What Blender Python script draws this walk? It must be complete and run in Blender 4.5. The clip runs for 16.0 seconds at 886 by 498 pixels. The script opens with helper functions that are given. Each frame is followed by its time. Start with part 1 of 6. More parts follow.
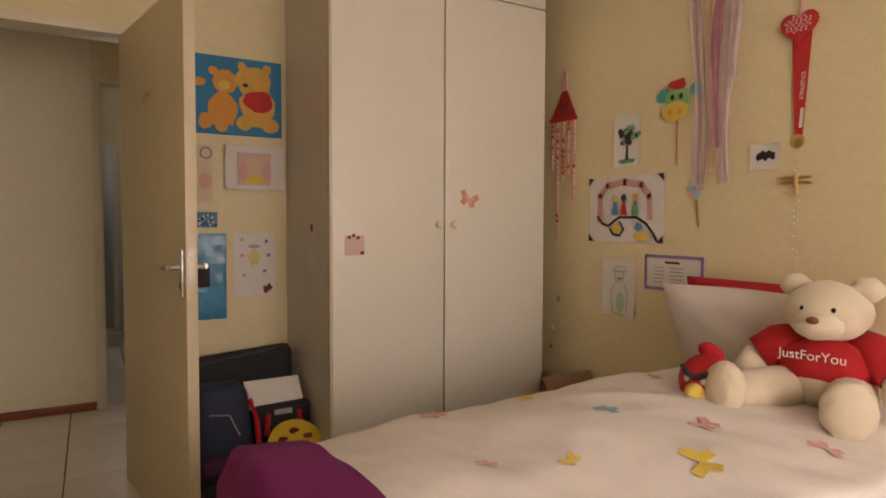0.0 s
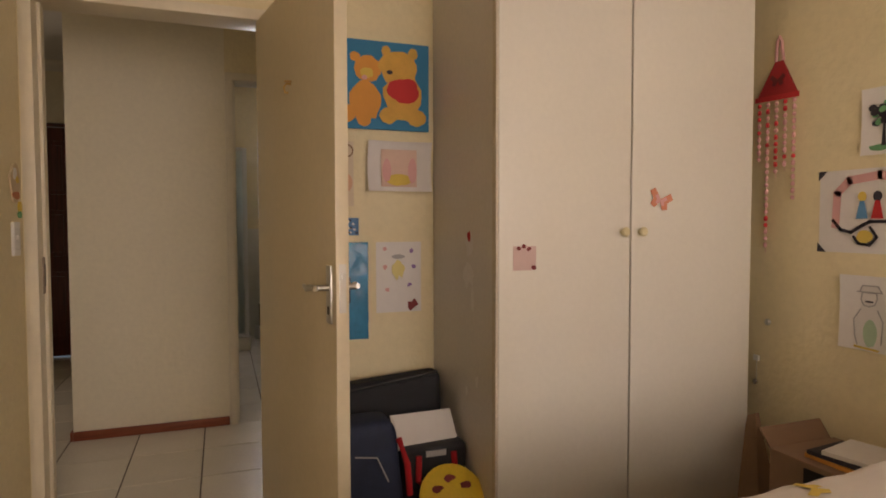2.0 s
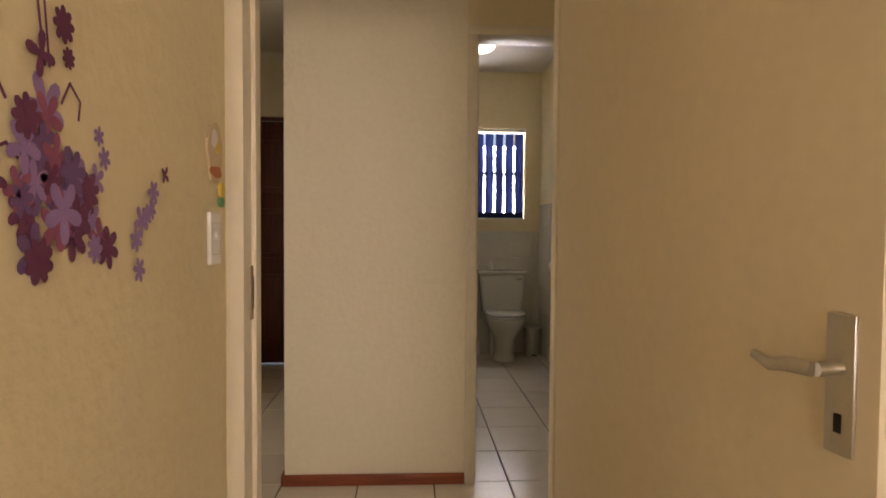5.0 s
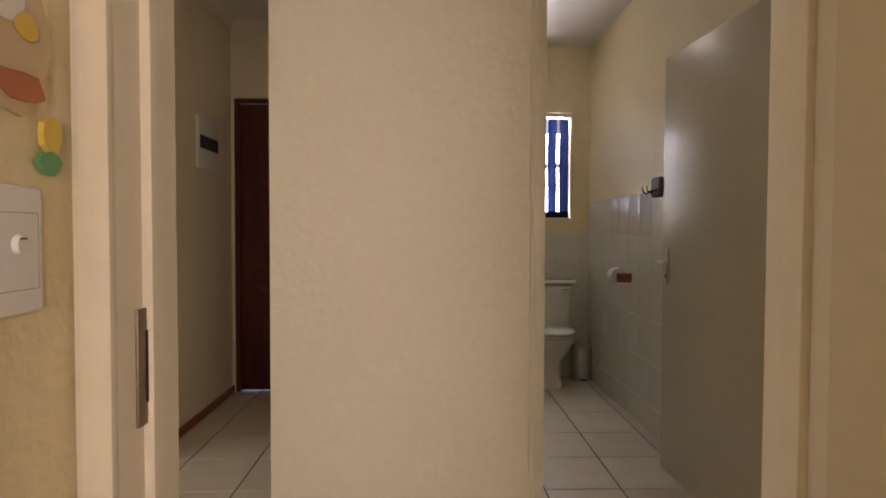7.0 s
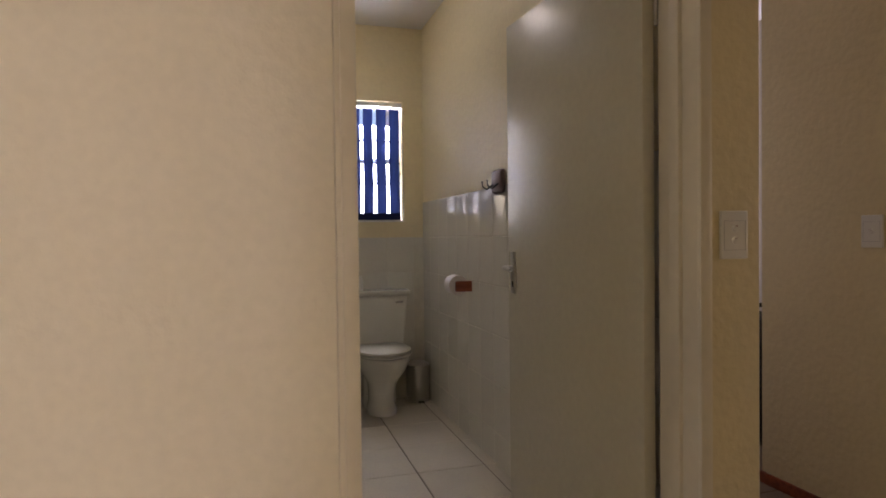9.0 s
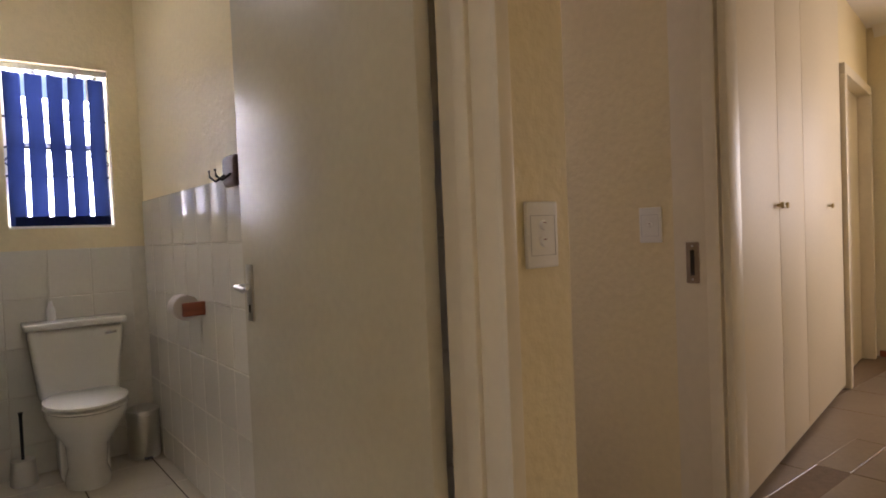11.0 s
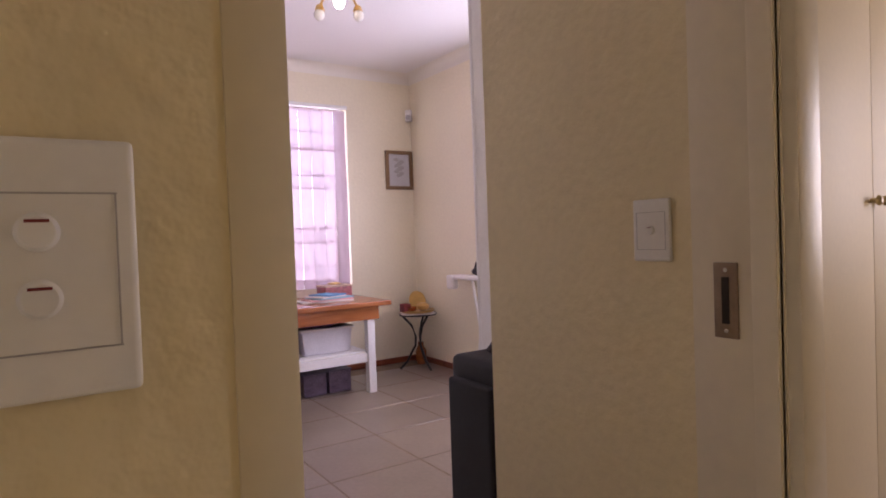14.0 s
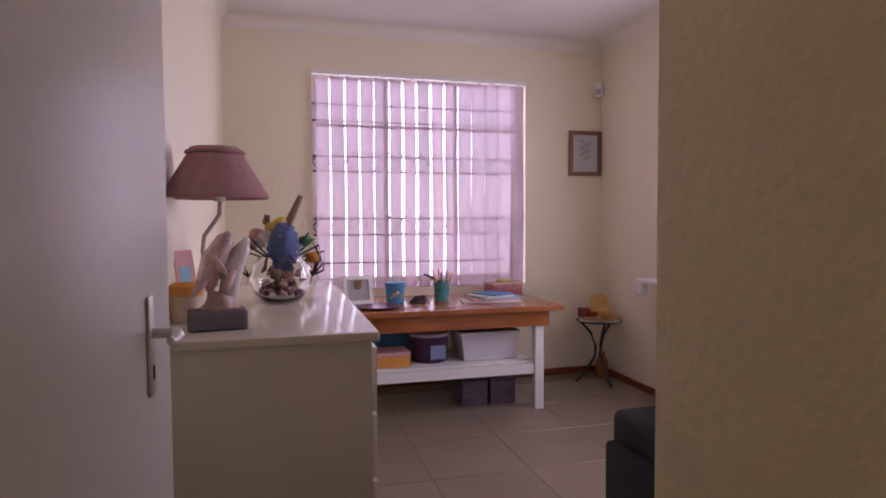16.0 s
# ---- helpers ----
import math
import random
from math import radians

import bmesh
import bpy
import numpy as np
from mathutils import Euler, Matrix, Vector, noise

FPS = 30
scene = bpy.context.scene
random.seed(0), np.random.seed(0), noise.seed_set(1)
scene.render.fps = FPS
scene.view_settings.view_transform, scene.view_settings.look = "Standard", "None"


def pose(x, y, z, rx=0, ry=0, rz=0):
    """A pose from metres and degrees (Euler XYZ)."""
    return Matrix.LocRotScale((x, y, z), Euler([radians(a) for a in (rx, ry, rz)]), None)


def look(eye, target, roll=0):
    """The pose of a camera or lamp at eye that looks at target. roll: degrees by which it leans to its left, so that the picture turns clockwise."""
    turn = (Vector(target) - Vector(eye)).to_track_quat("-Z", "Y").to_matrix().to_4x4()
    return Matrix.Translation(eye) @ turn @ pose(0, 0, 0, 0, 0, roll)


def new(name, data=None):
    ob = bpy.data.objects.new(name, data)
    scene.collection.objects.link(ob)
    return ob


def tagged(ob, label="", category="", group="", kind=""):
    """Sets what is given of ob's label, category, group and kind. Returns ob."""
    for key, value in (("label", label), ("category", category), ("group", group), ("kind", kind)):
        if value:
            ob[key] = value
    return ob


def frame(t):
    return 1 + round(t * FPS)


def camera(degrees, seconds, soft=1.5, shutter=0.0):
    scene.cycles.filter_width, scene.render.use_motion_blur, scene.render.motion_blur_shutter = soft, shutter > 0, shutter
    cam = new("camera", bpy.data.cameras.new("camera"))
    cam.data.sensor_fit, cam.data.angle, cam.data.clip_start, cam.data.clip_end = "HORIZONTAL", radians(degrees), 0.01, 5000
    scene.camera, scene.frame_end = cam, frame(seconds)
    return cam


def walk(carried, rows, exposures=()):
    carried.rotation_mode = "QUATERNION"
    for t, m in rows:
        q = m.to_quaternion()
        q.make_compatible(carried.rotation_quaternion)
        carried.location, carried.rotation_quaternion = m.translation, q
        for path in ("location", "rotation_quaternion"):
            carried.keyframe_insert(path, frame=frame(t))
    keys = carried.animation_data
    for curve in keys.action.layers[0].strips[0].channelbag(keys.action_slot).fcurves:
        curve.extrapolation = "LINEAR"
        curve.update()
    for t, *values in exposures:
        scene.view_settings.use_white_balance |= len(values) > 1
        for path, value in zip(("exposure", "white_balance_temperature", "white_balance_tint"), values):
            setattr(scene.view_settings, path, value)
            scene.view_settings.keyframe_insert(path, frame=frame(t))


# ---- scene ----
cam = camera(72.0, 16.0, soft=1.8)
PATH = [
    (0, (0.123, -0.442, 1.186), (1.122, 1.288, 1.104), 0.2),
    (0.5, (0.138, -0.309, 1.188), (1.116, 1.434, 1.106), -0.0),
    (1, (0.151, -0.171, 1.185), (1.068, 1.605, 1.108), -0.1),
    (1.5, (0.142, -0.04, 1.201), (0.951, 1.787, 1.12), -0.2),
    (2, (0.101, 0.107, 1.217), (0.786, 1.984, 1.132), -0.1),
    (2.5, (0.056, 0.262, 1.222), (0.626, 2.177, 1.132), -0.1),
    (3, (0.009, 0.417, 1.214), (0.461, 2.363, 1.132), 0.1),
    (3.5, (-0.022, 0.592, 1.213), (0.311, 2.562, 1.132), 0.2),
    (4, (-0.061, 0.765, 1.213), (0.17, 2.75, 1.135), 0.2),
    (4.5, (-0.091, 0.965, 1.203), (0.064, 2.957, 1.128), 0.4),
    (7, (-0.188, 2.034, 1.185), (-0.139, 4.032, 1.121), 0.2),
    (7.5, (-0.164, 2.203, 1.182), (-0.106, 4.201, 1.12), 0.0),
    (8, (-0.133, 2.359, 1.174), (0.042, 4.35, 1.123), -0.2),
    (8.5, (-0.084, 2.505, 1.169), (0.278, 4.471, 1.121), -0.6),
    (9, (-0.014, 2.654, 1.161), (0.555, 4.571, 1.12), -0.7),
    (9.5, (0.064, 2.796, 1.154), (0.828, 4.644, 1.121), -0.9),
    (10, (0.12, 2.936, 1.161), (1.13, 4.662, 1.117), -1.7),
    (12.5, (0.779, 3.414, 1.174), (2.071, 4.939, 1.111), -2.6),
    (13, (0.954, 3.474, 1.174), (2.234, 5.01, 1.11), -2.2),
    (13.5, (1.055, 3.533, 1.162), (2.278, 5.115, 1.113), -2.4),
    (14, (1.174, 3.622, 1.166), (2.285, 5.285, 1.12), -2.0),
    (14.5, (1.284, 3.717, 1.18), (2.253, 5.466, 1.137), -1.6),
    (15, (1.411, 3.833, 1.196), (2.23, 5.657, 1.147), -1.1),
    (15.5, (1.525, 3.943, 1.202), (2.185, 5.83, 1.145), -0.9),
    (16, (1.608, 4.069, 1.226), (2.128, 5.999, 1.14), -0.3),
]
walk(cam, [(t, look(eye, aim, roll)) for t, eye, aim, roll in PATH], exposures=[(0, -0.50, 7100, 23), (2, -0.36, 7000, 23), (3.5, -0.18, 7000, 23), (4.5, 0.12, 7300, 23), (7, 0.43, 6750, 25), (8.5, 0.48, 6350, 25), (9.5, 0.56, 6600, 26), (10, 0.88, 6700, 26), (12.5, 1.02, 5850, 28), (13.5, 1.06, 6050, 30), (14.5, 0.88, 6250, 34), (15, 0.60, 6350, 36), (16, 0.29, 6280, 37)])

# ---- world, sun, window lamps ----
world = bpy.data.worlds.new("world")
scene.world = world
world.use_nodes = True
sky = world.node_tree.nodes.new("ShaderNodeTexSky")
sky.sky_type, sky.sun_disc = "NISHITA", False
sky.sun_elevation, sky.sun_rotation = radians(50), radians(90)
world.node_tree.links.new(sky.outputs[0], world.node_tree.nodes["Background"].inputs[0])
world.node_tree.nodes["Background"].inputs[1].default_value = 0.12
sun = new("sun", bpy.data.lights.new("sun", "SUN"))
sun.data.energy, sun.data.angle, sun.data.color = 3.0, radians(0.5), (1, 0.95, 0.88)
sun.matrix_world = look((20, 2, 24), (0, 2, 0))


def window_lamp(name, eye, target, w, h, watts, colour):
    ob = new(name, bpy.data.lights.new(name, "AREA"))
    ob.data.shape, ob.data.size, ob.data.size_y = "RECTANGLE", w, h
    ob.data.energy, ob.data.color = watts, colour
    ob.matrix_world = look(eye, target)
    return ob


window_lamp("daylight_bedroom", (0.95, -1.74, 1.45), (0.95, 2, 1.2), 1.6, 1.2, 38, (1, 0.93, 0.84))
window_lamp("daylight_study", (2.67, 8.80, 1.55), (2.67, 4, 1.2), 1.6, 1.5, 22, (0.88, 0.88, 1))
window_lamp("daylight_study_side", (4.27, 6.6, 1.52), (1, 6.4, 1.2), 1.35, 1.3, 21, (0.88, 0.88, 1))
window_lamp("daylight_bathroom", (0.73, 7.14, 1.70), (0.73, 4, 1.2), 0.46, 0.8, 54, (0.90, 0.95, 1))
window_lamp("daylight_lounge", (-4.05, 3.6, 1.45), (0, 3.6, 1.2), 1.9, 1.4, 12, (1, 0.95, 0.86))
window_lamp("daylight_corridor", (6.5, 3.37, 1.6), (0, 3.3, 1.2), 0.8, 1.2, 18, (1, 0.93, 0.84))

# ---- materials ----


def mat(name, colour, rough=0.6, metal=0.0, var=0.10, scale=6.0, fine=90.0, bump=0.15, depth=0.004, rnd=0.0, **extra):
    """A node material: base colour varied at two scales, with fine relief."""
    m = bpy.data.materials.new(name)
    m.use_nodes = True
    nt = m.node_tree
    n, l = nt.nodes, nt.links
    b = n["Principled BSDF"]
    tc = n.new("ShaderNodeTexCoord")
    n1, n2 = n.new("ShaderNodeTexNoise"), n.new("ShaderNodeTexNoise")
    n1.inputs["Scale"].default_value, n1.inputs["Detail"].default_value = scale, 4
    n2.inputs["Scale"].default_value, n2.inputs["Detail"].default_value = fine, 3
    for k in (n1, n2):
        l.new(tc.outputs["Object"], k.inputs["Vector"])
    add = n.new("ShaderNodeMath")
    add.operation = "ADD"
    l.new(n1.outputs["Fac"], add.inputs[0])
    l.new(n2.outputs["Fac"], add.inputs[1])
    ramp = n.new("ShaderNodeMapRange")
    ramp.inputs[1].default_value, ramp.inputs[2].default_value = 0.6, 1.4
    ramp.inputs[3].default_value, ramp.inputs[4].default_value = 1 - var, 1 + var
    l.new(add.outputs[0], ramp.inputs[0])
    mul = n.new("ShaderNodeVectorMath")
    mul.operation = "SCALE"
    mul.inputs[0].default_value = colour
    fac = ramp.outputs[0]
    if rnd:
        oi, mr, mm = n.new("ShaderNodeObjectInfo"), n.new("ShaderNodeMapRange"), n.new("ShaderNodeMath")
        mr.inputs[3].default_value, mr.inputs[4].default_value = 1 - rnd, 1 + rnd
        l.new(oi.outputs["Random"], mr.inputs[0])
        mm.operation = "MULTIPLY"
        l.new(fac, mm.inputs[0])
        l.new(mr.outputs[0], mm.inputs[1])
        fac = mm.outputs[0]
    l.new(fac, mul.inputs["Scale"])
    l.new(mul.outputs[0], b.inputs["Base Color"])
    b.inputs["Roughness"].default_value, b.inputs["Metallic"].default_value = rough, metal
    for key, value in extra.items():
        b.inputs[key.replace("_", " ")].default_value = value
    if bump:
        bp = n.new("ShaderNodeBump")
        bp.inputs["Strength"].default_value, bp.inputs["Distance"].default_value = bump, depth
        l.new(n2.outputs["Fac"], bp.inputs["Height"])
        l.new(bp.outputs[0], b.inputs["Normal"])
    return m


def wood(name, dark, light, rough=0.4, axis=0, scale=5.0):
    m = bpy.data.materials.new(name)
    m.use_nodes = True
    n, l = m.node_tree.nodes, m.node_tree.links
    b = n["Principled BSDF"]
    tc, mp, nz, cr = (n.new("ShaderNode" + k) for k in ("TexCoord", "Mapping", "TexNoise", "ValToRGB"))
    stretch = [8.0, 8.0, 8.0]
    stretch[axis] = 0.7
    mp.inputs["Scale"].default_value = stretch
    l.new(tc.outputs["Object"], mp.inputs[0])
    l.new(mp.outputs[0], nz.inputs["Vector"])
    nz.inputs["Scale"].default_value, nz.inputs["Detail"].default_value = scale, 6
    cr.color_ramp.elements[0].color, cr.color_ramp.elements[1].color = (*dark, 1), (*light, 1)
    cr.color_ramp.elements[0].position, cr.color_ramp.elements[1].position = 0.3, 0.7
    l.new(nz.outputs["Fac"], cr.inputs[0])
    l.new(cr.outputs[0], b.inputs["Base Color"])
    b.inputs["Roughness"].default_value = rough
    bp = n.new("ShaderNodeBump")
    bp.inputs["Strength"].default_value, bp.inputs["Distance"].default_value = 0.1, 0.002
    l.new(nz.outputs["Fac"], bp.inputs["Height"])
    l.new(bp.outputs[0], b.inputs["Normal"])
    return m


def glass(name, colour=(1, 1, 1), rough=0.0):
    m = bpy.data.materials.new(name)
    m.use_nodes = True
    b = m.node_tree.nodes["Principled BSDF"]
    b.inputs["Base Color"].default_value = (*colour, 1)
    b.inputs["Roughness"].default_value, b.inputs["Transmission Weight"].default_value = rough, 1.0
    b.inputs["IOR"].default_value = 1.45
    return m


def cloth_through(name, colour, share=0.5, scale=200.0):
    """A thin woven cloth that lets light through."""
    m = bpy.data.materials.new(name)
    m.use_nodes = True
    n, l = m.node_tree.nodes, m.node_tree.links
    out = n["Material Output"]
    n.remove(n["Principled BSDF"])
    d, t, mix, nz, tc = (n.new("ShaderNode" + k) for k in ("BsdfDiffuse", "BsdfTranslucent", "MixShader", "TexNoise", "TexCoord"))
    mp, cr = n.new("ShaderNodeMapping"), n.new("ShaderNodeMix")
    cr.data_type = "RGBA"
    mp.inputs["Scale"].default_value = (1, 1, 0.25)
    l.new(tc.outputs["Object"], mp.inputs[0])
    l.new(mp.outputs[0], nz.inputs["Vector"])
    nz.inputs["Scale"].default_value, nz.inputs["Detail"].default_value = scale * 0.15, 5
    cr.inputs[6].default_value = (*[c * 0.75 for c in colour], 1)
    cr.inputs[7].default_value = (*[min(1, c * 1.2) for c in colour], 1)
    oi, av = n.new("ShaderNodeObjectInfo"), n.new("ShaderNodeMath")
    av.operation, av.inputs[1].default_value = "MULTIPLY_ADD", 0.7
    l.new(oi.outputs["Random"], av.inputs[0])
    sh = n.new("ShaderNodeMath")
    sh.operation, sh.inputs[1].default_value = "SUBTRACT", 0.35
    l.new(nz.outputs["Fac"], sh.inputs[0])
    l.new(sh.outputs[0], av.inputs[2])
    l.new(av.outputs[0], cr.inputs[0])
    l.new(cr.outputs[2], d.inputs[0])
    l.new(cr.outputs[2], t.inputs[0])
    mix.inputs[0].default_value = share
    l.new(d.outputs[0], mix.inputs[1])
    l.new(t.outputs[0], mix.inputs[2])
    l.new(mix.outputs[0], out.inputs[0])
    return m


def glow(name, colour, strength):
    m = bpy.data.materials.new(name)
    m.use_nodes = True
    b = m.node_tree.nodes["Principled BSDF"]
    b.inputs["Base Color"].default_value = (*colour, 1)
    b.inputs["Emission Color"].default_value = (*colour, 1)
    b.inputs["Emission Strength"].default_value = strength
    return m


CREAM = mat("cream_wall_paint", (0.78, 0.67, 0.42), 0.55, var=0.05, scale=1.2, fine=38, bump=0.55, depth=0.006)
PALE = mat("pale_wall_paint", (0.82, 0.74, 0.56), 0.5, var=0.05, scale=1.2, fine=40, bump=0.42, depth=0.006)
CEIL = mat("ceiling_paint", (0.80, 0.77, 0.74), 0.8, var=0.03, scale=1.0, fine=120, bump=0.1)
FRAME = mat("frame_enamel", (0.74, 0.66, 0.50), 0.38, var=0.05, scale=3, fine=30, bump=0.08, depth=0.002)
DOOR = mat("door_enamel", (0.66, 0.57, 0.40), 0.42, var=0.05, scale=2, fine=40, bump=0.06, depth=0.002)
BDOOR = mat("bathroom_door_enamel", (0.66, 0.62, 0.49), 0.27, var=0.05, scale=2, fine=40, bump=0.04, depth=0.002)
WARD = mat("wardrobe_melamine", (0.76, 0.72, 0.63), 0.42, var=0.03, scale=2, fine=50, bump=0.03)
# Darker copy of WARD: the left side's dimmer light is put into the colour.
WSIDE = mat("shaded_side_melamine", (0.70, 0.65, 0.58), 0.45, var=0.06, scale=2, fine=50, bump=0.03)
TILE = mat("glazed_floor_tile", (0.70, 0.64, 0.52), 0.22, var=0.06, scale=5, fine=60, bump=0.04, rnd=0.05)
GROUT = mat("dark_grout", (0.10, 0.07, 0.05), 0.9, var=0.2, scale=30, fine=200, bump=0.3)
BTILE = mat("beige_floor_tile", (0.235, 0.182, 0.135), 0.28, var=0.14, scale=4, fine=40, bump=0.05, rnd=0.06)
BGROUT = mat("brown_grout", (0.22, 0.16, 0.11), 0.9, var=0.2, scale=30, fine=200, bump=0.3)
WTILE = mat("white_wall_tile", (0.74, 0.71, 0.62), 0.07, var=0.04, scale=3, fine=40, bump=0.02, rnd=0.02)
WGROUT = mat("wall_tile_grout", (0.70, 0.66, 0.56), 0.9, var=0.1, scale=20, fine=200, bump=0.2)
SKIRT = wood("varnished_skirting_wood", (0.16, 0.035, 0.015), (0.34, 0.09, 0.035), 0.35, 0)
MAHOG = wood("mahogany_door_wood", (0.055, 0.010, 0.007), (0.13, 0.024, 0.014), 0.35, 2)
PINE = wood("varnished_pine", (0.26, 0.075, 0.022), (0.42, 0.15, 0.045), 0.22, 0)
STEEL = mat("brushed_steel", (0.62, 0.60, 0.56), 0.32, 1.0, var=0.05, scale=20, fine=150, bump=0.03)
CHROME = mat("worn_chrome", (0.72, 0.72, 0.72), 0.16, 1.0, var=0.05, scale=20, fine=100, bump=0.0)
BRASS = mat("brass", (0.72, 0.50, 0.20), 0.28, 1.0, var=0.12, scale=20, fine=120, bump=0.05)
IRON = mat("black_iron", (0.03, 0.028, 0.027), 0.5, 0.3, var=0.2, scale=20, fine=150)
# Near-black for flat plates that stand in for the shade inside holes.
DARK = mat("painted_recess_shade", (0.02, 0.015, 0.012), 0.9, var=0.2)
WHITE = mat("white_plastic", (0.80, 0.78, 0.74), 0.35, var=0.03, scale=10, fine=100, bump=0.02)
CERAM = mat("white_ceramic", (0.76, 0.74, 0.66), 0.08, var=0.02, scale=4, fine=40, bump=0.0)
WPAINT = mat("white_furniture_paint", (0.80, 0.78, 0.76), 0.35, var=0.05, scale=5, fine=60, bump=0.08)
DRESS = mat("dresser_enamel", (0.76, 0.71, 0.60), 0.10, var=0.03, scale=3, fine=60, bump=0.02)
BLACK = mat("black_nylon", (0.018, 0.018, 0.022), 0.75, var=0.25, scale=15, fine=400, bump=0.3)
GLASS = glass("clear_glass")
FROST = glass("frosted_glass", (0.75, 0.82, 0.80), 0.35)

# ---- builders ----


def box(bm, x0, x1, y0, y1, z0, z1, bevel=0.0, seg=2):
    r = bmesh.ops.create_cube(bm, size=1)
    for v in r["verts"]:
        v.co = Vector((x0 + (v.co.x + 0.5) * (x1 - x0), y0 + (v.co.y + 0.5) * (y1 - y0), z0 + (v.co.z + 0.5) * (z1 - z0)))
    if bevel:
        es = list({e for v in r["verts"] for e in v.link_edges})
        bmesh.ops.bevel(bm, geom=es, offset=bevel, segments=seg, affect="EDGES", profile=0.6)
    return bm


def boxes(*rows, bevel=0.0):
    bm = bmesh.new()
    for r in rows:
        box(bm, *r, bevel=bevel)
    return bm


def tube(bm, points, radius, sides=10, caps=True):
    """A round bar along a line of points; radius is one number or one per point."""
    ps = [Vector(p) for p in points]
    rs = radius if isinstance(radius, (list, tuple)) else [radius] * len(ps)
    rings = []
    for i, p in enumerate(ps):
        d = (ps[min(i + 1, len(ps) - 1)] - ps[max(i - 1, 0)]).normalized()
        u = d.orthogonal().normalized() if abs(d.z) > 0.95 or i < 0 else d.cross(Vector((0, 0, 1))).normalized()
        if abs(d.z) > 0.95:
            u = Vector((1, 0, 0)).cross(d).normalized()
        w = d.cross(u)
        rings.append([bm.verts.new(p + rs[i] * (math.cos(a) * u + math.sin(a) * w)) for a in (2 * math.pi * k / sides for k in range(sides))])
    for a, b in zip(rings, rings[1:]):
        for k in range(sides):
            bm.faces.new((a[k], a[(k + 1) % sides], b[(k + 1) % sides], b[k]))
    if caps:
        bm.faces.new(list(reversed(rings[0])))
        bm.faces.new(rings[-1])
    return bm


def lathe(bm, profile, sides=24, at=(0, 0, 0), sx=1.0, sy=1.0):
    """A turned body round z from (radius, height) pairs."""
    rings = []
    for r, z in profile:
        rings.append([bm.verts.new((at[0] + sx * r * math.cos(2 * math.pi * k / sides), at[1] + sy * r * math.sin(2 * math.pi * k / sides), at[2] + z)) for k in range(sides)])
    for a, b in zip(rings, rings[1:]):
        for k in range(sides):
            bm.faces.new((a[k], a[(k + 1) % sides], b[(k + 1) % sides], b[k]))
    bm.faces.new(list(reversed(rings[0])))
    bm.faces.new(rings[-1])
    return bm


def ball(bm, c, r, sub=3, rough=0.0, freq=8.0, turn=None):
    """An egg with radii r round c, with an uneven skin."""
    res = bmesh.ops.create_icosphere(bm, subdivisions=sub, radius=1)
    for v in res["verts"]:
        k = 1 + rough * noise.noise(v.co * freq * 0.3 + Vector(c) * 7)
        p = Vector((v.co.x * r[0], v.co.y * r[1], v.co.z * r[2])) * k
        v.co = (turn @ p if turn else p) + Vector(c)
    return bm


def poly(bm, pts, z=0.0, h=0.001):
    """A flat plate from outline points in its own x, y plane, h thick."""
    lo = [bm.verts.new((x, y, z)) for x, y in pts]
    hi = [bm.verts.new((x, y, z + h)) for x, y in pts]
    bm.faces.new(hi)
    bm.faces.new(list(reversed(lo)))
    for i in range(len(pts)):
        j = (i + 1) % len(pts)
        bm.faces.new((lo[i], lo[j], hi[j], hi[i]))
    return bm


def finish(name, bm, material, smooth=None):
    bmesh.ops.recalc_face_normals(bm, faces=bm.faces)
    me = bpy.data.meshes.new(name)
    bm.to_mesh(me)
    bm.free()
    me.materials.append(material)
    if smooth:
        me.shade_smooth() if smooth is True else me.set_sharp_from_angle(angle=radians(smooth))
    return new(name, me)


def part(name, bm, material, parent=None, label="", smooth=None, at=None):
    ob = finish(name, bm, material, smooth)
    if smooth and smooth is not True:
        for p in ob.data.polygons:
            p.use_smooth = True
    if parent:
        ob.parent = parent
    if at is not None:
        ob.matrix_basis = at
    return tagged(ob, label=label)


def thing(name, m, label, category, group=""):
    ob = new(name)
    ob.matrix_basis = m if isinstance(m, Matrix) else pose(*m)
    ob.empty_display_size = 0.05
    return tagged(ob, label, category, group)


def structure(name, bm, material, label, category="", smooth=None):
    return tagged(part(name, bm, material, None, label, smooth), category=category, kind="structure")


def letters(name, text, size, material, parent, m, label=""):
    cu = bpy.data.curves.new(name, "FONT")
    cu.body, cu.size, cu.extrude, cu.align_x = text, size, 0.0006, "CENTER"
    tmp = bpy.data.objects.new(name, cu)
    me = bpy.data.meshes.new_from_object(tmp)
    bpy.data.objects.remove(tmp)
    me.materials.append(material)
    ob = new(name, me)
    ob.parent, ob.matrix_basis = parent, m
    return tagged(ob, label=label)


# turns a plate drawn in x, y onto a wall: its x runs along the wall, its y up
ON_EAST = Euler((radians(90), 0, radians(-90))).to_matrix().to_4x4()   # wall whose face looks to -x
ON_WEST = Euler((radians(90), 0, radians(90))).to_matrix().to_4x4()    # wall whose face looks to +x
ON_NORTH = Euler((radians(90), 0, 0)).to_matrix().to_4x4()             # wall whose face looks to -y


def at(x, y, z, turn):
    return Matrix.Translation((x, y, z)) @ turn


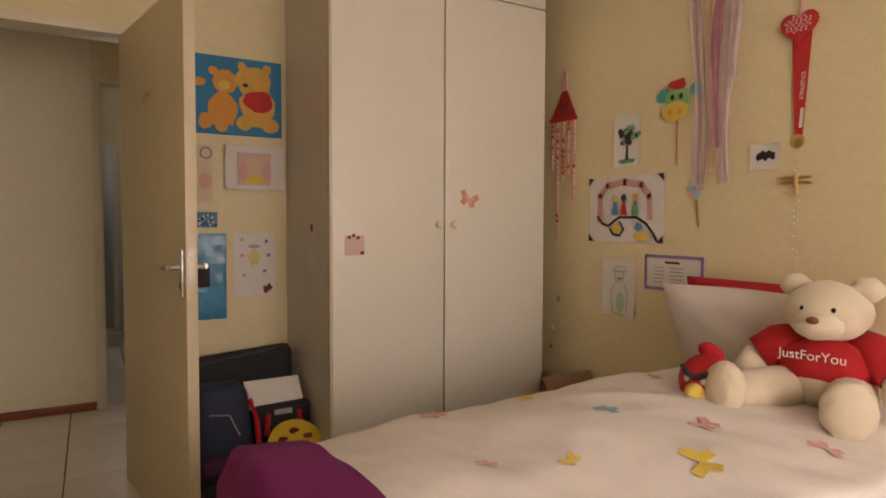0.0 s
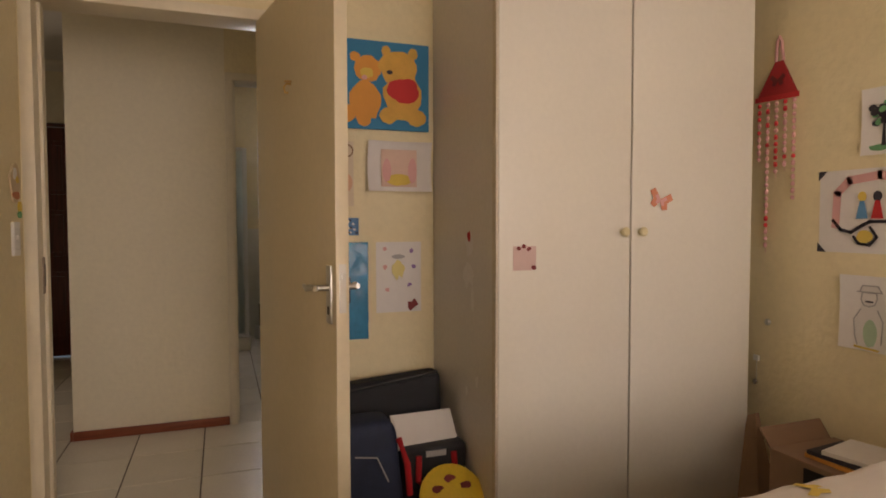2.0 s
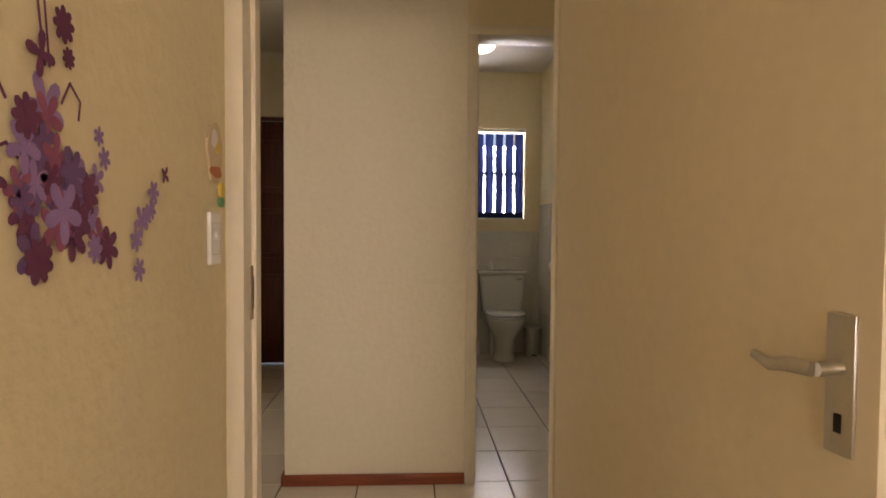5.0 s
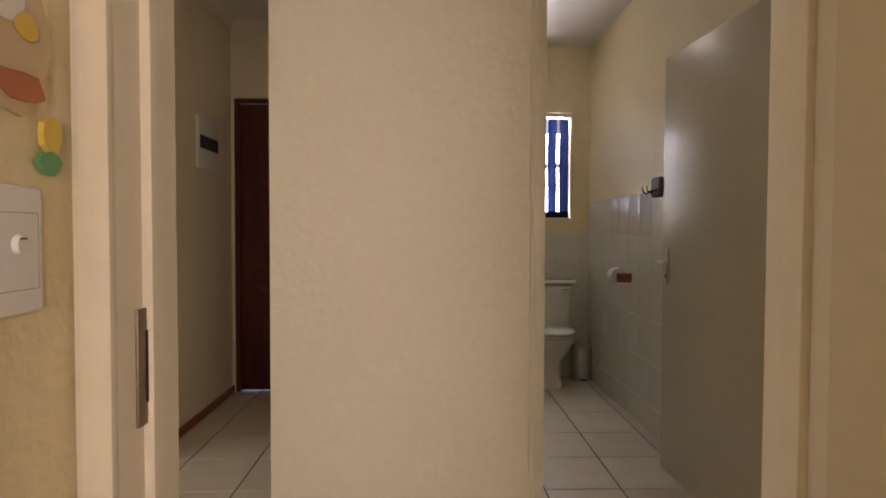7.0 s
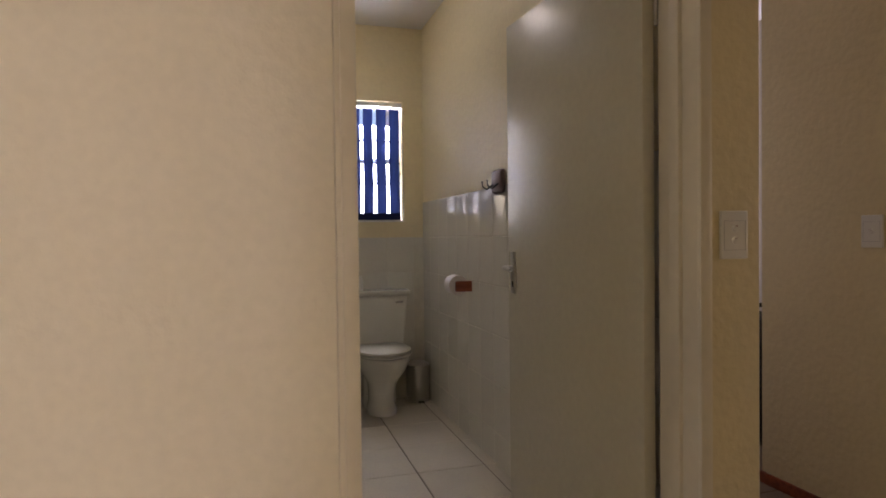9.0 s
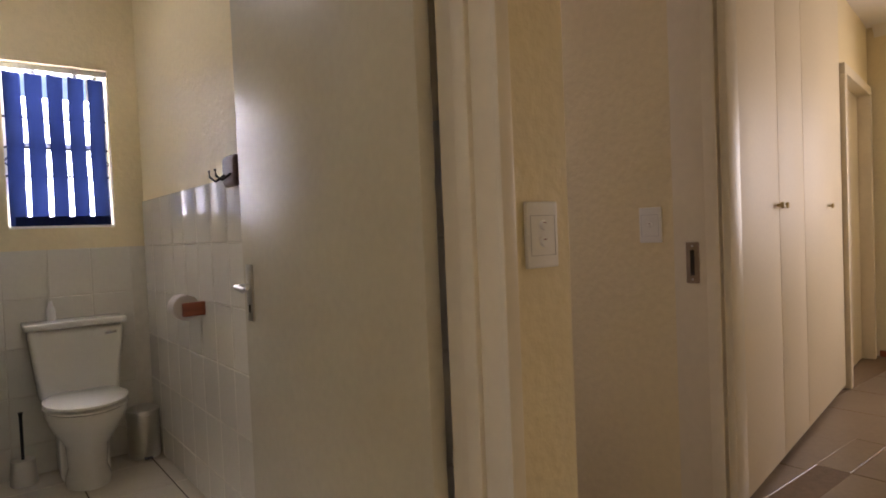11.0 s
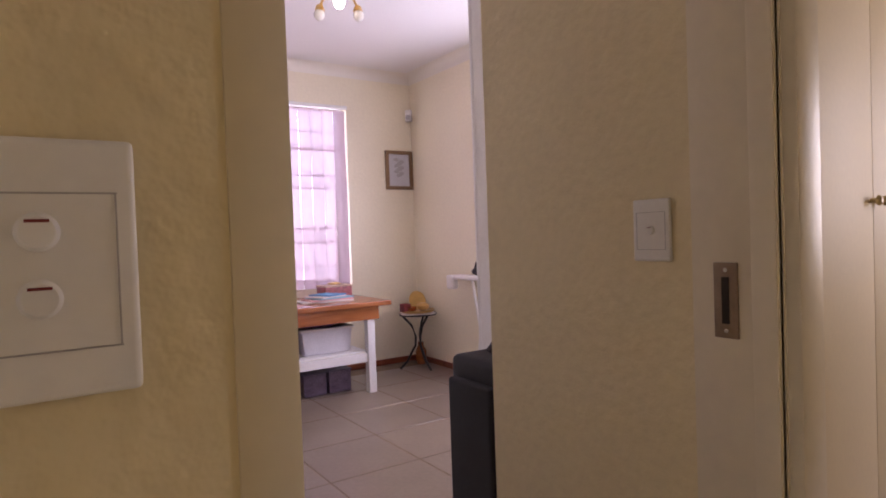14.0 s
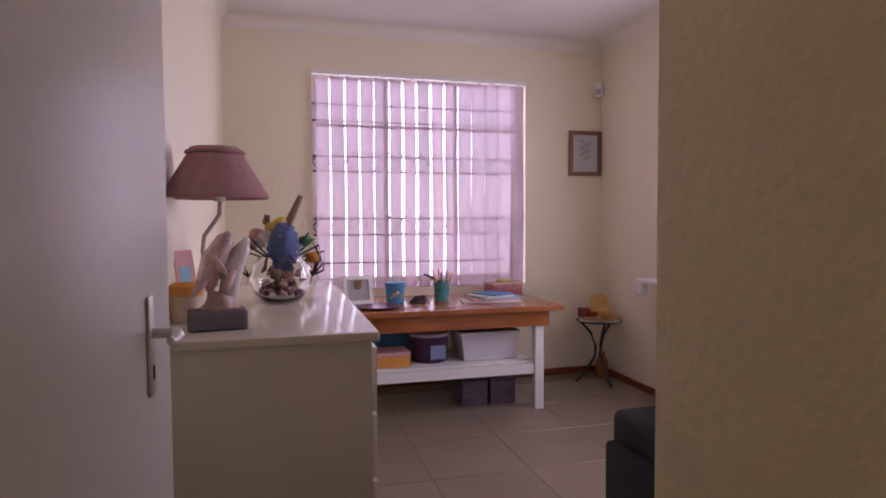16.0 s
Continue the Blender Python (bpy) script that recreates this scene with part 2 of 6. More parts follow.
# ---- structure ----
ROOF = 2.66
structure("floor", boxes((-4.2, 7.4, -1.9, 8.8, -0.12, -0.008)), GROUT, "concrete slab under dark tile grout", "floor")
structure("ceiling", boxes((-4.2, 7.4, -1.9, 8.9, ROOF, ROOF + 0.12)), CEIL, "flat white painted plaster ceiling", "ceiling")
structure("floor_study", boxes((1.252, 2.205, 4.16, 4.950, -0.0078, -0.003), (1.252, 4.148, 4.951, 8.548, -0.0078, -0.003)), BGROUT, "brown grout bed of the study floor", "floor")
structure("floor_corridor", boxes((2.207, 6.12, 2.845, 5.2, -0.0078, -0.003)), BGROUT, "brown grout bed of the corridor floor", "floor")
# bedroom
structure("wall_bedroom_north", boxes((-0.71, -0.565, 2.70, 2.84, 0, ROOF), (0.315, 2.42, 2.70, 2.84, 0, ROOF), (-0.565, 0.315, 2.70, 2.84, 2.075, ROOF)),
          CREAM, "cream painted plaster wall with a doorway", "wall")
structure("wall_bedroom_east", boxes((2.28, 2.42, -1.75, 2.70, 0, ROOF)), CREAM, "cream painted plaster wall hung with drawings", "wall")
structure("wall_bedroom_west", boxes((-0.71, -0.57, -1.75, 2.70, 0, ROOF)), CREAM, "cream painted plaster wall with flower decals", "wall")
structure("wall_bedroom_south", boxes((-0.57, 0.10, -1.75, -1.60, 0, ROOF), (1.80, 2.28, -1.75, -1.60, 0, ROOF), (0.10, 1.80, -1.75, -1.60, 0, 0.80), (0.10, 1.80, -1.75, -1.60, 2.10, ROOF)),
          CREAM, "cream painted plaster wall with a window opening", "wall")
# hall, lounge side and corridor
structure("wall_hall_west", boxes((-0.69, 0.138, 3.98, 4.12, 0, ROOF)), PALE, "pale cream plaster wall beside the bathroom doorway", "wall")
# Same wall as wall_hall_west; CREAM instead of PALE carries the warmer light here.
structure("wall_hall_middle", boxes((1.102, 1.262, 3.98, 4.12, 0, ROOF), (1.262, 1.302, 4.05, 4.14, 0, ROOF)), CREAM, "plaster wall between bathroom and study doorways, warm light put into its cream", "wall")
structure("wall_hall_lintel", boxes((0.138, 1.102, 3.98, 4.12, 2.112, ROOF), (1.302, 2.26, 4.03, 4.14, 2.075, ROOF)), CREAM, "plaster wall over the doorways, warm light put into its cream", "wall")
structure("wall_passage_east", boxes((-0.69, -0.58, 4.12, 6.46, 0, ROOF)), PALE, "pale cream plaster wall beside the front door", "wall")
structure("wall_passage_west", boxes((-1.74, -1.60, 5.17, 6.46, 0, ROOF)), PALE, "pale cream plaster wall with a fuse board", "wall")
structure("wall_passage_north", boxes((-1.74, -1.58, 6.46, 6.60, 0, ROOF), (-0.74, -0.58, 6.46, 6.60, 0, ROOF), (-1.58, -0.74, 6.46, 6.60, 2.12, ROOF)), PALE, "plaster wall round the front door", "wall")
structure("wall_lounge_north", boxes((-4.0, -1.74, 5.17, 5.31, 0, ROOF)), PALE, "pale cream plaster wall of the lounge", "wall")
structure("wall_lounge_south", boxes((-4.0, -0.71, 1.90, 2.04, 0, ROOF)), PALE, "pale cream plaster wall of the lounge", "wall")
structure("wall_lounge_west", boxes((-4.14, -4.0, 1.90, 2.6, 0, ROOF), (-4.14, -4.0, 4.6, 5.31, 0, ROOF), (-4.14, -4.0, 2.6, 4.6, 0, 0.7), (-4.14, -4.0, 2.6, 4.6, 2.2, ROOF)), PALE, "lounge wall with a window opening", "wall")
structure("wall_corridor_south", boxes((2.42, 6.27, 2.70, 2.84, 0, ROOF)), CREAM, "cream plaster wall along the corridor", "wall")
structure("wall_corridor_end", boxes((6.13, 6.27, 3.9, 5.9, 0, ROOF), (6.13, 6.27, 2.84, 3.9, 0, 0.9), (6.13, 6.27, 2.84, 3.9, 2.2, ROOF)), CREAM, "cream plaster wall at the corridor's end", "wall")
# bathroom
structure("wall_bathroom_east", boxes((1.12, 1.235, 4.12, 6.96, 0, ROOF)), CREAM, "cream painted bathroom wall above white tiles", "wall")
structure("wall_bathroom_west", boxes((-0.70, -0.58, 6.60, 6.96, 0, ROOF)), CREAM, "cream painted bathroom wall", "wall")
structure("wall_bathroom_north", boxes((-0.70, 0.487, 6.96, 7.10, 0, ROOF), (0.972, 1.235, 6.96, 7.10, 0, ROOF), (0.487, 0.972, 6.96, 7.10, 0, 1.27), (0.487, 0.972, 6.96, 7.10, 2.13, ROOF)),
          CREAM, "cream painted bathroom wall with a small window", "wall")
# study
structure("wall_study_passage", boxes((2.205, 2.33, 4.30, 4.94, 0, ROOF)), CREAM, "cream plaster wall beside the study doorway", "wall")
structure("wall_study_south", boxes((2.33, 4.29, 4.80, 4.94, 0, ROOF)), PALE, "pale plaster wall behind the corridor cupboards", "wall")
structure("wall_study_west", boxes((1.12, 1.235, 6.96, 8.55, 0, ROOF), (1.235, 1.25, 4.14, 8.55, 0, ROOF), (1.25, 1.335, 4.145, 4.53, 0, ROOF)), PALE, "pale yellow plaster study wall", "wall")
structure("wall_study_east", boxes((4.15, 4.29, 4.94, 5.9, 0, ROOF), (4.15, 4.29, 7.3, 8.55, 0, ROOF), (4.15, 4.29, 5.9, 7.3, 0, 0.85), (4.15, 4.29, 5.9, 7.3, 2.2, ROOF)), PALE, "pale yellow plaster study wall", "wall")
structure("wall_study_north", boxes((1.12, 1.85, 8.55, 8.70, 0, ROOF), (3.49, 4.29, 8.55, 8.70, 0, ROOF), (1.85, 3.49, 8.55, 8.70, 0, 0.74), (1.85, 3.49, 8.55, 8.70, 2.32, ROOF)),
          PALE, "pale yellow plaster wall with a wide window", "wall")
# ---- door frames and doors ----


def door_frame(name, x0, x1, y0, y1, z1, label, face=0.045, both=True):
    """A pressed steel frame lining an opening, with a rebate."""
    ob = tagged(new(name), label, "door frame", kind="structure")
    for nm, a, b, s in (("jamb", x0 - face, x0, 1), ("jamb", x1, x1 + face, -1)):
        bm = box(bmesh.new(), a, b, y0 - 0.012, y1 + 0.012, 0, z1, 0.006)
        c = a + 0.012 if s > 0 else b - 0.012
        box(bm, min(b, c) if s > 0 else a - 0.0, (b + 0.0) if s > 0 else max(a, c), y0 - 0.022, y0 - 0.006, 0, z1, 0.004)
        mid = (y0 + y1) / 2
        box(bm, b - 0.004 if s > 0 else a - 0.012, b + 0.012 if s > 0 else a + 0.004, mid - 0.02, mid + 0.02, 0, z1, 0.003)
        part(nm, bm, FRAME, ob, smooth=30)
    part("header", box(bmesh.new(), x0 - face, x1 + face, y0 - 0.012, y1 + 0.012, z1 + 0.001, z1 + face, 0.006), FRAME, ob, smooth=30)
    return ob


door_frame("door_frame_1", -0.52, 0.27, 2.70, 2.84, 2.03, "cream enamelled steel door frame of the bedroom")
door_frame("door_frame_2", 0.184, 1.060, 3.98, 4.12, 2.067, "cream enamelled steel door frame of the bathroom")
f2 = tagged(new("door_frame_3"), "cream enamelled steel door frame of the study", "door frame", kind="structure")
bm = box(bmesh.new(), 1.284, 1.331, 4.047, 4.150, 0, 2.03, 0.005)
box(bm, 1.325, 1.341, 4.120, 4.152, 0, 2.03, 0.004)
part("jamb", bm, FRAME, f2, smooth=30)
bm = box(bmesh.new(), 2.2025, 2.262, 4.155, 4.318, 0, 2.03, 0.002)
box(bm, 2.222, 2.30, 4.130, 4.165, 0, 2.03, 0.006)
box(bm, 2.258, 2.362, 4.262, 4.325, 0, 2.03, 0.004)
box(bm, 2.194, 2.216, 4.155, 4.200, 0, 2.03, 0.004)
part("jamb", bm, FRAME, f2, smooth=30)
part("header", box(bmesh.new(), 1.298, 2.262, 4.03, 4.152, 2.031, 2.074, 0.006), FRAME, f2, smooth=30)


BRONZE = mat("dull_bronze", (0.30, 0.22, 0.15), 0.45, 0.6, var=0.15, scale=25, fine=150, bump=0.05)


def strike_plate(m, label):
    t = thing("strike_plate", m, label, "strike plate", "strike plates in the door frames")
    bm = box(bmesh.new(), -0.002, 0.002, -0.023, 0.023, -0.068, 0.068, 0.0015)
    part("plate", bm, BRONZE, t, smooth=30)
    part("slot", box(bmesh.new(), 0.0022, 0.0035, -0.007, 0.007, -0.042, 0.042), DARK, t)
    for z in (-0.055, 0.055):
        part("screw", lathe(bmesh.new(), [(0.004, 0), (0.003, 0.001)], 10), STEEL, t, at=at(0.0022, 0, z, Euler((0, radians(90), 0)).to_matrix().to_4x4()))


strike_plate((-0.5175, 2.752, 1.025), "steel strike plate let into the bedroom door jamb")
strike_plate((2.200, 4.249, 1.031, 0, 0, 180), "steel strike plate let into the study door jamb")


def lever_set(parent, x, z, side, y, flip=1):
    """A back plate with a lever handle and keyhole on a leaf face. side: which way the face looks along y."""
    plate = part("back_plate", box(bmesh.new(), x - 0.02, x + 0.02, min(y, y + side * 0.006), max(y, y + side * 0.006), z - 0.085, z + 0.085, 0.003), STEEL, parent, smooth=30)
    bm = tube(bmesh.new(), [(x, y + side * 0.004, z + 0.02), (x, y + side * 0.040, z + 0.02)], 0.009)
    tube(bm, [(x, y + side * 0.045, z + 0.02), (x + flip * 0.03, y + side * 0.052, z + 0.021), (x + flip * 0.06, y + side * 0.05, z + 0.014), (x + flip * 0.088, y + side * 0.05, z + 0.022)], [0.009, 0.0095, 0.0085, 0.006])
    part("lever", bm, STEEL, plate, smooth=40)
    part("keyhole", box(bmesh.new(), x - 0.005, x + 0.005, min(y + side * 0.0062, y + side * 0.0075), max(y + side * 0.0062, y + side * 0.0075), z - 0.058, z - 0.035), DARK, plate)


def leaf(name, m, w, material, label, hand, lock=1.01, inset=0.048):
    """A flush leaf: hinge on its own z axis, running to +x, 40 mm thick."""
    d = tagged(thing(name, m, label, "door"), kind="structure")
    part("leaf", box(bmesh.new(), 0, w, -0.02, 0.02, 0.008, 2.02, 0.003), material, d, smooth=30)
    lever_set(d, w - inset, lock, 1, 0.02, -1)
    lever_set(d, w - inset, lock, -1, -0.02, -1)
    part("lock_plate", box(bmesh.new(), w - 0.0005, w + 0.002, -0.011, 0.011, lock - 0.05, lock + 0.09, 0.001), STEEL, d)
    part("latch", box(bmesh.new(), w + 0.001, w + 0.009, -0.006, 0.006, lock + 0.045, lock + 0.065, 0.002), STEEL, d)
    for z in (0.25, 1.80):
        part("hinge", tube(bmesh.new(), [(-0.008, hand * 0.022, z - 0.05), (-0.008, hand * 0.022, z + 0.05)], 0.007), STEEL, d, smooth=40)
    return d


# bedroom door stands open at a right angle, bathroom and study doors are folded in
d1 = leaf("door_1", (0.266, 2.685, 0, 0, 0, -79.3), 0.865, DOOR, "cream flush door standing open with a steel lever", 1)
bm = tube(bmesh.new(), [(0.46, -0.021, 1.685), (0.46, -0.035, 1.685), (0.46, -0.045, 1.672), (0.46, -0.04, 1.655), (0.46, -0.03, 1.655)], 0.004)
lathe(bm, [(0.012, 0), (0.014, 0.003), (0.006, 0.006)], 14, (0.46, -0.03, 1.69))
tagged(part("coat_hook", bm, BRASS, d1, "small brass hook", smooth=40))
leaf("door_2", (1.043, 4.152, 0, 0, 0, 93.6), 0.86, BDOOR, "glossy cream bathroom door standing open", -1)
leaf("door_3", (1.352, 4.545, 0, 0, 0, 88.2), 0.82, mat("study_door_enamel", (0.70, 0.66, 0.60), 0.32, var=0.04, scale=2, fine=40, bump=0.04, depth=0.002), "white study door standing open", 1, 1.02, 0.17)

# front door
fd = tagged(thing("door_4", (-1.58, 6.47, 0), "closed mahogany panelled front door", "door"), kind="structure")
part("leaf", box(bmesh.new(), 0.03, 0.81, 0.02, 0.06, 0.01, 2.08, 0.003), MAHOG, fd, smooth=30)
for i in range(2):
    for z0, z1 in ((0.16, 0.78), (0.92, 1.34), (1.48, 1.96)):
        x0 = 0.13 + i * 0.32
        bm = box(bmesh.new(), x0, x0 + 0.26, 0.008, 0.022, z0, z1, 0.006)
        box(bm, x0 + 0.04, x0 + 0.22, -0.002, 0.014, z0 + 0.04, z1 - 0.04, 0.008)
        part("panel", bm, MAHOG, fd, smooth=30)
part("frame", boxes((0.0, 0.03, 0.0, 0.08, 0, 2.115), (0.81, 0.84, 0.0, 0.08, 0, 2.115), (0.03, 0.81, 0.0, 0.08, 2.085, 2.115)), MAHOG, fd)

# skirtings


def skirt(x0, x1, y0, y1, label="varnished red-brown timber skirting"):
    structure("baseboard", box(bmesh.new(), x0, x1, y0, y1, 0, 0.052, 0.004), SKIRT, label, "skirting", 30)


skirt(-0.69, 0.137, 3.965, 3.979)
skirt(-0.705, -0.691, 3.965, 6.455)
skirt(-1.599, -1.585, 5.17, 6.46)
skirt(-3.99, -1.60, 5.155, 5.169)
skirt(2.195, 2.209, 4.31, 4.955)
skirt(1.236 + 0.015, 1.265, 4.98, 8.54)
skirt(4.136, 4.149, 4.95, 8.54)
skirt(1.27, 4.13, 8.535, 8.549)
skirt(6.115, 6.129, 2.86, 4.88)
skirt(2.42, 6.11, 2.841, 2.855)

# cornices
COVE = mat("cornice_paint", (0.80, 0.75, 0.66), 0.8, var=0.03, scale=1.0, fine=120, bump=0.1)


def cornice(name, a, b, into):
    """A hollow cove along the wall line from a to b; into: the way it leans into the room."""
    r, n = 0.085, 8
    prof = [(0.0, 0.0), (0.0, -r)] + [(r * (1 - math.cos(k * math.pi / 2 / n)), -r + r * math.sin(k * math.pi / 2 / n)) for k in range(1, n + 1)]
    bm = bmesh.new()
    ends = [[bm.verts.new((p[0] + into[0] * u, p[1] + into[1] * u, ROOF - 0.0015 + v)) for u, v in prof] for p in (a, b)]
    for k in range(len(prof)):
        q = (k + 1) % len(prof)
        bm.faces.new((ends[0][k], ends[0][q], ends[1][q], ends[1][k]))
    for e in ends:
        bm.faces.new(e)
    structure(name, bm, COVE, "white plaster cove cornice", "cornice", 30)


cornice("trim_1", (1.252, 8.548), (4.148, 8.548), (0, -1))
cornice("trim_2", (1.252, 4.54), (1.252, 8.547), (1, 0))
cornice("trim_3", (4.148, 4.95), (4.148, 8.547), (-1, 0))
cornice("trim_4", (-1.598, 6.458), (-0.692, 6.458), (0, -1))
cornice("trim_5", (-1.598, 5.18), (-1.598, 6.457), (1, 0))
cornice("trim_6", (6.128, 2.85), (6.128, 4.88), (-1, 0))

# ---- windows ----


def bar_window(name, x0, x1, y, z0, z1, label, mullions, transoms, bars, diamonds, material):
    """A steel window with panes set in its frame, and burglar bars inside."""
    w = tagged(thing(name, (0, 0, 0), label, "window"), kind="structure")
    bm = boxes((x0, x0 + 0.03, y, y + 0.03, z0, z1), (x1 - 0.03, x1, y, y + 0.03, z0, z1), (x0 + 0.03, x1 - 0.03, y, y + 0.03, z0, z0 + 0.03), (x0 + 0.03, x1 - 0.03, y, y + 0.03, z1 - 0.03, z1))
    for x in mullions:
        box(bm, x - 0.012, x + 0.012, y + 0.002, y + 0.028, z0 + 0.03, z1 - 0.03)
    for z in transoms:
        box(bm, x0 + 0.03, x1 - 0.03, y + 0.004, y + 0.026, z - 0.012, z + 0.012)
    part("window_frame", bm, material, w)
    xs = [x0 + 0.03, *mullions, x1 - 0.03]
    for a, b in zip(xs, xs[1:]):
        p = part("pane", box(bmesh.new(), a + 0.013, b - 0.013, y + 0.031, y + 0.035, z0 + 0.02, z1 - 0.02), GLASS, w)
        p.visible_shadow = False
    yb = y - 0.012
    for z in bars:
        part("burglar_bar", tube(bmesh.new(), [(x0 + 0.002, yb, z), (x1 - 0.002, yb, z)], 0.006, 8), IRON, w, smooth=40)
    for za, zb, n in diamonds:
        step = (x1 - x0) / n
        for i in range(n):
            xa = x0 + i * step
            bm = tube(bmesh.new(), [(xa, yb, (za + zb) / 2), (xa + step / 2, yb, zb)], 0.0045, 6)
            tube(bm, [(xa + step / 2, yb, zb), (xa + step, yb, (za + zb) / 2), (xa + step / 2, yb, za), (xa, yb, (za + zb) / 2)], 0.0045, 6)
            part("lattice_diamond", bm, IRON, w, smooth=40)
    part("window_sill", box(bmesh.new(), x0 - 0.0, x1 + 0.0, y - 0.09, y - 0.002, z0 + 0.001, z0 + 0.014, 0.003), WHITE, w)
    return w


bar_window("window_1", 0.487, 0.972, 7.065, 1.27, 2.13, "small steel bathroom window with burglar bars", [0.73], [1.72], [1.55, 1.70, 1.86], [(1.55, 1.70, 4)], WHITE)
bar_window("window_2", 1.85, 3.49, 8.655, 0.74, 2.32, "wide steel study window with lattice burglar bars", [2.40, 2.95], [1.95], [0.93, 1.14, 1.26, 1.61, 1.72, 1.98, 2.10], [(1.12, 1.28, 13), (1.60, 1.76, 13)], WHITE)
bar_window("window_3", 0.10, 1.80, -1.715, 0.80, 2.10, "steel bedroom window", [0.66, 1.23], [1.7], [], [], WHITE)

# backdrop outside
structure("ground", boxes((-60, 60, -60, 60, -0.40, -0.30)), mat("dry_lawn", (0.16, 0.14, 0.07), 0.9, var=0.3, scale=2, fine=30), "dry lawn round the house", "ground")

# vertical blinds
BLIND = cloth_through("pink_blind_cloth", (0.50, 0.37, 0.40), 0.22, 90)
nt = BLIND.node_tree
sheer, mixed = nt.nodes.new("ShaderNodeBsdfTransparent"), nt.nodes.new("ShaderNodeMixShader")
sheer.inputs[0].default_value = (1, 0.86, 0.93, 1)
woven = nt.nodes["Material Output"].inputs[0].links[0].from_socket
mixed.inputs[0].default_value = 0.92
nt.links.new(sheer.outputs[0], mixed.inputs[1])
nt.links.new(woven, mixed.inputs[2])
nt.links.new(mixed.outputs[0], nt.nodes["Material Output"].inputs[0])
NAVY = cloth_through("navy_blind_cloth", (0.010, 0.017, 0.060), 0.05)


def blinds(name, x0, x1, y, z0, z1, n, material, label, turn, slat_w, top, spread=8):
    b = thing(name, (0, 0, 0), label, "blinds")
    part("head_rail", box(bmesh.new(), x0 - 0.02, x1 + 0.02, y - 0.02, y + 0.02, z1, z1 + 0.03, 0.004), top, b)
    rng = random.Random(4)
    step = (x1 - x0) / n
    for i in range(n):
        bm = bmesh.new()
        cols, rows = 5, 7
        grid = [[bm.verts.new(((u / (cols - 1) - 0.5) * slat_w, 0.008 * math.cos((u / (cols - 1) - 0.5) * 3) + 0.004 * math.sin(v * 1.3 + i), z0 - z1 + (z1 - z0) * v / (rows - 1) - 0.012)) for u in range(cols)] for v in range(rows)]
        for v in range(rows - 1):
            for u in range(cols - 1):
                bm.faces.new((grid[v][u], grid[v][u + 1], grid[v + 1][u + 1], grid[v + 1][u]))
        s = part("slat", bm, material, b, smooth=True, at=pose(x0 + (i + 0.5) * step, y, z1, 0, 0, turn(i) + rng.uniform(-spread, spread)))
        part("hanger", box(bmesh.new(), -0.012, 0.012, -0.003, 0.003, -0.016, 0.004), WHITE, s)
    return b


blinds("vertical_blinds", 1.87, 3.46, 8.52, 0.76, 2.285, 15, BLIND, "pink vertical blinds, half turned, at the study window", lambda i: 33 if i in (0, 1, 2, 3, 5) else 24 if i < 10 else 14, 0.116, WHITE, spread=7)
blinds("vertical_blinds", 0.492, 0.967, 7.02, 1.275, 2.10, 5, NAVY, "navy blue vertical blinds at the bathroom window", lambda i: 30, 0.088, WHITE, spread=9)
part("valance", box(bmesh.new(), 0.52, 0.96, 7.005, 7.012, 1.275, 1.335), NAVY, bpy.data.objects["vertical_blinds.001"])

# ---- bedroom: wardrobe ----
w = thing("wardrobe", (1.0, 2.04, 0), "tall white melamine built-in wardrobe with two doors", "wardrobe")
part("side_panel", box(bmesh.new(), 0.0, 0.018, 0.005, 0.655, 0, 2.60, 0.001), WSIDE, w, "side panel with its shade put into a darker grey-beige")
part("side_panel", box(bmesh.new(), 1.132, 1.15, 0.005, 0.655, 0, 2.60, 0.001), WARD, w)
part("carcass", boxes((0.02, 1.13, 0.03, 0.655, 0.0, 0.08), (0.02, 1.13, 0.03, 0.655, 2.585, 2.60), (0.02, 1.13, 0.03, 0.655, 2.262, 2.278), (0.02, 1.13, 0.64, 0.655, 0.08, 2.262), (0.545, 0.56, 0.03, 0.64, 0.08, 2.262)), WARD, w)
for x0, x1, kx in ((0.006, 0.5515, 0.515), (0.5585, 1.146, 0.595)):
    d = part("door", box(bmesh.new(), x0, x1, -0.016, 0.002, 0.03, 2.268, 0.003), WARD, w, smooth=30)
    k = lathe(bmesh.new(), [(0.007, 0), (0.007, 0.012), (0.016, 0.018), (0.018, 0.026), (0.012, 0.032)], 16)
    part("knob", k, mat("cream_knob", (0.75, 0.66, 0.40), 0.3, var=0.03), d, "round cream knob", smooth=40, at=at(kx, -0.016, 1.183, Euler((radians(90), 0, 0)).to_matrix().to_4x4()))
    part("upper_door", box(bmesh.new(), x0, x1, -0.016, 0.002, 2.274, 2.59, 0.003), WARD, w, smooth=30)
part("edge_strip", box(bmesh.new(), -0.006, 0.004, -0.018, 0.012, 0.0, 2.60, 0.002), mat("worn_edging", (0.62, 0.54, 0.42), 0.5, var=0.15, scale=12), w, "worn edging strip")

# ---- bedroom: bed and what lies on it ----
def flat_mat(name, colour, rough=0.75, **k):
    return mat(name, colour, rough, var=k.pop("var", 0.06), scale=k.pop("scale", 25), fine=k.pop("fine", 300), bump=k.pop("bump", 0.1), depth=0.002, **k)


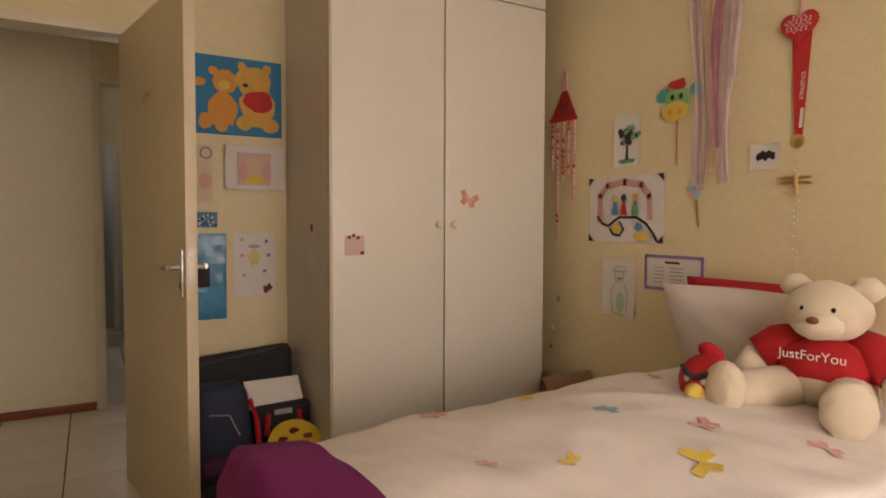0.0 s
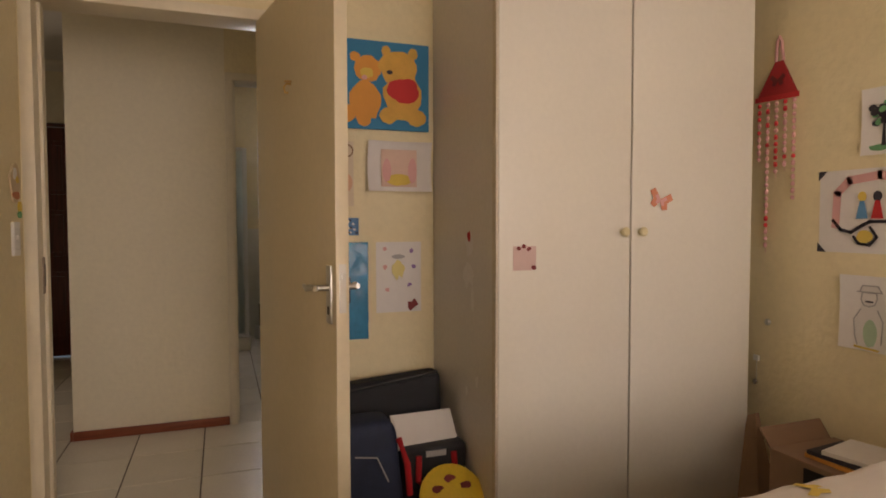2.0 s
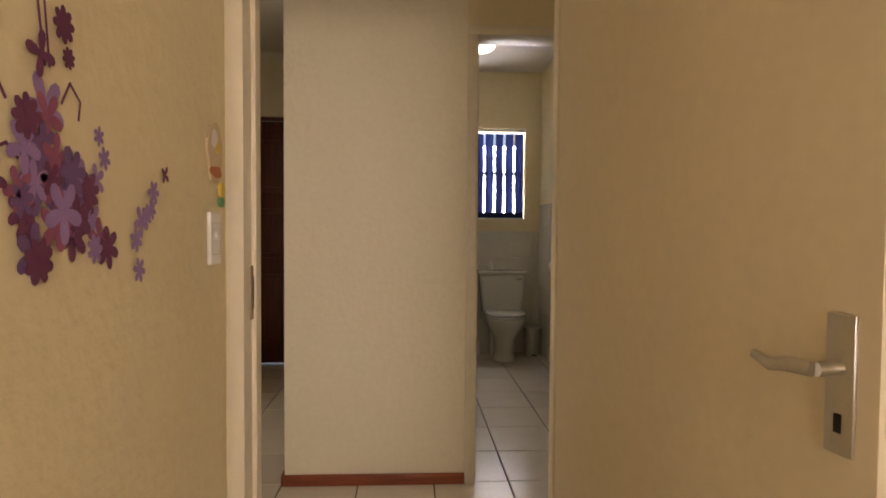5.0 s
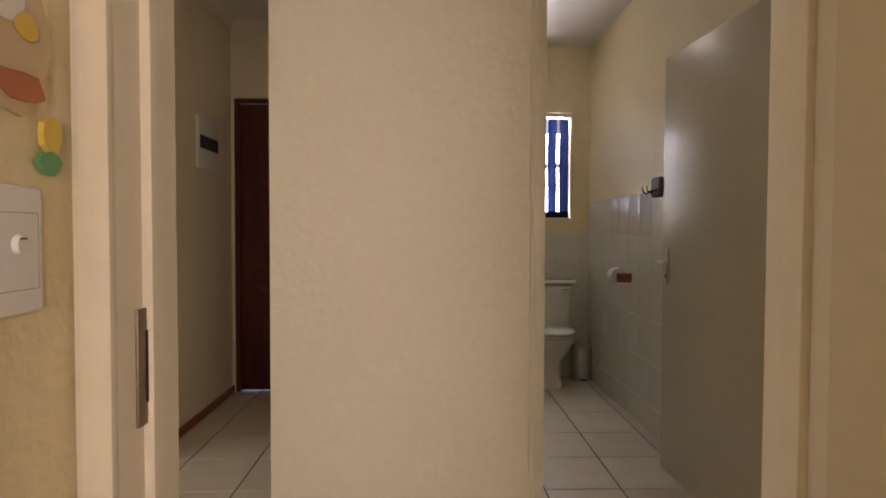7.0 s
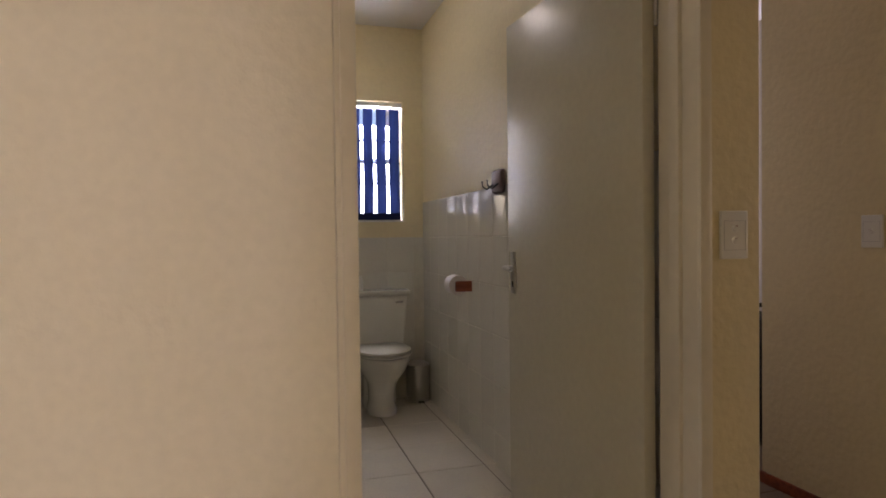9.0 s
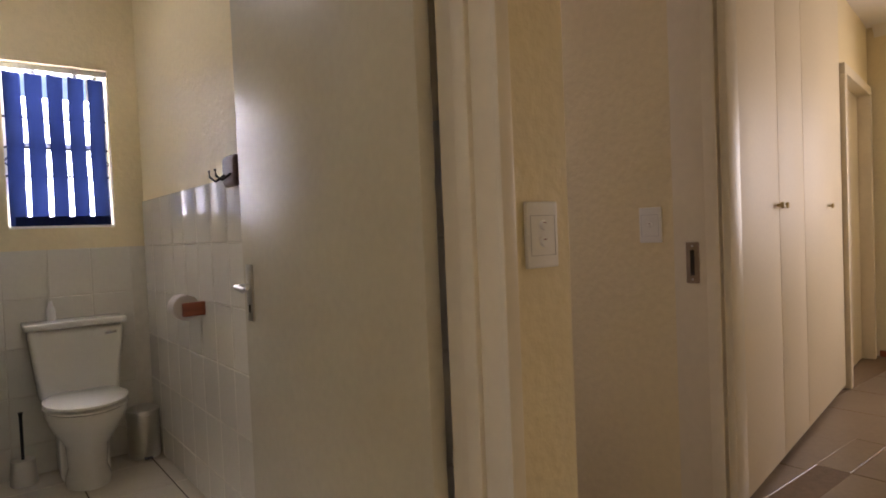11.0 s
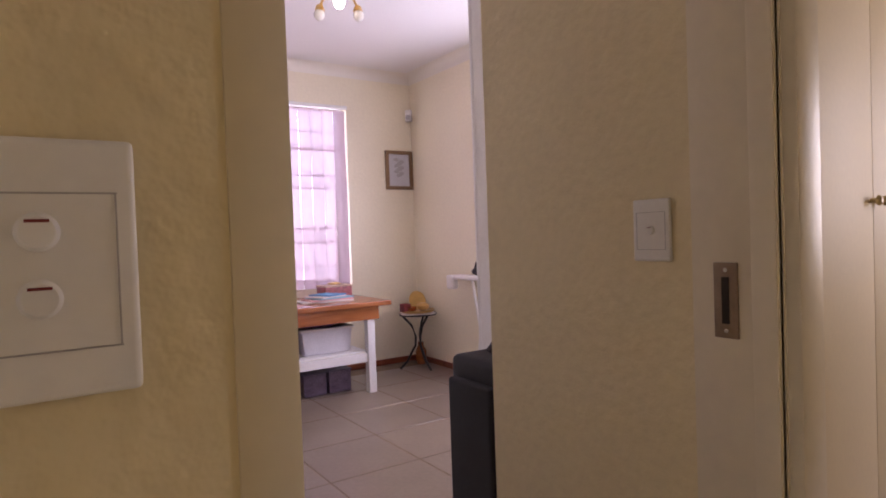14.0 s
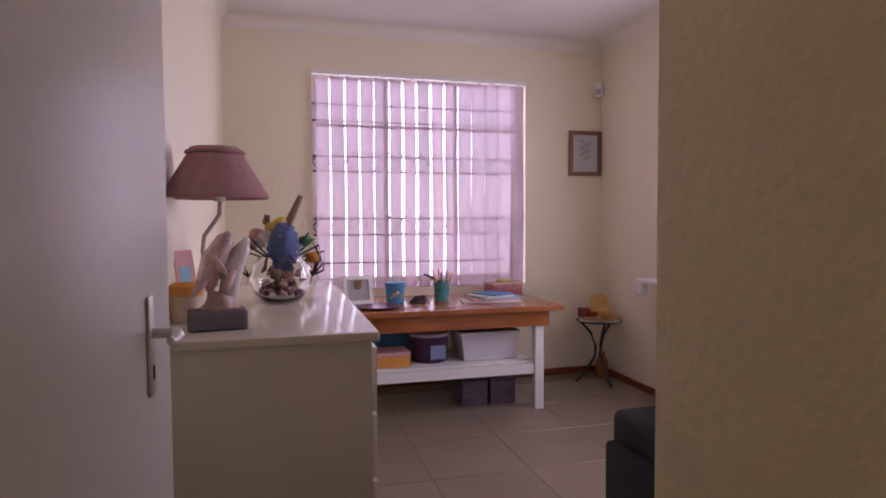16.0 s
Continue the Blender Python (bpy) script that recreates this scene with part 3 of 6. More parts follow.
DUVET = mat("printed_cotton", (0.80, 0.74, 0.71), 0.85, var=0.06, scale=5, fine=9, bump=0.35, depth=0.02)
PURPLE = mat("purple_fleece", (0.20, 0.012, 0.13), 0.95, var=0.12, scale=8, fine=250, bump=0.5, depth=0.004)
PLUSH = mat("cream_plush", (0.78, 0.67, 0.50), 0.95, var=0.07, scale=14, fine=330, bump=0.6, depth=0.004, Sheen_Weight=0.4)
REDCLOTH = mat("red_cotton", (0.50, 0.015, 0.02), 0.85, var=0.10, scale=12, fine=300, bump=0.3)
RED = flat_mat("red_print", (0.55, 0.03, 0.03))
PAPER = flat_mat("white_paper", (0.76, 0.72, 0.68), var=0.04)
PINKP = flat_mat("pink_print", (0.70, 0.38, 0.36))
YELP = flat_mat("yellow_print", (0.72, 0.52, 0.10))
GRNP = flat_mat("green_print", (0.15, 0.38, 0.18))
BLUP = flat_mat("blue_print", (0.10, 0.28, 0.50))
TEAL = flat_mat("pale_blue_print", (0.25, 0.50, 0.60))
INK = flat_mat("dark_ink", (0.035, 0.03, 0.04))
GREYP = flat_mat("grey_print", (0.42, 0.40, 0.40))
ORANGE = flat_mat("orange_print", (0.72, 0.32, 0.06))
LILAC = flat_mat("lilac_print", (0.32, 0.20, 0.42))
PLUM = flat_mat("plum_print", (0.16, 0.04, 0.10))
MAROON = flat_mat("maroon_print", (0.20, 0.03, 0.03))
CARD = flat_mat("brown_cardboard", (0.28, 0.17, 0.10))

BED_Z = 0.60


def swell(x, y):
    """Height of the duvet over the bed, with soft folds."""
    n = noise.noise(Vector((x * 1.6, y * 1.6, 0.3))) * 0.030 + noise.noise(Vector((x * 5, y * 4, 1.7))) * 0.017 + noise.noise(Vector((x * 11 + y * 6, y * 9, 2.2))) * 0.009
    return BED_Z + 0.030 + 0.035 * math.exp(-((x - 1.7) / 0.5) ** 2) * math.exp(-((y - 1.0) / 0.25) ** 2) + 0.045 * math.exp(-((y - 0.62) / 0.35) ** 2) + n


def drape(x0, x1, y0, y1, low, lift=0.0, thick=0.02, step=0.03, sides=("x0", "y0", "y1")):
    """A cloth over the bed that hangs down past its edges to the height low."""
    hang = 0.30
    bm = bmesh.new()
    xs = [x0 - hang + i * step for i in range(int((x1 - x0 + hang) / step) + 1)]
    ys = [y0 - hang + i * step for i in range(int((y1 - y0 + 2 * hang) / step) + 1)]
    if "x0" not in sides:
        xs = [v for v in xs if v >= x0]
    if "y0" not in sides:
        ys = [v for v in ys if v >= y0]
    rows = []
    for x in xs:
        row = []
        for y in ys:
            cx, cy = min(max(x, x0), x1), min(max(y, y0), y1)
            out = math.hypot(x - cx, y - cy)
            h = swell(cx, cy) + lift
            if out > 0:
                ux, uy = (x - cx) / out, (y - cy) / out
                fall = out / hang
                wave = 0.012 * math.sin(7 * (cx * 2.1 + cy * 2.7)) * fall
                px = cx + ux * (0.05 * min(1, fall * 3) + wave)
                py = cy + uy * (0.05 * min(1, fall * 3) + wave)
                z = h - 0.012 * min(1, fall * 4) - (h - low) * max(0, fall - 0.08) / 0.92
            else:
                px, py, z = cx, cy, h
            row.append(bm.verts.new((px, py, z)))
        rows.append(row)
    for a, b in zip(rows, rows[1:]):
        for k in range(len(a) - 1):
            bm.faces.new((a[k], a[k + 1], b[k + 1], b[k]))
    bmesh.ops.remove_doubles(bm, verts=bm.verts, dist=0.001)
    return bm


bed = thing("bed", (0, 0, 0), "single divan bed under a printed duvet", "bed")
part("base", box(bmesh.new(), 0.40, 2.24, 0.20, 1.08, 0.08, 0.34, 0.015), flat_mat("divan_cloth", (0.45, 0.38, 0.30)), bed)
part("mattress", box(bmesh.new(), 0.40, 2.24, 0.20, 1.08, 0.34, 0.565, 0.03, 3), WPAINT, bed, smooth=40)
for x in (0.48, 2.16):
    for y in (0.28, 1.0):
        part("foot", lathe(bmesh.new(), [(0.03, 0), (0.035, 0.08)], 12, (x, y, 0)), IRON, bed)
duvet = thing("duvet", (0, 0, 0), "white duvet printed with small coloured butterflies, slightly rumpled", "duvet")
part("cover", drape(0.42, 2.20, 0.20, 1.06, 0.22), DUVET, duvet, smooth=True)


def butterfly(bm, s):
    for sx in (-1, 1):
        poly(bm, [(0, 0.1 * s), (sx * 0.5 * s, 0.55 * s), (sx * 0.75 * s, 0.30 * s), (sx * 0.45 * s, 0.02 * s), (sx * 0.55 * s, -0.30 * s), (sx * 0.25 * s, -0.42 * s), (0, -0.05 * s)][::sx], 0, 0.0012)
    return bm


def on_duvet(x, y, s, material, turn):
    bm = butterfly(bmesh.new(), s)
    bmesh.ops.subdivide_edges(bm, edges=bm.edges, cuts=2, use_grid_fill=True)
    c, sn = math.cos(turn), math.sin(turn)
    for v in bm.verts:
        px, py = x + c * v.co.x - sn * v.co.y, y + sn * v.co.x + c * v.co.y
        v.co = Vector((px, py, swell(px, py) + 0.004 + v.co.z))
    part("butterfly_print", bm, material, duvet)


for x, y, s, m_, a in ((0.942, 1.018, 0.10, PINKP, 0.6), (1.254, 1.013, 0.09, YELP, 1.2), (1.297, 0.72, 0.08, TEAL, 2.0), (1.45, 0.533, 0.11, PINKP, 0.3), (1.25, 0.39, 0.13, YELP, 1.0),
                       (1.75, 0.95, 0.07, PINKP, 1.0), (1.95, 0.98, 0.06, GRNP, 2.0), (0.85, 0.62, 0.06, PINKP, 2.0), (1.02, 0.55, 0.07, YELP, 0.4), (1.62, 0.33, 0.09, PINKP, 1.6)):
    on_duvet(x, y, s * 0.6, m_, a)
th = thing("blanket", (0, 0, 0), "folded purple fleece blanket over the foot of the bed", "blanket")
part("cloth", drape(0.41, 0.57, 0.35, 1.00, 0.40, 0.022, sides=("x0",)), PURPLE, th, smooth=True)
part("hem", drape(0.55, 0.59, 0.35, 1.00, 0.4, 0.014, sides=()), PURPLE, th, smooth=True)


def pillow(name, m, w, h, t, material, label, crease=0.03):
    th = thing(name, m, label, "pillow")
    bm = bmesh.new()
    n = 22
    for s in (-1, 1):
        g = []
        for i in range(n + 1):
            row = []
            for j in range(n + 1):
                u, v = i / n * 2 - 1, j / n * 2 - 1
                k = (1 - abs(u) ** 3.0) ** 0.55 * (1 - abs(v) ** 3.0) ** 0.55
                pinch = 1 - 0.06 * (u * u) * (1 - v * v) - 0.0
                z = s * t * 0.5 * k + s * crease * 0.4 * k * noise.noise(Vector((u * 2.5, v * 2.5, s)))
                row.append(bm.verts.new((u * w / 2 * (1 - 0.05 * (1 - u * u) * 0), v * h / 2 * pinch, z)))
            g.append(row)
        for a, b in zip(g, g[1:]):
            for q in range(n):
                bm.faces.new((a[q], a[q + 1], b[q + 1], b[q]))
    bmesh.ops.remove_doubles(bm, verts=bm.verts, dist=0.0005)
    part("case", bm, material, th, smooth=True)
    return th


LEAN = Matrix.Rotation(radians(90), 4, "Z") @ Matrix.Rotation(radians(72), 4, "X")
red_pillow = pillow("pillow", Matrix.Translation((2.205, 0.86, 0.775)) @ Matrix.Rotation(radians(90), 4, "Z") @ Matrix.Rotation(radians(82), 4, "X"), 0.62, 0.42, 0.10, REDCLOTH, "red pillow leaning against the wall")
white_pillow = pillow("pillow", Matrix.Translation((2.09, 0.82, 0.79)) @ Matrix.Rotation(radians(88), 4, "Z") @ Matrix.Rotation(radians(62), 4, "X"), 0.66, 0.40, 0.17, DUVET, "plump white printed pillow propped up on the bed")
for u, v, m_ in ((-0.1, 0.02, PINKP), (0.29, 0.15, YELP), (0.27, -0.08, GRNP)):
    part("butterfly_print", butterfly(bmesh.new(), 0.045), m_, white_pillow, at=pose(u, v, 0.088 if abs(u) < 0.2 else 0.050))

# teddy bear, built facing -x
tb = thing("teddy_bear", pose(1.97, 0.515, 0.655, 0, 0, 12) @ Matrix.Scale(0.94, 4), "large cream plush bear in a red shirt sitting on the bed", "soft toy")
R = Matrix.Rotation


def plush(bm):
    """Breaks up a smooth skin into short tufts."""
    for v in bm.verts:
        v.co += 0.0022 * Vector((noise.noise(v.co * 90), noise.noise(v.co * 90 + Vector((9, 0, 0))), noise.noise(v.co * 90 + Vector((0, 9, 0)))))
    return bm


part("torso", plush(ball(bmesh.new(), (0, 0, 0.10), (0.115, 0.128, 0.105), 4, 0.05)), PLUSH, tb, smooth=True)
bm = ball(bmesh.new(), (0.0, 0, 0.145), (0.125, 0.145, 0.095), 4, 0.05)
for s in (-1, 1):
    tube(bm, [(-0.005, s * 0.07, 0.205), (-0.02, s * 0.135, 0.185), (-0.045, s * 0.185, 0.145)], [0.055, 0.062, 0.060], 16)
for v in bm.verts:
    v.co += 0.004 * noise.noise(v.co * 28) * v.co.normalized()
shirt = part("shirt", bm, REDCLOTH, tb, "red cotton shirt", smooth=True)
letters("lettering", "JustForYou", 0.040, flat_mat("white_flock", (0.8, 0.75, 0.72)), shirt, at(-0.126, 0.012, 0.165, Euler((radians(90), 0, radians(-90))).to_matrix().to_4x4()), "white lettering")
head = part("head", plush(ball(bmesh.new(), (-0.03, 0, 0.305), (0.105, 0.118, 0.092), 4, 0.06)), PLUSH, tb, smooth=True)
part("muzzle", plush(ball(bmesh.new(), (-0.115, 0, 0.270), (0.055, 0.068, 0.044), 4, 0.06)), PLUSH, head, smooth=True)
part("nose", ball(bmesh.new(), (-0.168, 0, 0.290), (0.012, 0.018, 0.012), 2), flat_mat("brown_nose", (0.20, 0.07, 0.04), 0.4), head, smooth=True)
for s in (-1, 1):
    w_ = 0.10 if s > 0 else -0.035
    part("eye", ball(bmesh.new(), (-0.122, s * 0.040, 0.318), (0.009, 0.009, 0.010), 2), flat_mat("eye_bead", (0.02, 0.01, 0.01), 0.1), head, smooth=True)
    part("ear", plush(ball(bmesh.new(), (-0.01, s * 0.095, 0.375), (0.028, 0.046, 0.038), 3, 0.08)), PLUSH, head, smooth=True)
    part("arm", plush(tube(bmesh.new(), [(-0.045, s * 0.185, 0.15), (-0.07, s * 0.205, 0.10), (-0.085, s * 0.205, 0.055), (-0.088, s * 0.20, 0.03)], [0.045, 0.052, 0.048, 0.02], 16)), PLUSH, tb, smooth=True)
    part("leg", plush(tube(bmesh.new(), [(-0.03, s * 0.07, 0.06), (-0.10, s * 0.065 + w_ * 0.5, 0.06), (-0.19, s * 0.07 + w_ * 0.9, 0.058), (-0.245, s * 0.075 + w_ * 1.1, 0.062)], [0.065, 0.068, 0.062, 0.055], 18)), PLUSH, tb, smooth=True)
    part("foot", plush(ball(bmesh.new(), (-0.27, s * 0.08 + w_ * 1.2, 0.072), (0.048, 0.068, 0.080), 4, 0.07, turn=R(radians(-s * 25), 3, "Z"))), PLUSH, tb, smooth=True)

rb = thing("plush_ball", (1.73, 0.735, 0.640, 0, 0, 10), "small round red plush toy with a yellow beak", "soft toy")
part("body", ball(bmesh.new(), (0, 0, 0.075), (0.085, 0.085, 0.082), 4, 0.03), REDCLOTH, rb, smooth=True)
part("tuft", ball(bmesh.new(), (0.01, 0.0, 0.16), (0.02, 0.04, 0.028), 3, 0.2, turn=R(0.5, 3, "X")), REDCLOTH, rb, smooth=True)
part("beak", lathe(bmesh.new(), [(0.03, 0), (0.026, 0.02), (0.006, 0.05)], 14), YELP, rb, smooth=40, at=at(-0.075, 0, 0.055, Euler((0, radians(-80), 0)).to_matrix().to_4x4()))
part("belly", ball(bmesh.new(), (-0.03, 0, 0.035), (0.062, 0.06, 0.04), 3), PAPER, rb, smooth=True)
for s in (-1, 1):
    part("eye", ball(bmesh.new(), (-0.07, s * 0.025, 0.09), (0.014, 0.016, 0.014), 2), PAPER, rb, smooth=True)
    part("brow", tube(bmesh.new(), [(-0.086, s * 0.002, 0.098), (-0.080, s * 0.028, 0.110), (-0.066, s * 0.052, 0.124)], [0.008, 0.009, 0.006], 8), INK, rb, smooth=True)

# ---- pictures and hangings on the walls ----


def sheet(name, m, w, h, material, label, category="drawing", curl=0.0, seed=0):
    """A sheet of paper on a wall, its corner at the origin, slightly curled."""
    th = thing(name, m, label, category)
    bm = bmesh.new()
    n = 6
    g = [[bm.verts.new((w * i / n, h * j / n, 0.002 + curl * ((i / n - 0.5) ** 2 + (j / n - 0.5) ** 2) + 0.003 * curl * 30 * noise.noise(Vector((i * 0.7, j * 0.7, seed))))) for j in range(n + 1)] for i in range(n + 1)]
    for i in range(n):
        for j in range(n):
            bm.faces.new((g[i][j], g[i + 1][j], g[i + 1][j + 1], g[i][j + 1]))
    top = bm.faces[:]
    low = bmesh.ops.duplicate(bm, geom=bm.verts[:] + bm.edges[:] + top)
    for v in low["geom"]:
        if isinstance(v, bmesh.types.BMVert):
            v.co.z -= 0.0012
    bmesh.ops.bridge_loops(bm, edges=[e for e in bm.edges if e.is_boundary])
    part("sheet", bm, material, th, smooth=40 if curl else None)
    return th


def blob(parent, name, x, y, rx, ry, material, z=0.006, n=18, wob=0.1, seed=0, a0=0.0, h=0.001):
    pts = []
    for i in range(n):
        a = 2 * math.pi * i / n
        k = 1 + wob * noise.noise(Vector((math.cos(a) * 2, math.sin(a) * 2, seed * 3.1)))
        px, py = rx * k * math.cos(a), ry * k * math.sin(a)
        pts.append((x + px * math.cos(a0) - py * math.sin(a0), y + px * math.sin(a0) + py * math.cos(a0)))
    return part(name, poly(bmesh.new(), pts, z, h), material, parent)


def stroke(parent, name, pts, width, material, z=0.007):
    """A drawn line with rounded joints."""
    bm = bmesh.new()
    for (ax, ay), (bx, by) in zip(pts, pts[1:]):
        d = Vector((bx - ax, by - ay))
        nrm = Vector((-d.y, d.x)).normalized() * width / 2
        e = d.normalized() * width * 0.3
        poly(bm, [(ax - nrm.x - e.x, ay - nrm.y - e.y), (bx - nrm.x + e.x, by - nrm.y + e.y), (bx + nrm.x + e.x, by + nrm.y + e.y), (ax + nrm.x - e.x, ay + nrm.y - e.y)], z, 0.0008)
    return part(name, bm, material, parent)


EX, NY, WX = 2.279, 2.699, -0.569
# east wall: plates run from larger y to smaller y
t = sheet("child_drawing", at(EX, 1.825, 1.105, ON_EAST), 0.455, 0.305, PAPER, "child's drawing of three figures under a pink arch, black corners")
stroke(t, "arch", [(0.07, 0.10), (0.075, 0.22), (0.12, 0.265), (0.23, 0.278), (0.33, 0.262), (0.375, 0.21), (0.38, 0.11)], 0.03, PINKP)
for i, (x, m_, c) in enumerate(((0.17, BLUP, YELP), (0.225, RED, INK), (0.295, GRNP, ORANGE))):
    blob(t, "head", x, 0.205, 0.016, 0.018, c, 0.008, seed=i)
    part("dress", poly(bmesh.new(), [(x - 0.008, 0.19), (x + 0.008, 0.19), (x + 0.022, 0.125), (x - 0.022, 0.125)], 0.008), m_, t)
stroke(t, "road", [(0.06, 0.12), (0.09, 0.085), (0.13, 0.075), (0.17, 0.10), (0.20, 0.115), (0.30, 0.115), (0.36, 0.085), (0.40, 0.04), (0.42, 0.01)], 0.012, INK)
stroke(t, "loop", [(0.14, 0.06), (0.16, 0.035), (0.20, 0.03), (0.225, 0.06), (0.20, 0.095)], 0.010, INK)
blob(t, "yellow_patch", 0.18, 0.06, 0.03, 0.025, YELP, 0.0065, seed=5)
blob(t, "yellow_patch", 0.33, 0.03, 0.05, 0.02, YELP, 0.0065, seed=6)
blob(t, "blue_flower", 0.315, 0.07, 0.022, 0.018, BLUP, 0.0085, wob=0.5, seed=7)
for cx, cy in ((0, 0), (0.455, 0), (0, 0.305), (0.455, 0.305)):
    sx, sy = (1 if cx == 0 else -1), (1 if cy == 0 else -1)
    part("photo_corner", poly(bmesh.new(), [(cx, cy), (cx + sx * 0.035, cy), (cx, cy + sy * 0.035)][::sx * sy], 0.009), INK, t)
t = sheet("tree_picture", at(EX, 1.665, 1.455, ON_EAST), 0.155, 0.235, PAPER, "small painting of a dark green tree on white paper", curl=0.02)
rng = random.Random(11)
for i in range(26):
    blob(t, "leaf_clump", 0.08 + rng.gauss(0, 0.022), 0.145 + rng.gauss(0, 0.028), 0.014, 0.012, INK if i % 3 else GRNP, 0.007 + i * 0.0002, 9, 0.5, i)
part("trunk", poly(bmesh.new(), [(0.072, 0.03), (0.088, 0.03), (0.083, 0.12), (0.077, 0.12)], 0.007), INK, t)
blob(t, "grass", 0.08, 0.025, 0.065, 0.011, GRNP, 0.0065, wob=0.3)
t = sheet("certificate", at(EX, 1.475, 0.895, ON_EAST), 0.315, 0.165, PAPER, "printed certificate with a mauve patterned border", "certificate")
stroke(t, "border", [(0.012, 0.012), (0.303, 0.012), (0.303, 0.153), (0.012, 0.153), (0.012, 0.012)], 0.014, LILAC)
stroke(t, "title_bar", [(0.12, 0.128), (0.19, 0.128)], 0.010, INK)
for i in range(5):
    stroke(t, "text_bar", [(0.06, 0.105 - i * 0.016), (0.11, 0.105 - i * 0.016)], 0.004, GREYP)
    stroke(t, "text_bar", [(0.145, 0.105 - i * 0.016), (0.21, 0.105 - i * 0.016)], 0.005, GREYP)
t = sheet("child_drawing", at(EX, 1.73, 0.755, ON_EAST), 0.205, 0.27, PAPER, "pencil drawing of a figure with a cap on white paper", curl=0.02, seed=3)
stroke(t, "face", [(0.085, 0.21), (0.08, 0.185), (0.09, 0.165), (0.11, 0.16), (0.13, 0.168), (0.138, 0.19), (0.135, 0.21), (0.085, 0.21)], 0.004, GREYP)
stroke(t, "cap", [(0.065, 0.212), (0.155, 0.212), (0.14, 0.235), (0.085, 0.235), (0.075, 0.212)], 0.004, GREYP)
stroke(t, "mouth", [(0.098, 0.178), (0.122, 0.178)], 0.006, INK)
blob(t, "tunic", 0.115, 0.065, 0.025, 0.05, flat_mat("pale_green_crayon", (0.45, 0.60, 0.42)), 0.006)
stroke(t, "outline", [(0.08, 0.15), (0.055, 0.11), (0.06, 0.05), (0.07, 0.02)], 0.004, GREYP)
stroke(t, "outline", [(0.14, 0.15), (0.16, 0.11), (0.155, 0.03)], 0.004, GREYP)
stroke(t, "base_line", [(0.06, 0.012), (0.15, 0.006)], 0.008, YELP)
t = sheet("small_picture", at(EX, 0.975, 1.39, ON_EAST), 0.115, 0.095, PAPER, "small white card with a dark print", curl=0.02, seed=8)
for i in range(5):
    blob(t, "print", 0.035 + i * 0.013, 0.048 + 0.006 * (i % 2), 0.011, 0.016, INK, 0.007 + i * 0.0002, 9, 0.4, i)

# bead mobile
t = thing("bead_mobile", at(EX, 2.09, 1.28, ON_EAST), "red triangular hanging with strings of beads", "wall hanging")
part("triangle", poly(bmesh.new(), [(-0.035, 0.46), (0.165, 0.45), (0.09, 0.60), (0.055, 0.60)], 0.002, 0.006), mat("red_felt", (0.42, 0.03, 0.03), 0.9), t)
stroke(t, "base_strip", [(-0.035, 0.457), (0.165, 0.450)], 0.022, RED, 0.009)
butterfly_bm = butterfly(bmesh.new(), 0.05)
part("butterfly", butterfly_bm, MAROON, t, at=pose(0.07, 0.52, 0.010))
part("loop", tube(bmesh.new(), [(0.055, 0.60, 0.004), (0.06, 0.68, 0.004), (0.07, 0.70, 0.004), (0.08, 0.68, 0.004), (0.09, 0.60, 0.004)], 0.007, 6), PINKP, t)
rng = random.Random(2)
for i in range(5):
    x, ln = -0.02 + i * 0.042, (0.26, 0.64, 0.33, 0.30, 0.42)[i]
    s = part("string", tube(bmesh.new(), [(x, 0.45, 0.006), (x + 0.002, 0.45 - ln, 0.006)], 0.0012, 5), PINKP, t)
    for k in range(int(ln / 0.028)):
        part("bead", ball(bmesh.new(), (x, 0.43 - k * 0.028, 0.007), (0.009, 0.011 + 0.003 * (k % 2), 0.008), 1), (RED, PINKP, PINKP)[rng.randrange(3)], s)
# cow stick
t = thing("animal_mask", at(EX, 1.31, 1.44, ON_EAST), "painted cow face cut-out on a thin stick", "decoration")
part("stick", tube(bmesh.new(), [(0.0, 0.0, 0.004), (0.0, 0.22, 0.004)], 0.004, 6), PINE, t)
blob(t, "face", 0, 0.27, 0.06, 0.065, flat_mat("lime_paint", (0.25, 0.50, 0.20)), 0.004, seed=2, h=0.006)
blob(t, "muzzle", -0.005, 0.225, 0.065, 0.042, YELP, 0.011, seed=3, h=0.004)
blob(t, "hair", 0.005, 0.335, 0.045, 0.022, RED, 0.011, wob=0.3, seed=4, h=0.004)
for s in (-1, 1):
    blob(t, "ear", s * 0.085 + 0.01, 0.30, 0.035, 0.026, flat_mat("turquoise_paint", (0.08, 0.42, 0.45)), 0.003, seed=5 + s, a0=s * -0.5, h=0.005)
    blob(t, "eye", s * 0.022, 0.285, 0.010, 0.012, INK, 0.012, 10, seed=8)
    blob(t, "nostril", s * 0.026 - 0.005, 0.222, 0.012, 0.014, ORANGE, 0.0155, 10, seed=9)
# pixie stick
t = thing("fairy_stick", at(EX, 1.225, 1.18, ON_EAST), "small pale blue flower on a green stick", "decoration")
part("stick", tube(bmesh.new(), [(0.03, 0.0, 0.004), (0.015, 0.11, 0.004)], [0.003, 0.007], 6), mat("olive_paint", (0.22, 0.20, 0.06)), t)
for i in range(6):
    a = i * 1.05
    blob(t, "petal", 0.008 + 0.024 * math.cos(a), 0.155 + 0.024 * math.sin(a), 0.018, 0.014, TEAL if i % 2 else PINKP, 0.005 + i * 0.0003, 10, 0.2, i, a)
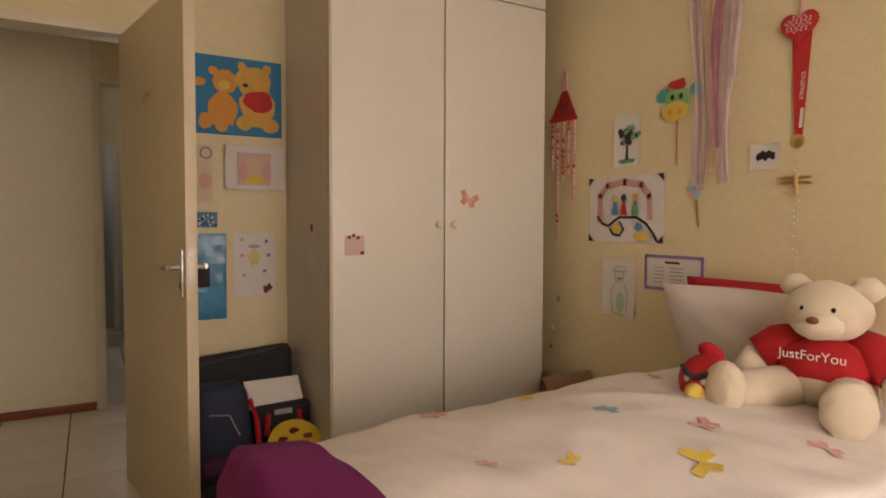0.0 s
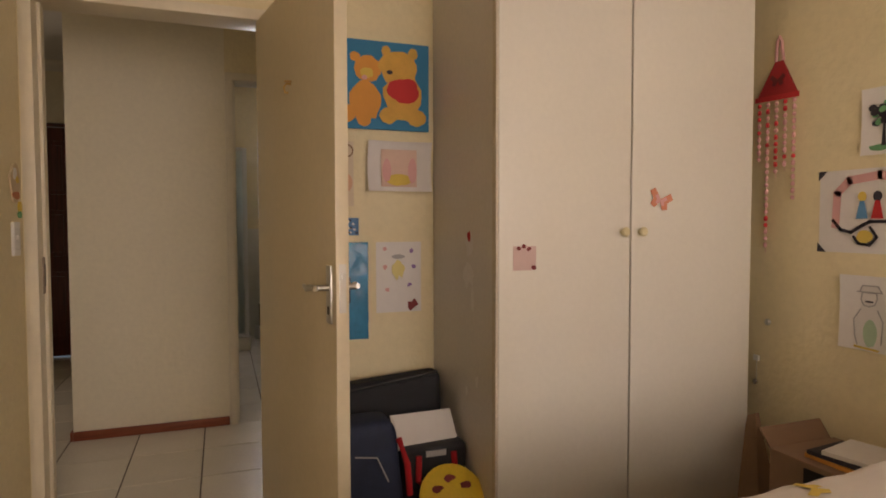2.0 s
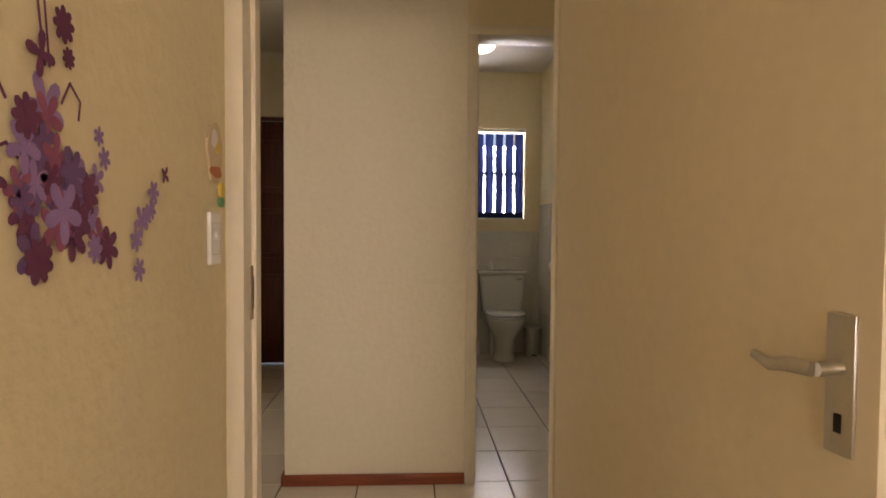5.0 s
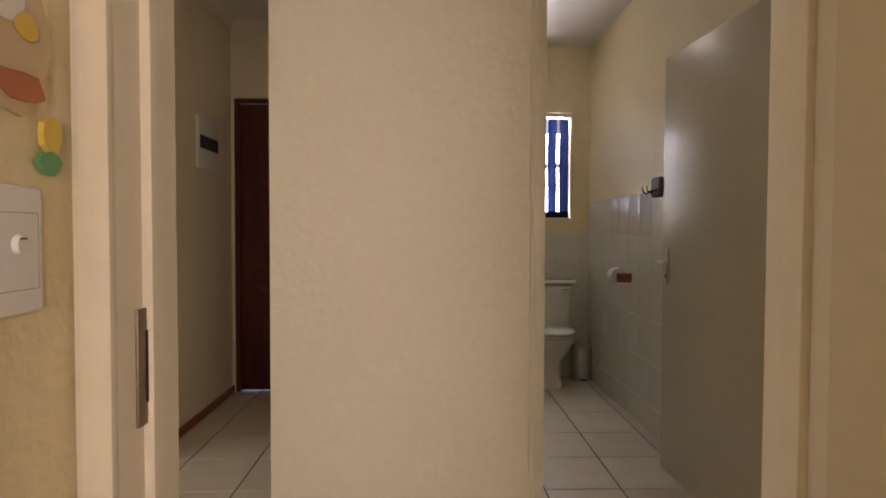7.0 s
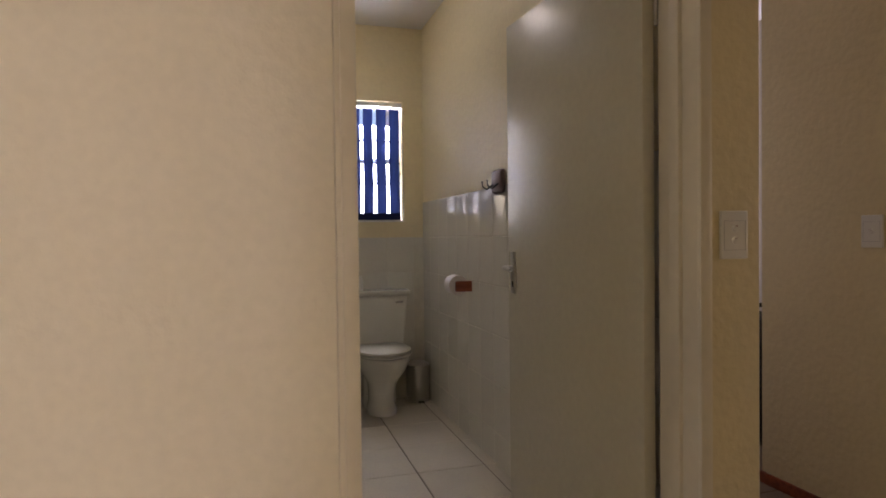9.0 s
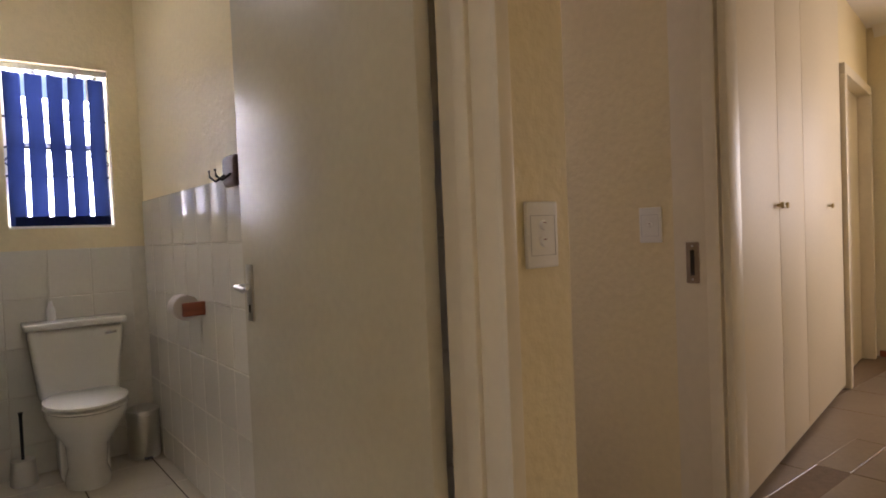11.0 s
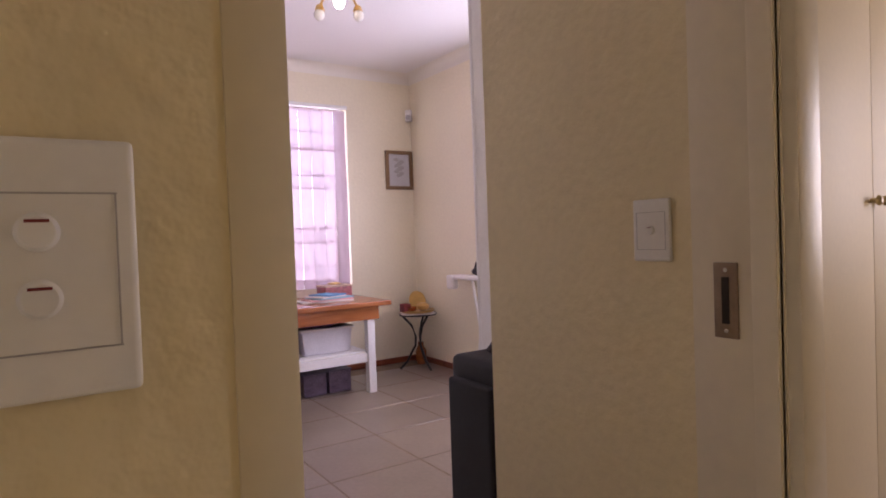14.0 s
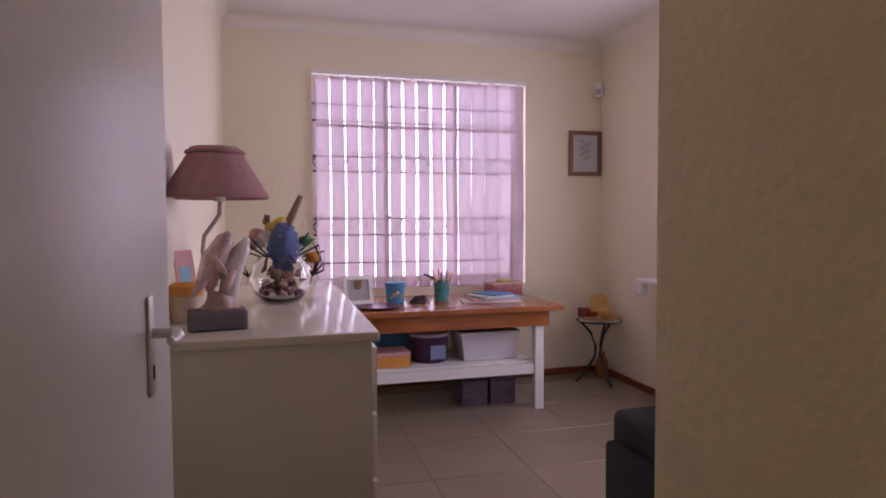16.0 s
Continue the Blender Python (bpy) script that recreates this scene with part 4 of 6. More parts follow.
# tulle
TULLE = []
for nm, c, a_ in (("mauve_tulle", (0.62, 0.48, 0.62), 0.42), ("magenta_tulle", (0.70, 0.22, 0.52), 0.42), ("peach_tulle", (0.70, 0.50, 0.45), 0.3)):
    m_ = cloth_through(nm, tuple(min(0.85, v * 1.2) for v in c), 0.15)
    nt_ = m_.node_tree
    tr, mx = nt_.nodes.new("ShaderNodeBsdfTransparent"), nt_.nodes.new("ShaderNodeMixShader")
    old = nt_.nodes["Material Output"].inputs[0].links[0].from_socket
    mx.inputs[0].default_value = a_
    nt_.links.new(tr.outputs[0], mx.inputs[1])
    nt_.links.new(old, mx.inputs[2])
    nt_.links.new(mx.outputs[0], nt_.nodes["Material Output"].inputs[0])
    TULLE.append(m_)
t = thing("tulle_streamers", at(EX, 1.20, 1.33, ON_EAST), "sheer mauve and pink tulle streamers hanging on the wall", "wall hanging")
for i, (x, wd, z0, k) in enumerate(((0.0, 0.07, 0.02, 0), (0.045, 0.06, 0.06, 2), (0.09, 0.05, 0.16, 1), (0.125, 0.07, 0.02, 0), (0.165, 0.05, 0.42, 0))):
    bm = bmesh.new()
    g = []
    for j in range(13):
        zz = z0 + (1.0 - z0) * j / 12
        g.append([bm.verts.new((x + (u / 6 - 0.5) * wd * (0.8 + 0.2 * math.sin(j * 0.9 + i)) + 0.012 * math.sin(j * 0.5 + i), zz, 0.012 + 0.010 * math.sin(u * 2.1 + i + j * 0.2) + 0.004 * i)) for u in range(7)])
    for a, b in zip(g, g[1:]):
        for u in range(6):
            bm.faces.new((a[u], a[u + 1], b[u + 1], b[u]))
    part("streamer", bm, TULLE[k], t, smooth=True)
# heart with medal ribbon
t = thing("medal_ribbon", at(EX, 0.80, 1.47, ON_EAST), "red heart hanging over a red medal ribbon", "medal")
pts = [(0.066 * math.sin(a) ** 3, 0.405 + 0.0041 * (13 * math.cos(a) - 5 * math.cos(2 * a) - 2 * math.cos(3 * a) - math.cos(4 * a))) for a in (2 * math.pi * i / 28 for i in range(28))]
heart = part("heart", poly(bmesh.new(), pts, 0.010, 0.008), RED, t)
rng = random.Random(5)
for i in range(34):
    a, r_ = i * 2.4, 0.0085 * math.sqrt(i + 0.5)
    blob(heart, "cut_out", r_ * math.cos(a), 0.415 + 0.62 * r_ * math.sin(a), 0.0048, 0.0042, PINKP, 0.0185, 8, 0.3, i)
part("hanger", tube(bmesh.new(), [(0.0, 0.45, 0.006), (0.005, 0.60, 0.006)], 0.004, 6), PINKP, t)
rib = part("ribbon", poly(bmesh.new(), [(-0.012, 0.03), (0.016, 0.03), (0.042, 0.40), (-0.028, 0.40)], 0.004, 0.003), RED, t)
letters("lettering", "ATHLETICS", 0.019, PAPER, rib, Matrix.Translation((0.020, 0.20, 0.0078)) @ Matrix.Rotation(radians(86), 4, "Z"), "white lettering")
stroke(rib, "text_bar", [(0.010, 0.06), (0.015, 0.12)], 0.012, PAPER, 0.0076)
part("medal", lathe(bmesh.new(), [(0.024, 0), (0.025, 0.002), (0.021, 0.004)], 24), BRASS, t, smooth=40, at=pose(0.0, 0.012, 0.004))
# dragonfly chain
t = thing("dragonfly_chain", at(EX, 0.80, 1.0, ON_EAST), "brass dragonfly on a hanging pearl chain", "wall hanging")
for i in range(36):
    part("bead", ball(bmesh.new(), (-0.006 if i % 2 else 0.008, 0.02 + i * 0.0115, 0.006), (0.0036, 0.0042, 0.0036), 1), CERAM, t, smooth=True)
dr = part("dragonfly", tube(bmesh.new(), [(0.005, 0.27, 0.012), (0.004, 0.32, 0.014), (0.003, 0.365, 0.012)], [0.003, 0.0045, 0.006], 8), BRASS, t, smooth=40)
for s in (-1, 1):
    for dy in (0.335, 0.352):
        blob(dr, "wing", s * 0.030, dy, 0.027, 0.006, BRASS, 0.012, 12, 0.1, a0=s * (dy - 0.343) * 8, h=0.002)
# small pins
t = thing("wall_hook", at(EX, 2.05, 0.795, ON_EAST), "small round metal wall hook", "hook")
part("disc", lathe(bmesh.new(), [(0.013, 0), (0.014, 0.006), (0.009, 0.012)], 16), STEEL, t, smooth=40)
t = thing("pendant", at(EX, 2.10, 0.53, ON_EAST), "small silver pendant hanging by the wardrobe", "ornament")
part("hook", box(bmesh.new(), -0.015, 0.012, 0.09, 0.115, 0, 0.012, 0.003), WHITE, t)
part("cord", tube(bmesh.new(), [(0, 0.0, 0.006), (0, 0.10, 0.006)], 0.0015, 5), STEEL, t)
part("drop", ball(bmesh.new(), (0, 0.0, 0.012), (0.013, 0.013, 0.010), 2), CHROME, t, smooth=True)

# north wall behind the door
t = thing("canvas_print", at(0.53, NY, 1.62, ON_NORTH), "blue canvas with two cuddling orange and yellow toy shapes", "picture")
part("canvas", box(bmesh.new(), 0, 0.445, 0, 0.375, 0.0, 0.018, 0.002), flat_mat("blue_canvas", (0.03, 0.22, 0.42)), t)
HONEY = flat_mat("honey_paint", (0.70, 0.40, 0.08), var=0.15, scale=18)
for i, (x, y, rx, ry, m_) in enumerate(((0.16, 0.12, 0.07, 0.085, ORANGE), (0.17, 0.255, 0.06, 0.055, ORANGE), (0.325, 0.145, 0.085, 0.10, HONEY), (0.305, 0.265, 0.085, 0.075, HONEY),
                                        (0.33, 0.17, 0.072, 0.055, RED), (0.08, 0.06, 0.035, 0.04, ORANGE), (0.15, 0.05, 0.035, 0.04, ORANGE), (0.385, 0.055, 0.045, 0.035, HONEY), (0.26, 0.06, 0.04, 0.035, HONEY),
                                        (0.25, 0.335, 0.02, 0.022, HONEY), (0.37, 0.33, 0.022, 0.025, HONEY), (0.115, 0.30, 0.022, 0.02, ORANGE), (0.165, 0.235, 0.03, 0.022, YELP), (0.265, 0.245, 0.014, 0.009, INK),
                                        (0.155, 0.215, 0.012, 0.01, PINKP), (0.05, 0.24, 0.03, 0.02, ORANGE))):
    blob(t, "shape", x, y, rx, ry, m_, 0.0185 + i * 0.0004, 20, 0.18, i)
t = sheet("child_drawing", at(0.695, NY, 1.355, ON_NORTH), 0.285, 0.215, PAPER, "crumpled child's drawing in pink and yellow, peeling off the wall", curl=0.09, seed=4)
part("inner_sheet", box(bmesh.new(), 0.06, 0.22, 0.02, 0.18, 0.024, 0.026), flat_mat("peach_paper", (0.70, 0.50, 0.40)), t)
blob(t, "yellow_patch", 0.14, 0.05, 0.06, 0.025, YELP, 0.027)
blob(t, "pink_patch", 0.085, 0.09, 0.02, 0.05, PINKP, 0.0272)
blob(t, "pink_patch", 0.20, 0.09, 0.02, 0.055, PINKP, 0.0272)
t = sheet("child_drawing", at(0.735, NY, 0.825, ON_NORTH), 0.205, 0.31, PAPER, "child's drawing of a yellow figure among small hearts", curl=0.01, seed=6)
blob(t, "figure", 0.10, 0.19, 0.030, 0.040, flat_mat("pale_yellow_crayon", (0.72, 0.62, 0.25)), 0.006, wob=0.5)
blob(t, "hat", 0.10, 0.245, 0.03, 0.010, GREYP, 0.007)
for i, (x, y) in enumerate(((0.04, 0.28), (0.16, 0.27), (0.04, 0.2), (0.17, 0.2), (0.05, 0.1), (0.15, 0.12))):
    blob(t, "heart", x, y, 0.010, 0.010, LILAC if i % 2 else PINKP, 0.006, 9, 0.5, i)
blob(t, "star", 0.165, 0.03, 0.024, 0.022, MAROON, 0.006, 10, 0.9, 9)
t = thing("blue_bag", at(0.545, NY, 0.715, ON_NORTH), "shiny blue plastic sleeve pinned to the wall", "sleeve")
bm = bmesh.new()
g = [[bm.verts.new((0.155 * i / 8, 0.42 * j / 14, 0.004 + 0.006 * noise.noise(Vector((i * 0.8, j * 0.6, 3))))) for j in range(15)] for i in range(9)]
for i in range(8):
    for j in range(14):
        bm.faces.new((g[i][j], g[i + 1][j], g[i + 1][j + 1], g[i][j + 1]))
part("film", bm, mat("blue_film", (0.04, 0.25, 0.45), 0.18, var=0.2, scale=9, fine=40, bump=0.2), t, smooth=True)
part("dark_card", box(bmesh.new(), 0.0, 0.075, 0.16, 0.27, 0.011, 0.013), INK, t)
t = sheet("card", at(0.565, NY, 1.165, ON_NORTH), 0.095, 0.075, flat_mat("blue_card", (0.12, 0.25, 0.45)), "small blue patterned card", "card")
rng = random.Random(7)
for i in range(24):
    blob(t, "fleck", rng.uniform(0.008, 0.087), rng.uniform(0.008, 0.067), 0.006, 0.005, PAPER if i % 2 else INK, 0.004 + i * 0.0001, 7, 0.4, i)
t = sheet("card", at(0.555, NY, 1.29, ON_NORTH), 0.085, 0.275, flat_mat("cream_card", (0.70, 0.58, 0.42)), "narrow cream bookmark with a ring motif", "card")
stroke(t, "ring", [(0.055 + 0.026 * math.cos(a), 0.235 + 0.026 * math.sin(a)) for a in (i * 0.524 for i in range(13))], 0.006, CARD)
blob(t, "peach_patch", 0.05, 0.10, 0.03, 0.04, flat_mat("peach_print", (0.70, 0.42, 0.28)), 0.006)

# stickers on the wardrobe
t = sheet("sticker", at(1.06, 2.022, 1.05, ON_NORTH), 0.09, 0.085, flat_mat("pink_sticker", (0.64, 0.46, 0.42)), "faded pink sticker on the wardrobe door", "sticker")
for i, (x, y) in enumerate(((0.02, 0.078), (0.04, 0.085), (0.06, 0.075), (0.08, 0.01))):
    blob(t, "figure", x, y, 0.009, 0.008, MAROON, 0.005, 8, 0.6, i)
t = thing("butterfly_sticker", at(1.685, 2.022, 1.30, ON_NORTH), "orange and pink butterfly sticker on the wardrobe", "sticker")
part("butterfly_print", butterfly(bmesh.new(), 0.075), flat_mat("coral_print", (0.66, 0.26, 0.16)), t, at=pose(0, 0, 0.001, 0, 0, -18))
part("butterfly_print", butterfly(bmesh.new(), 0.04), PINKP, t, at=pose(0, 0, 0.003, 0, 0, -18))
t = thing("sticker", at(0.9995, 2.27, 1.15, ON_EAST), "torn white and red sticker on the wardrobe side", "sticker")
blob(t, "torn_paper", 0, -0.012, 0.036, 0.050, PAPER, 0.001, 14, 0.5, 3)
blob(t, "red_patch", 0.0, 0.015, 0.015, 0.02, RED, 0.0025, 10, 0.5, 4)
for i, (y, z, rx, ry) in enumerate(((2.28, 1.02, 0.055, 0.045), (2.24, 0.93, 0.014, 0.05), (2.20, 0.62, 0.012, 0.02), (2.30, 0.56, 0.010, 0.02))):
    t = thing("glue_mark", at(0.9995, y, z, ON_EAST), "pale torn sticker remnant on the wardrobe side", "mark", "sticker remnants")
    blob(t, "remnant", 0, 0, rx, ry, flat_mat("glue_residue", (0.78, 0.74, 0.68)), 0.0008, 14, 0.6, i)

# bags behind the door
t = thing("laptop_bag", (0.74, 2.55, 0.0), "black nylon bag leaning in the corner", "bag")
bm = box(bmesh.new(), -0.20, 0.24, -0.05, 0.05, 0.0, 0.56, 0.03, 3)
for v in bm.verts:
    v.co.z += 0.10 * max(0, v.co.x) * (1 if v.co.z > 0.3 else 0) + 0.01 * noise.noise(v.co * 9)
    v.co.y += 0.07 * v.co.z
part("body", bm, BLACK, t, smooth=50)
part("piping", tube(bmesh.new(), [(-0.19, -0.015, 0.53), (0.0, -0.012, 0.555), (0.22, -0.01, 0.585)], 0.008, 8), IRON, t, smooth=40)
t = thing("cooler_bag", (0.86, 2.36, 0.0), "black carry bag with a red handle and a paper tucked in", "bag")
bm = box(bmesh.new(), -0.14, 0.13, -0.09, 0.09, 0.0, 0.37, 0.025, 3)
for v in bm.verts:
    v.co += Vector((0.01 * noise.noise(v.co * 7), 0.012 * noise.noise(v.co * 6 + Vector((3, 1, 2))), 0))
part("body", bm, BLACK, t, smooth=50)
part("handle", tube(bmesh.new(), [(-0.07, -0.098, 0.34), (-0.075, -0.108, 0.25), (-0.05, -0.112, 0.20), (0.0, -0.114, 0.185), (0.05, -0.112, 0.20), (0.075, -0.108, 0.25), (0.07, -0.098, 0.34)], 0.012, 8), REDCLOTH, t, smooth=40)
part("label", box(bmesh.new(), -0.04, 0.04, -0.096, -0.09, 0.33, 0.352), GREYP, t)
t = thing("paper_stack", (0.84, 2.345, 0.372, 14, 0, 2), "folded white papers lying on the bag", "paper")
for i in range(4):
    part("sheet", box(bmesh.new(), -0.125 + 0.004 * i, 0.13 - 0.003 * i, -0.04, 0.10 - 0.004 * i, 0.002 + 0.004 * i, 0.0045 + 0.004 * i), PAPER, t, at=pose(0, 0, 0.01, 38, 0, 1.5 * i))
t = thing("school_bag", (0.60, 2.33, 0.0), "dark blue backpack with purple and red trim", "bag")
bm = box(bmesh.new(), -0.13, 0.14, -0.12, 0.12, 0.0, 0.48, 0.05, 4)
for v in bm.verts:
    k = 1 - 0.28 * max(0, v.co.z - 0.22) / 0.26
    v.co.x *= k
    v.co.y = v.co.y * k + 0.05 * v.co.z
part("body", bm, mat("navy_nylon", (0.02, 0.03, 0.07), 0.7, var=0.25, scale=15, fine=300, bump=0.3), t, smooth=50)
part("pocket", box(bmesh.new(), -0.10, 0.12, -0.155, -0.10, 0.13, 0.20, 0.02, 3), mat("purple_nylon", (0.09, 0.02, 0.09), 0.7), t, smooth=50)
part("trim", tube(bmesh.new(), [(0.11, -0.07, 0.42), (0.135, -0.10, 0.33), (0.14, -0.115, 0.22)], 0.012, 8), REDCLOTH, t, smooth=40)
part("zip", tube(bmesh.new(), [(-0.06, -0.10, 0.38), (0.02, -0.105, 0.37), (0.06, -0.112, 0.28)], 0.003, 6), GREYP, t)
t = thing("lunch_box", (0.62, 2.12, 0.0), "red lunch box on the floor", "box")
part("body", box(bmesh.new(), -0.12, 0.12, -0.06, 0.06, 0, 0.085, 0.015, 3), mat("red_plastic", (0.45, 0.02, 0.03), 0.35), t, smooth=40)
part("lid", box(bmesh.new(), -0.122, 0.122, -0.062, 0.062, 0.086, 0.10, 0.006), BLACK, t, smooth=40)
t = thing("bucket", pose(0.885, 2.17, 0.0) @ Matrix.Scale(1.12, 4), "red plastic bucket with a round yellow lid", "bucket")
part("tub", lathe(bmesh.new(), [(0.085, 0), (0.105, 0.16), (0.108, 0.165), (0.09, 0.17)], 28), mat("red_tub", (0.50, 0.03, 0.02), 0.4), t, smooth=40)
lid = part("lid", lathe(bmesh.new(), [(0.112, 0), (0.112, 0.012), (0.10, 0.02), (0.02, 0.022)], 28), mat("yellow_lid", (0.72, 0.50, 0.04), 0.4), t, smooth=40, at=pose(0, -0.01, 0.185, 48, 0, 0))
for x, y in ((-0.05, 0.03), (0.05, 0.03), (0.0, 0.06), (0.0, -0.04)):
    blob(lid, "print", x, y, 0.022, 0.012, MAROON, 0.0222, 10, 0.5, x * 9)

# by the bed
t = thing("cardboard_box", (2.10, 1.53, 0.0), "open brown cardboard box with books on top", "box")
part("body", box(bmesh.new(), -0.16, 0.16, -0.24, 0.20, 0.0, 0.41, 0.004), CARD, t)
# The body is solid; this dark plate paints the shade inside the box.
part("opening", box(bmesh.new(), -0.166, -0.160, -0.20, 0.06, 0.22, 0.39), DARK, t)
part("flap", box(bmesh.new(), -0.15, 0.15, 0.0, 0.006, 0.0, 0.085), CARD, t, at=pose(0, 0.20, 0.40, -38, 0, 0))
t = thing("book_stack", (2.08, 1.50, 0.411), "small stack of books and papers on the box", "books")
for i, (m_, w_) in enumerate(((ORANGE, 0.20), (INK, 0.19), (PAPER, 0.12))):
    part("book", box(bmesh.new(), -0.10, 0.10, -w_ / 1.4, w_ / 1.6, i * 0.017, i * 0.017 + 0.015, 0.002), m_, t, at=pose(0, 0, 0, 0, 0, 6 * i))
t = thing("paper_bag", (2.15, 2.0, 0.0), "folded brown paper bag standing by the wardrobe", "bag")
bm = bmesh.new()
for x in (-0.06, 0.06):
    for y, z in ((-0.10, 0), (0.06, 0), (0.02, 0.42), (-0.02, 0.44)):
        bm.verts.new((x * (1 if z < 0.1 else 0.15), y, z))
bmesh.ops.convex_hull(bm, input=bm.verts)
part("bag", bm, CARD, t)

# west wall decals
t = thing("flower_decal", at(WX, 1.80, 1.12, ON_WEST), "wall decal of purple flowers, scrolls and a red lily", "wall decal")
rng = random.Random(21)


def flower(x, y, r, m_, n=6, a=0.0, z=0.002, thin=0.32):
    bm = bmesh.new()
    for i in range(n):
        b = a + i * 2 * math.pi / n
        pts = []
        for k in range(10):
            c = 2 * math.pi * k / 10
            u, v = r * 0.5 * (1 + math.cos(c)), r * thin * math.sin(c) * (0.5 + 0.5 * (1 + math.cos(c)) * 0.5)
            pts.append((x + u * math.cos(b) - v * math.sin(b), y + u * math.sin(b) + v * math.cos(b)))
        poly(bm, pts, z + 0.00004 * i, 0.0003)
    part("flower", bm, m_, t)


for i in range(34):
    y = abs(rng.gauss(0, 0.5))
    cx, cy = 0.20 + rng.gauss(0, 0.055), 0.115 + rng.gauss(0, 0.05)
    flower(cx, cy, rng.uniform(0.022, 0.05), (LILAC, PLUM, flat_mat("mauve_print", (0.30, 0.09, 0.16)), flat_mat("violet_print", (0.17, 0.09, 0.22)))[i % 4], 5 + i % 2, rng.uniform(0, 6), 0.0008 + i * 0.00012)
for x, y, r, n_ in ((0.14, 0.03, 0.03, 8), (0.30, 0.17, 0.018, 6), (0.285, 0.20, 0.015, 6), (0.27, 0.04, 0.022, 7), (0.03, 0.16, 0.028, 4), (0.06, 0.125, 0.025, 4), (0.12, 0.20, 0.028, 8), (0.20, 0.33, 0.025, 8), (0.21, 0.29, 0.015, 8), (0.15, 0.28, 0.03, 4),
                    (0.41, 0.0, 0.022, 6), (0.40, 0.05, 0.022, 6), (0.44, 0.09, 0.02, 6), (0.47, 0.13, 0.022, 6), (0.52, 0.165, 0.018, 4), (0.42, 0.08, 0.028, 5), (0.46, 0.10, 0.018, 6)):
    flower(x, y, r, PLUM if n_ in (4, 8) else LILAC, n_, x * 20, 0.0052)
flower(0.13, 0.41, 0.07, LILAC, 6, 0.4, 0.003)
for pts, wd in ((((0.165, 0.27), (0.15, 0.36), (0.145, 0.47), (0.15, 0.62)), 0.007), (((0.175, 0.27), (0.165, 0.36), (0.16, 0.47), (0.165, 0.62)), 0.006), (((0.06, 0.06), (0.035, 0.10), (0.05, 0.15), (0.09, 0.165), (0.11, 0.15)), 0.007),
                (((0.06, 0.20), (0.05, 0.225), (0.075, 0.235), (0.09, 0.215)), 0.008), (((0.20, 0.23), (0.22, 0.26), (0.245, 0.24), (0.24, 0.215)), 0.006), (((0.02, 0.52), (0.08, 0.54), (0.14, 0.53), (0.17, 0.50)), 0.009), (((-0.05, 0.56), (0.0, 0.52), (0.03, 0.53)), 0.012)):
    stroke(t, "stem", list(pts), wd * 0.55, PLUM, 0.0006)
SCARLET = flat_mat("scarlet_print", (0.50, 0.03, 0.02), var=0.3, scale=15)
for m_, z_, pts in ((MAROON, 0.003, ((0.0, 0.41), (0.02, 0.405), (0.03, 0.36), (0.022, 0.31), (0.005, 0.28), (0.005, 0.25), (0.02, 0.225), (0.045, 0.222), (0.05, 0.235), (0.045, 0.212), (0.025, 0.203), (0.0, 0.215), (-0.022, 0.245), (-0.028, 0.285), (-0.015, 0.32), (0.0, 0.36))),
                    (SCARLET, 0.0045, ((-0.06, 0.275), (-0.08, 0.31), (-0.07, 0.345), (-0.04, 0.365), (-0.005, 0.385), (0.01, 0.40), (0.012, 0.36), (0.005, 0.325), (-0.02, 0.30), (-0.05, 0.29))),
                    (ORANGE, 0.0055, ((-0.055, 0.392), (-0.062, 0.37), (-0.035, 0.355), (-0.01, 0.365), (-0.008, 0.40), (-0.03, 0.385))),
                    (SCARLET, 0.0045, ((-0.02, 0.42), (-0.018, 0.47), (0.0, 0.53), (0.02, 0.48), (0.012, 0.42))),
                    (PINKP, 0.0055, ((0.012, 0.42), (0.032, 0.44), (0.046, 0.48), (0.04, 0.53), (0.022, 0.49)))):
    part("lily_petal", poly(bmesh.new(), list(pts), z_), m_, t)
stroke(t, "curl", [(0.028, 0.293), (0.055, 0.283), (0.070, 0.298), (0.064, 0.32), (0.05, 0.318)], 0.010, MAROON, 0.004)
stroke(t, "stem", [(-0.055, 0.27), (-0.045, 0.245), (-0.02, 0.222)], 0.004, GRNP, 0.002)
for a_, b_ in (((-0.02, 0.412), (0.065, 0.416)), ((-0.045, 0.45), (-0.02, 0.43))):
    stroke(t, "tendril", [a_, ((a_[0] + b_[0]) / 2, (a_[1] + b_[1]) / 2 + 0.012), b_], 0.006, PLUM, 0.0062)

t = thing("butterfly_decal", at(WX, 2.43, 1.72, ON_WEST), "small dark butterfly wall decal", "wall decal")
part("butterfly_print", butterfly(bmesh.new(), 0.045), PLUM, t, at=pose(0, 0, 0.001))
t = thing("figure_plaque", at(WX, 2.60, 1.36, ON_WEST), "small painted duck plaque above the light switch", "wall decal")
blob(t, "plaque", 0, 0.0, 0.050, 0.068, flat_mat("buff_paint", (0.62, 0.48, 0.30)), 0.002, 18, 0.25, 2, h=0.006)
blob(t, "ribbon", 0.0, -0.045, 0.042, 0.014, flat_mat("rust_paint", (0.50, 0.18, 0.08)), 0.0085, 14, 0.3, 4)
blob(t, "head", -0.01, 0.03, 0.02, 0.022, PAPER, 0.0088, 12, 0.2, 5)
blob(t, "beak", 0.012, 0.01, 0.018, 0.012, YELP, 0.0092, 10, 0.2, 6)
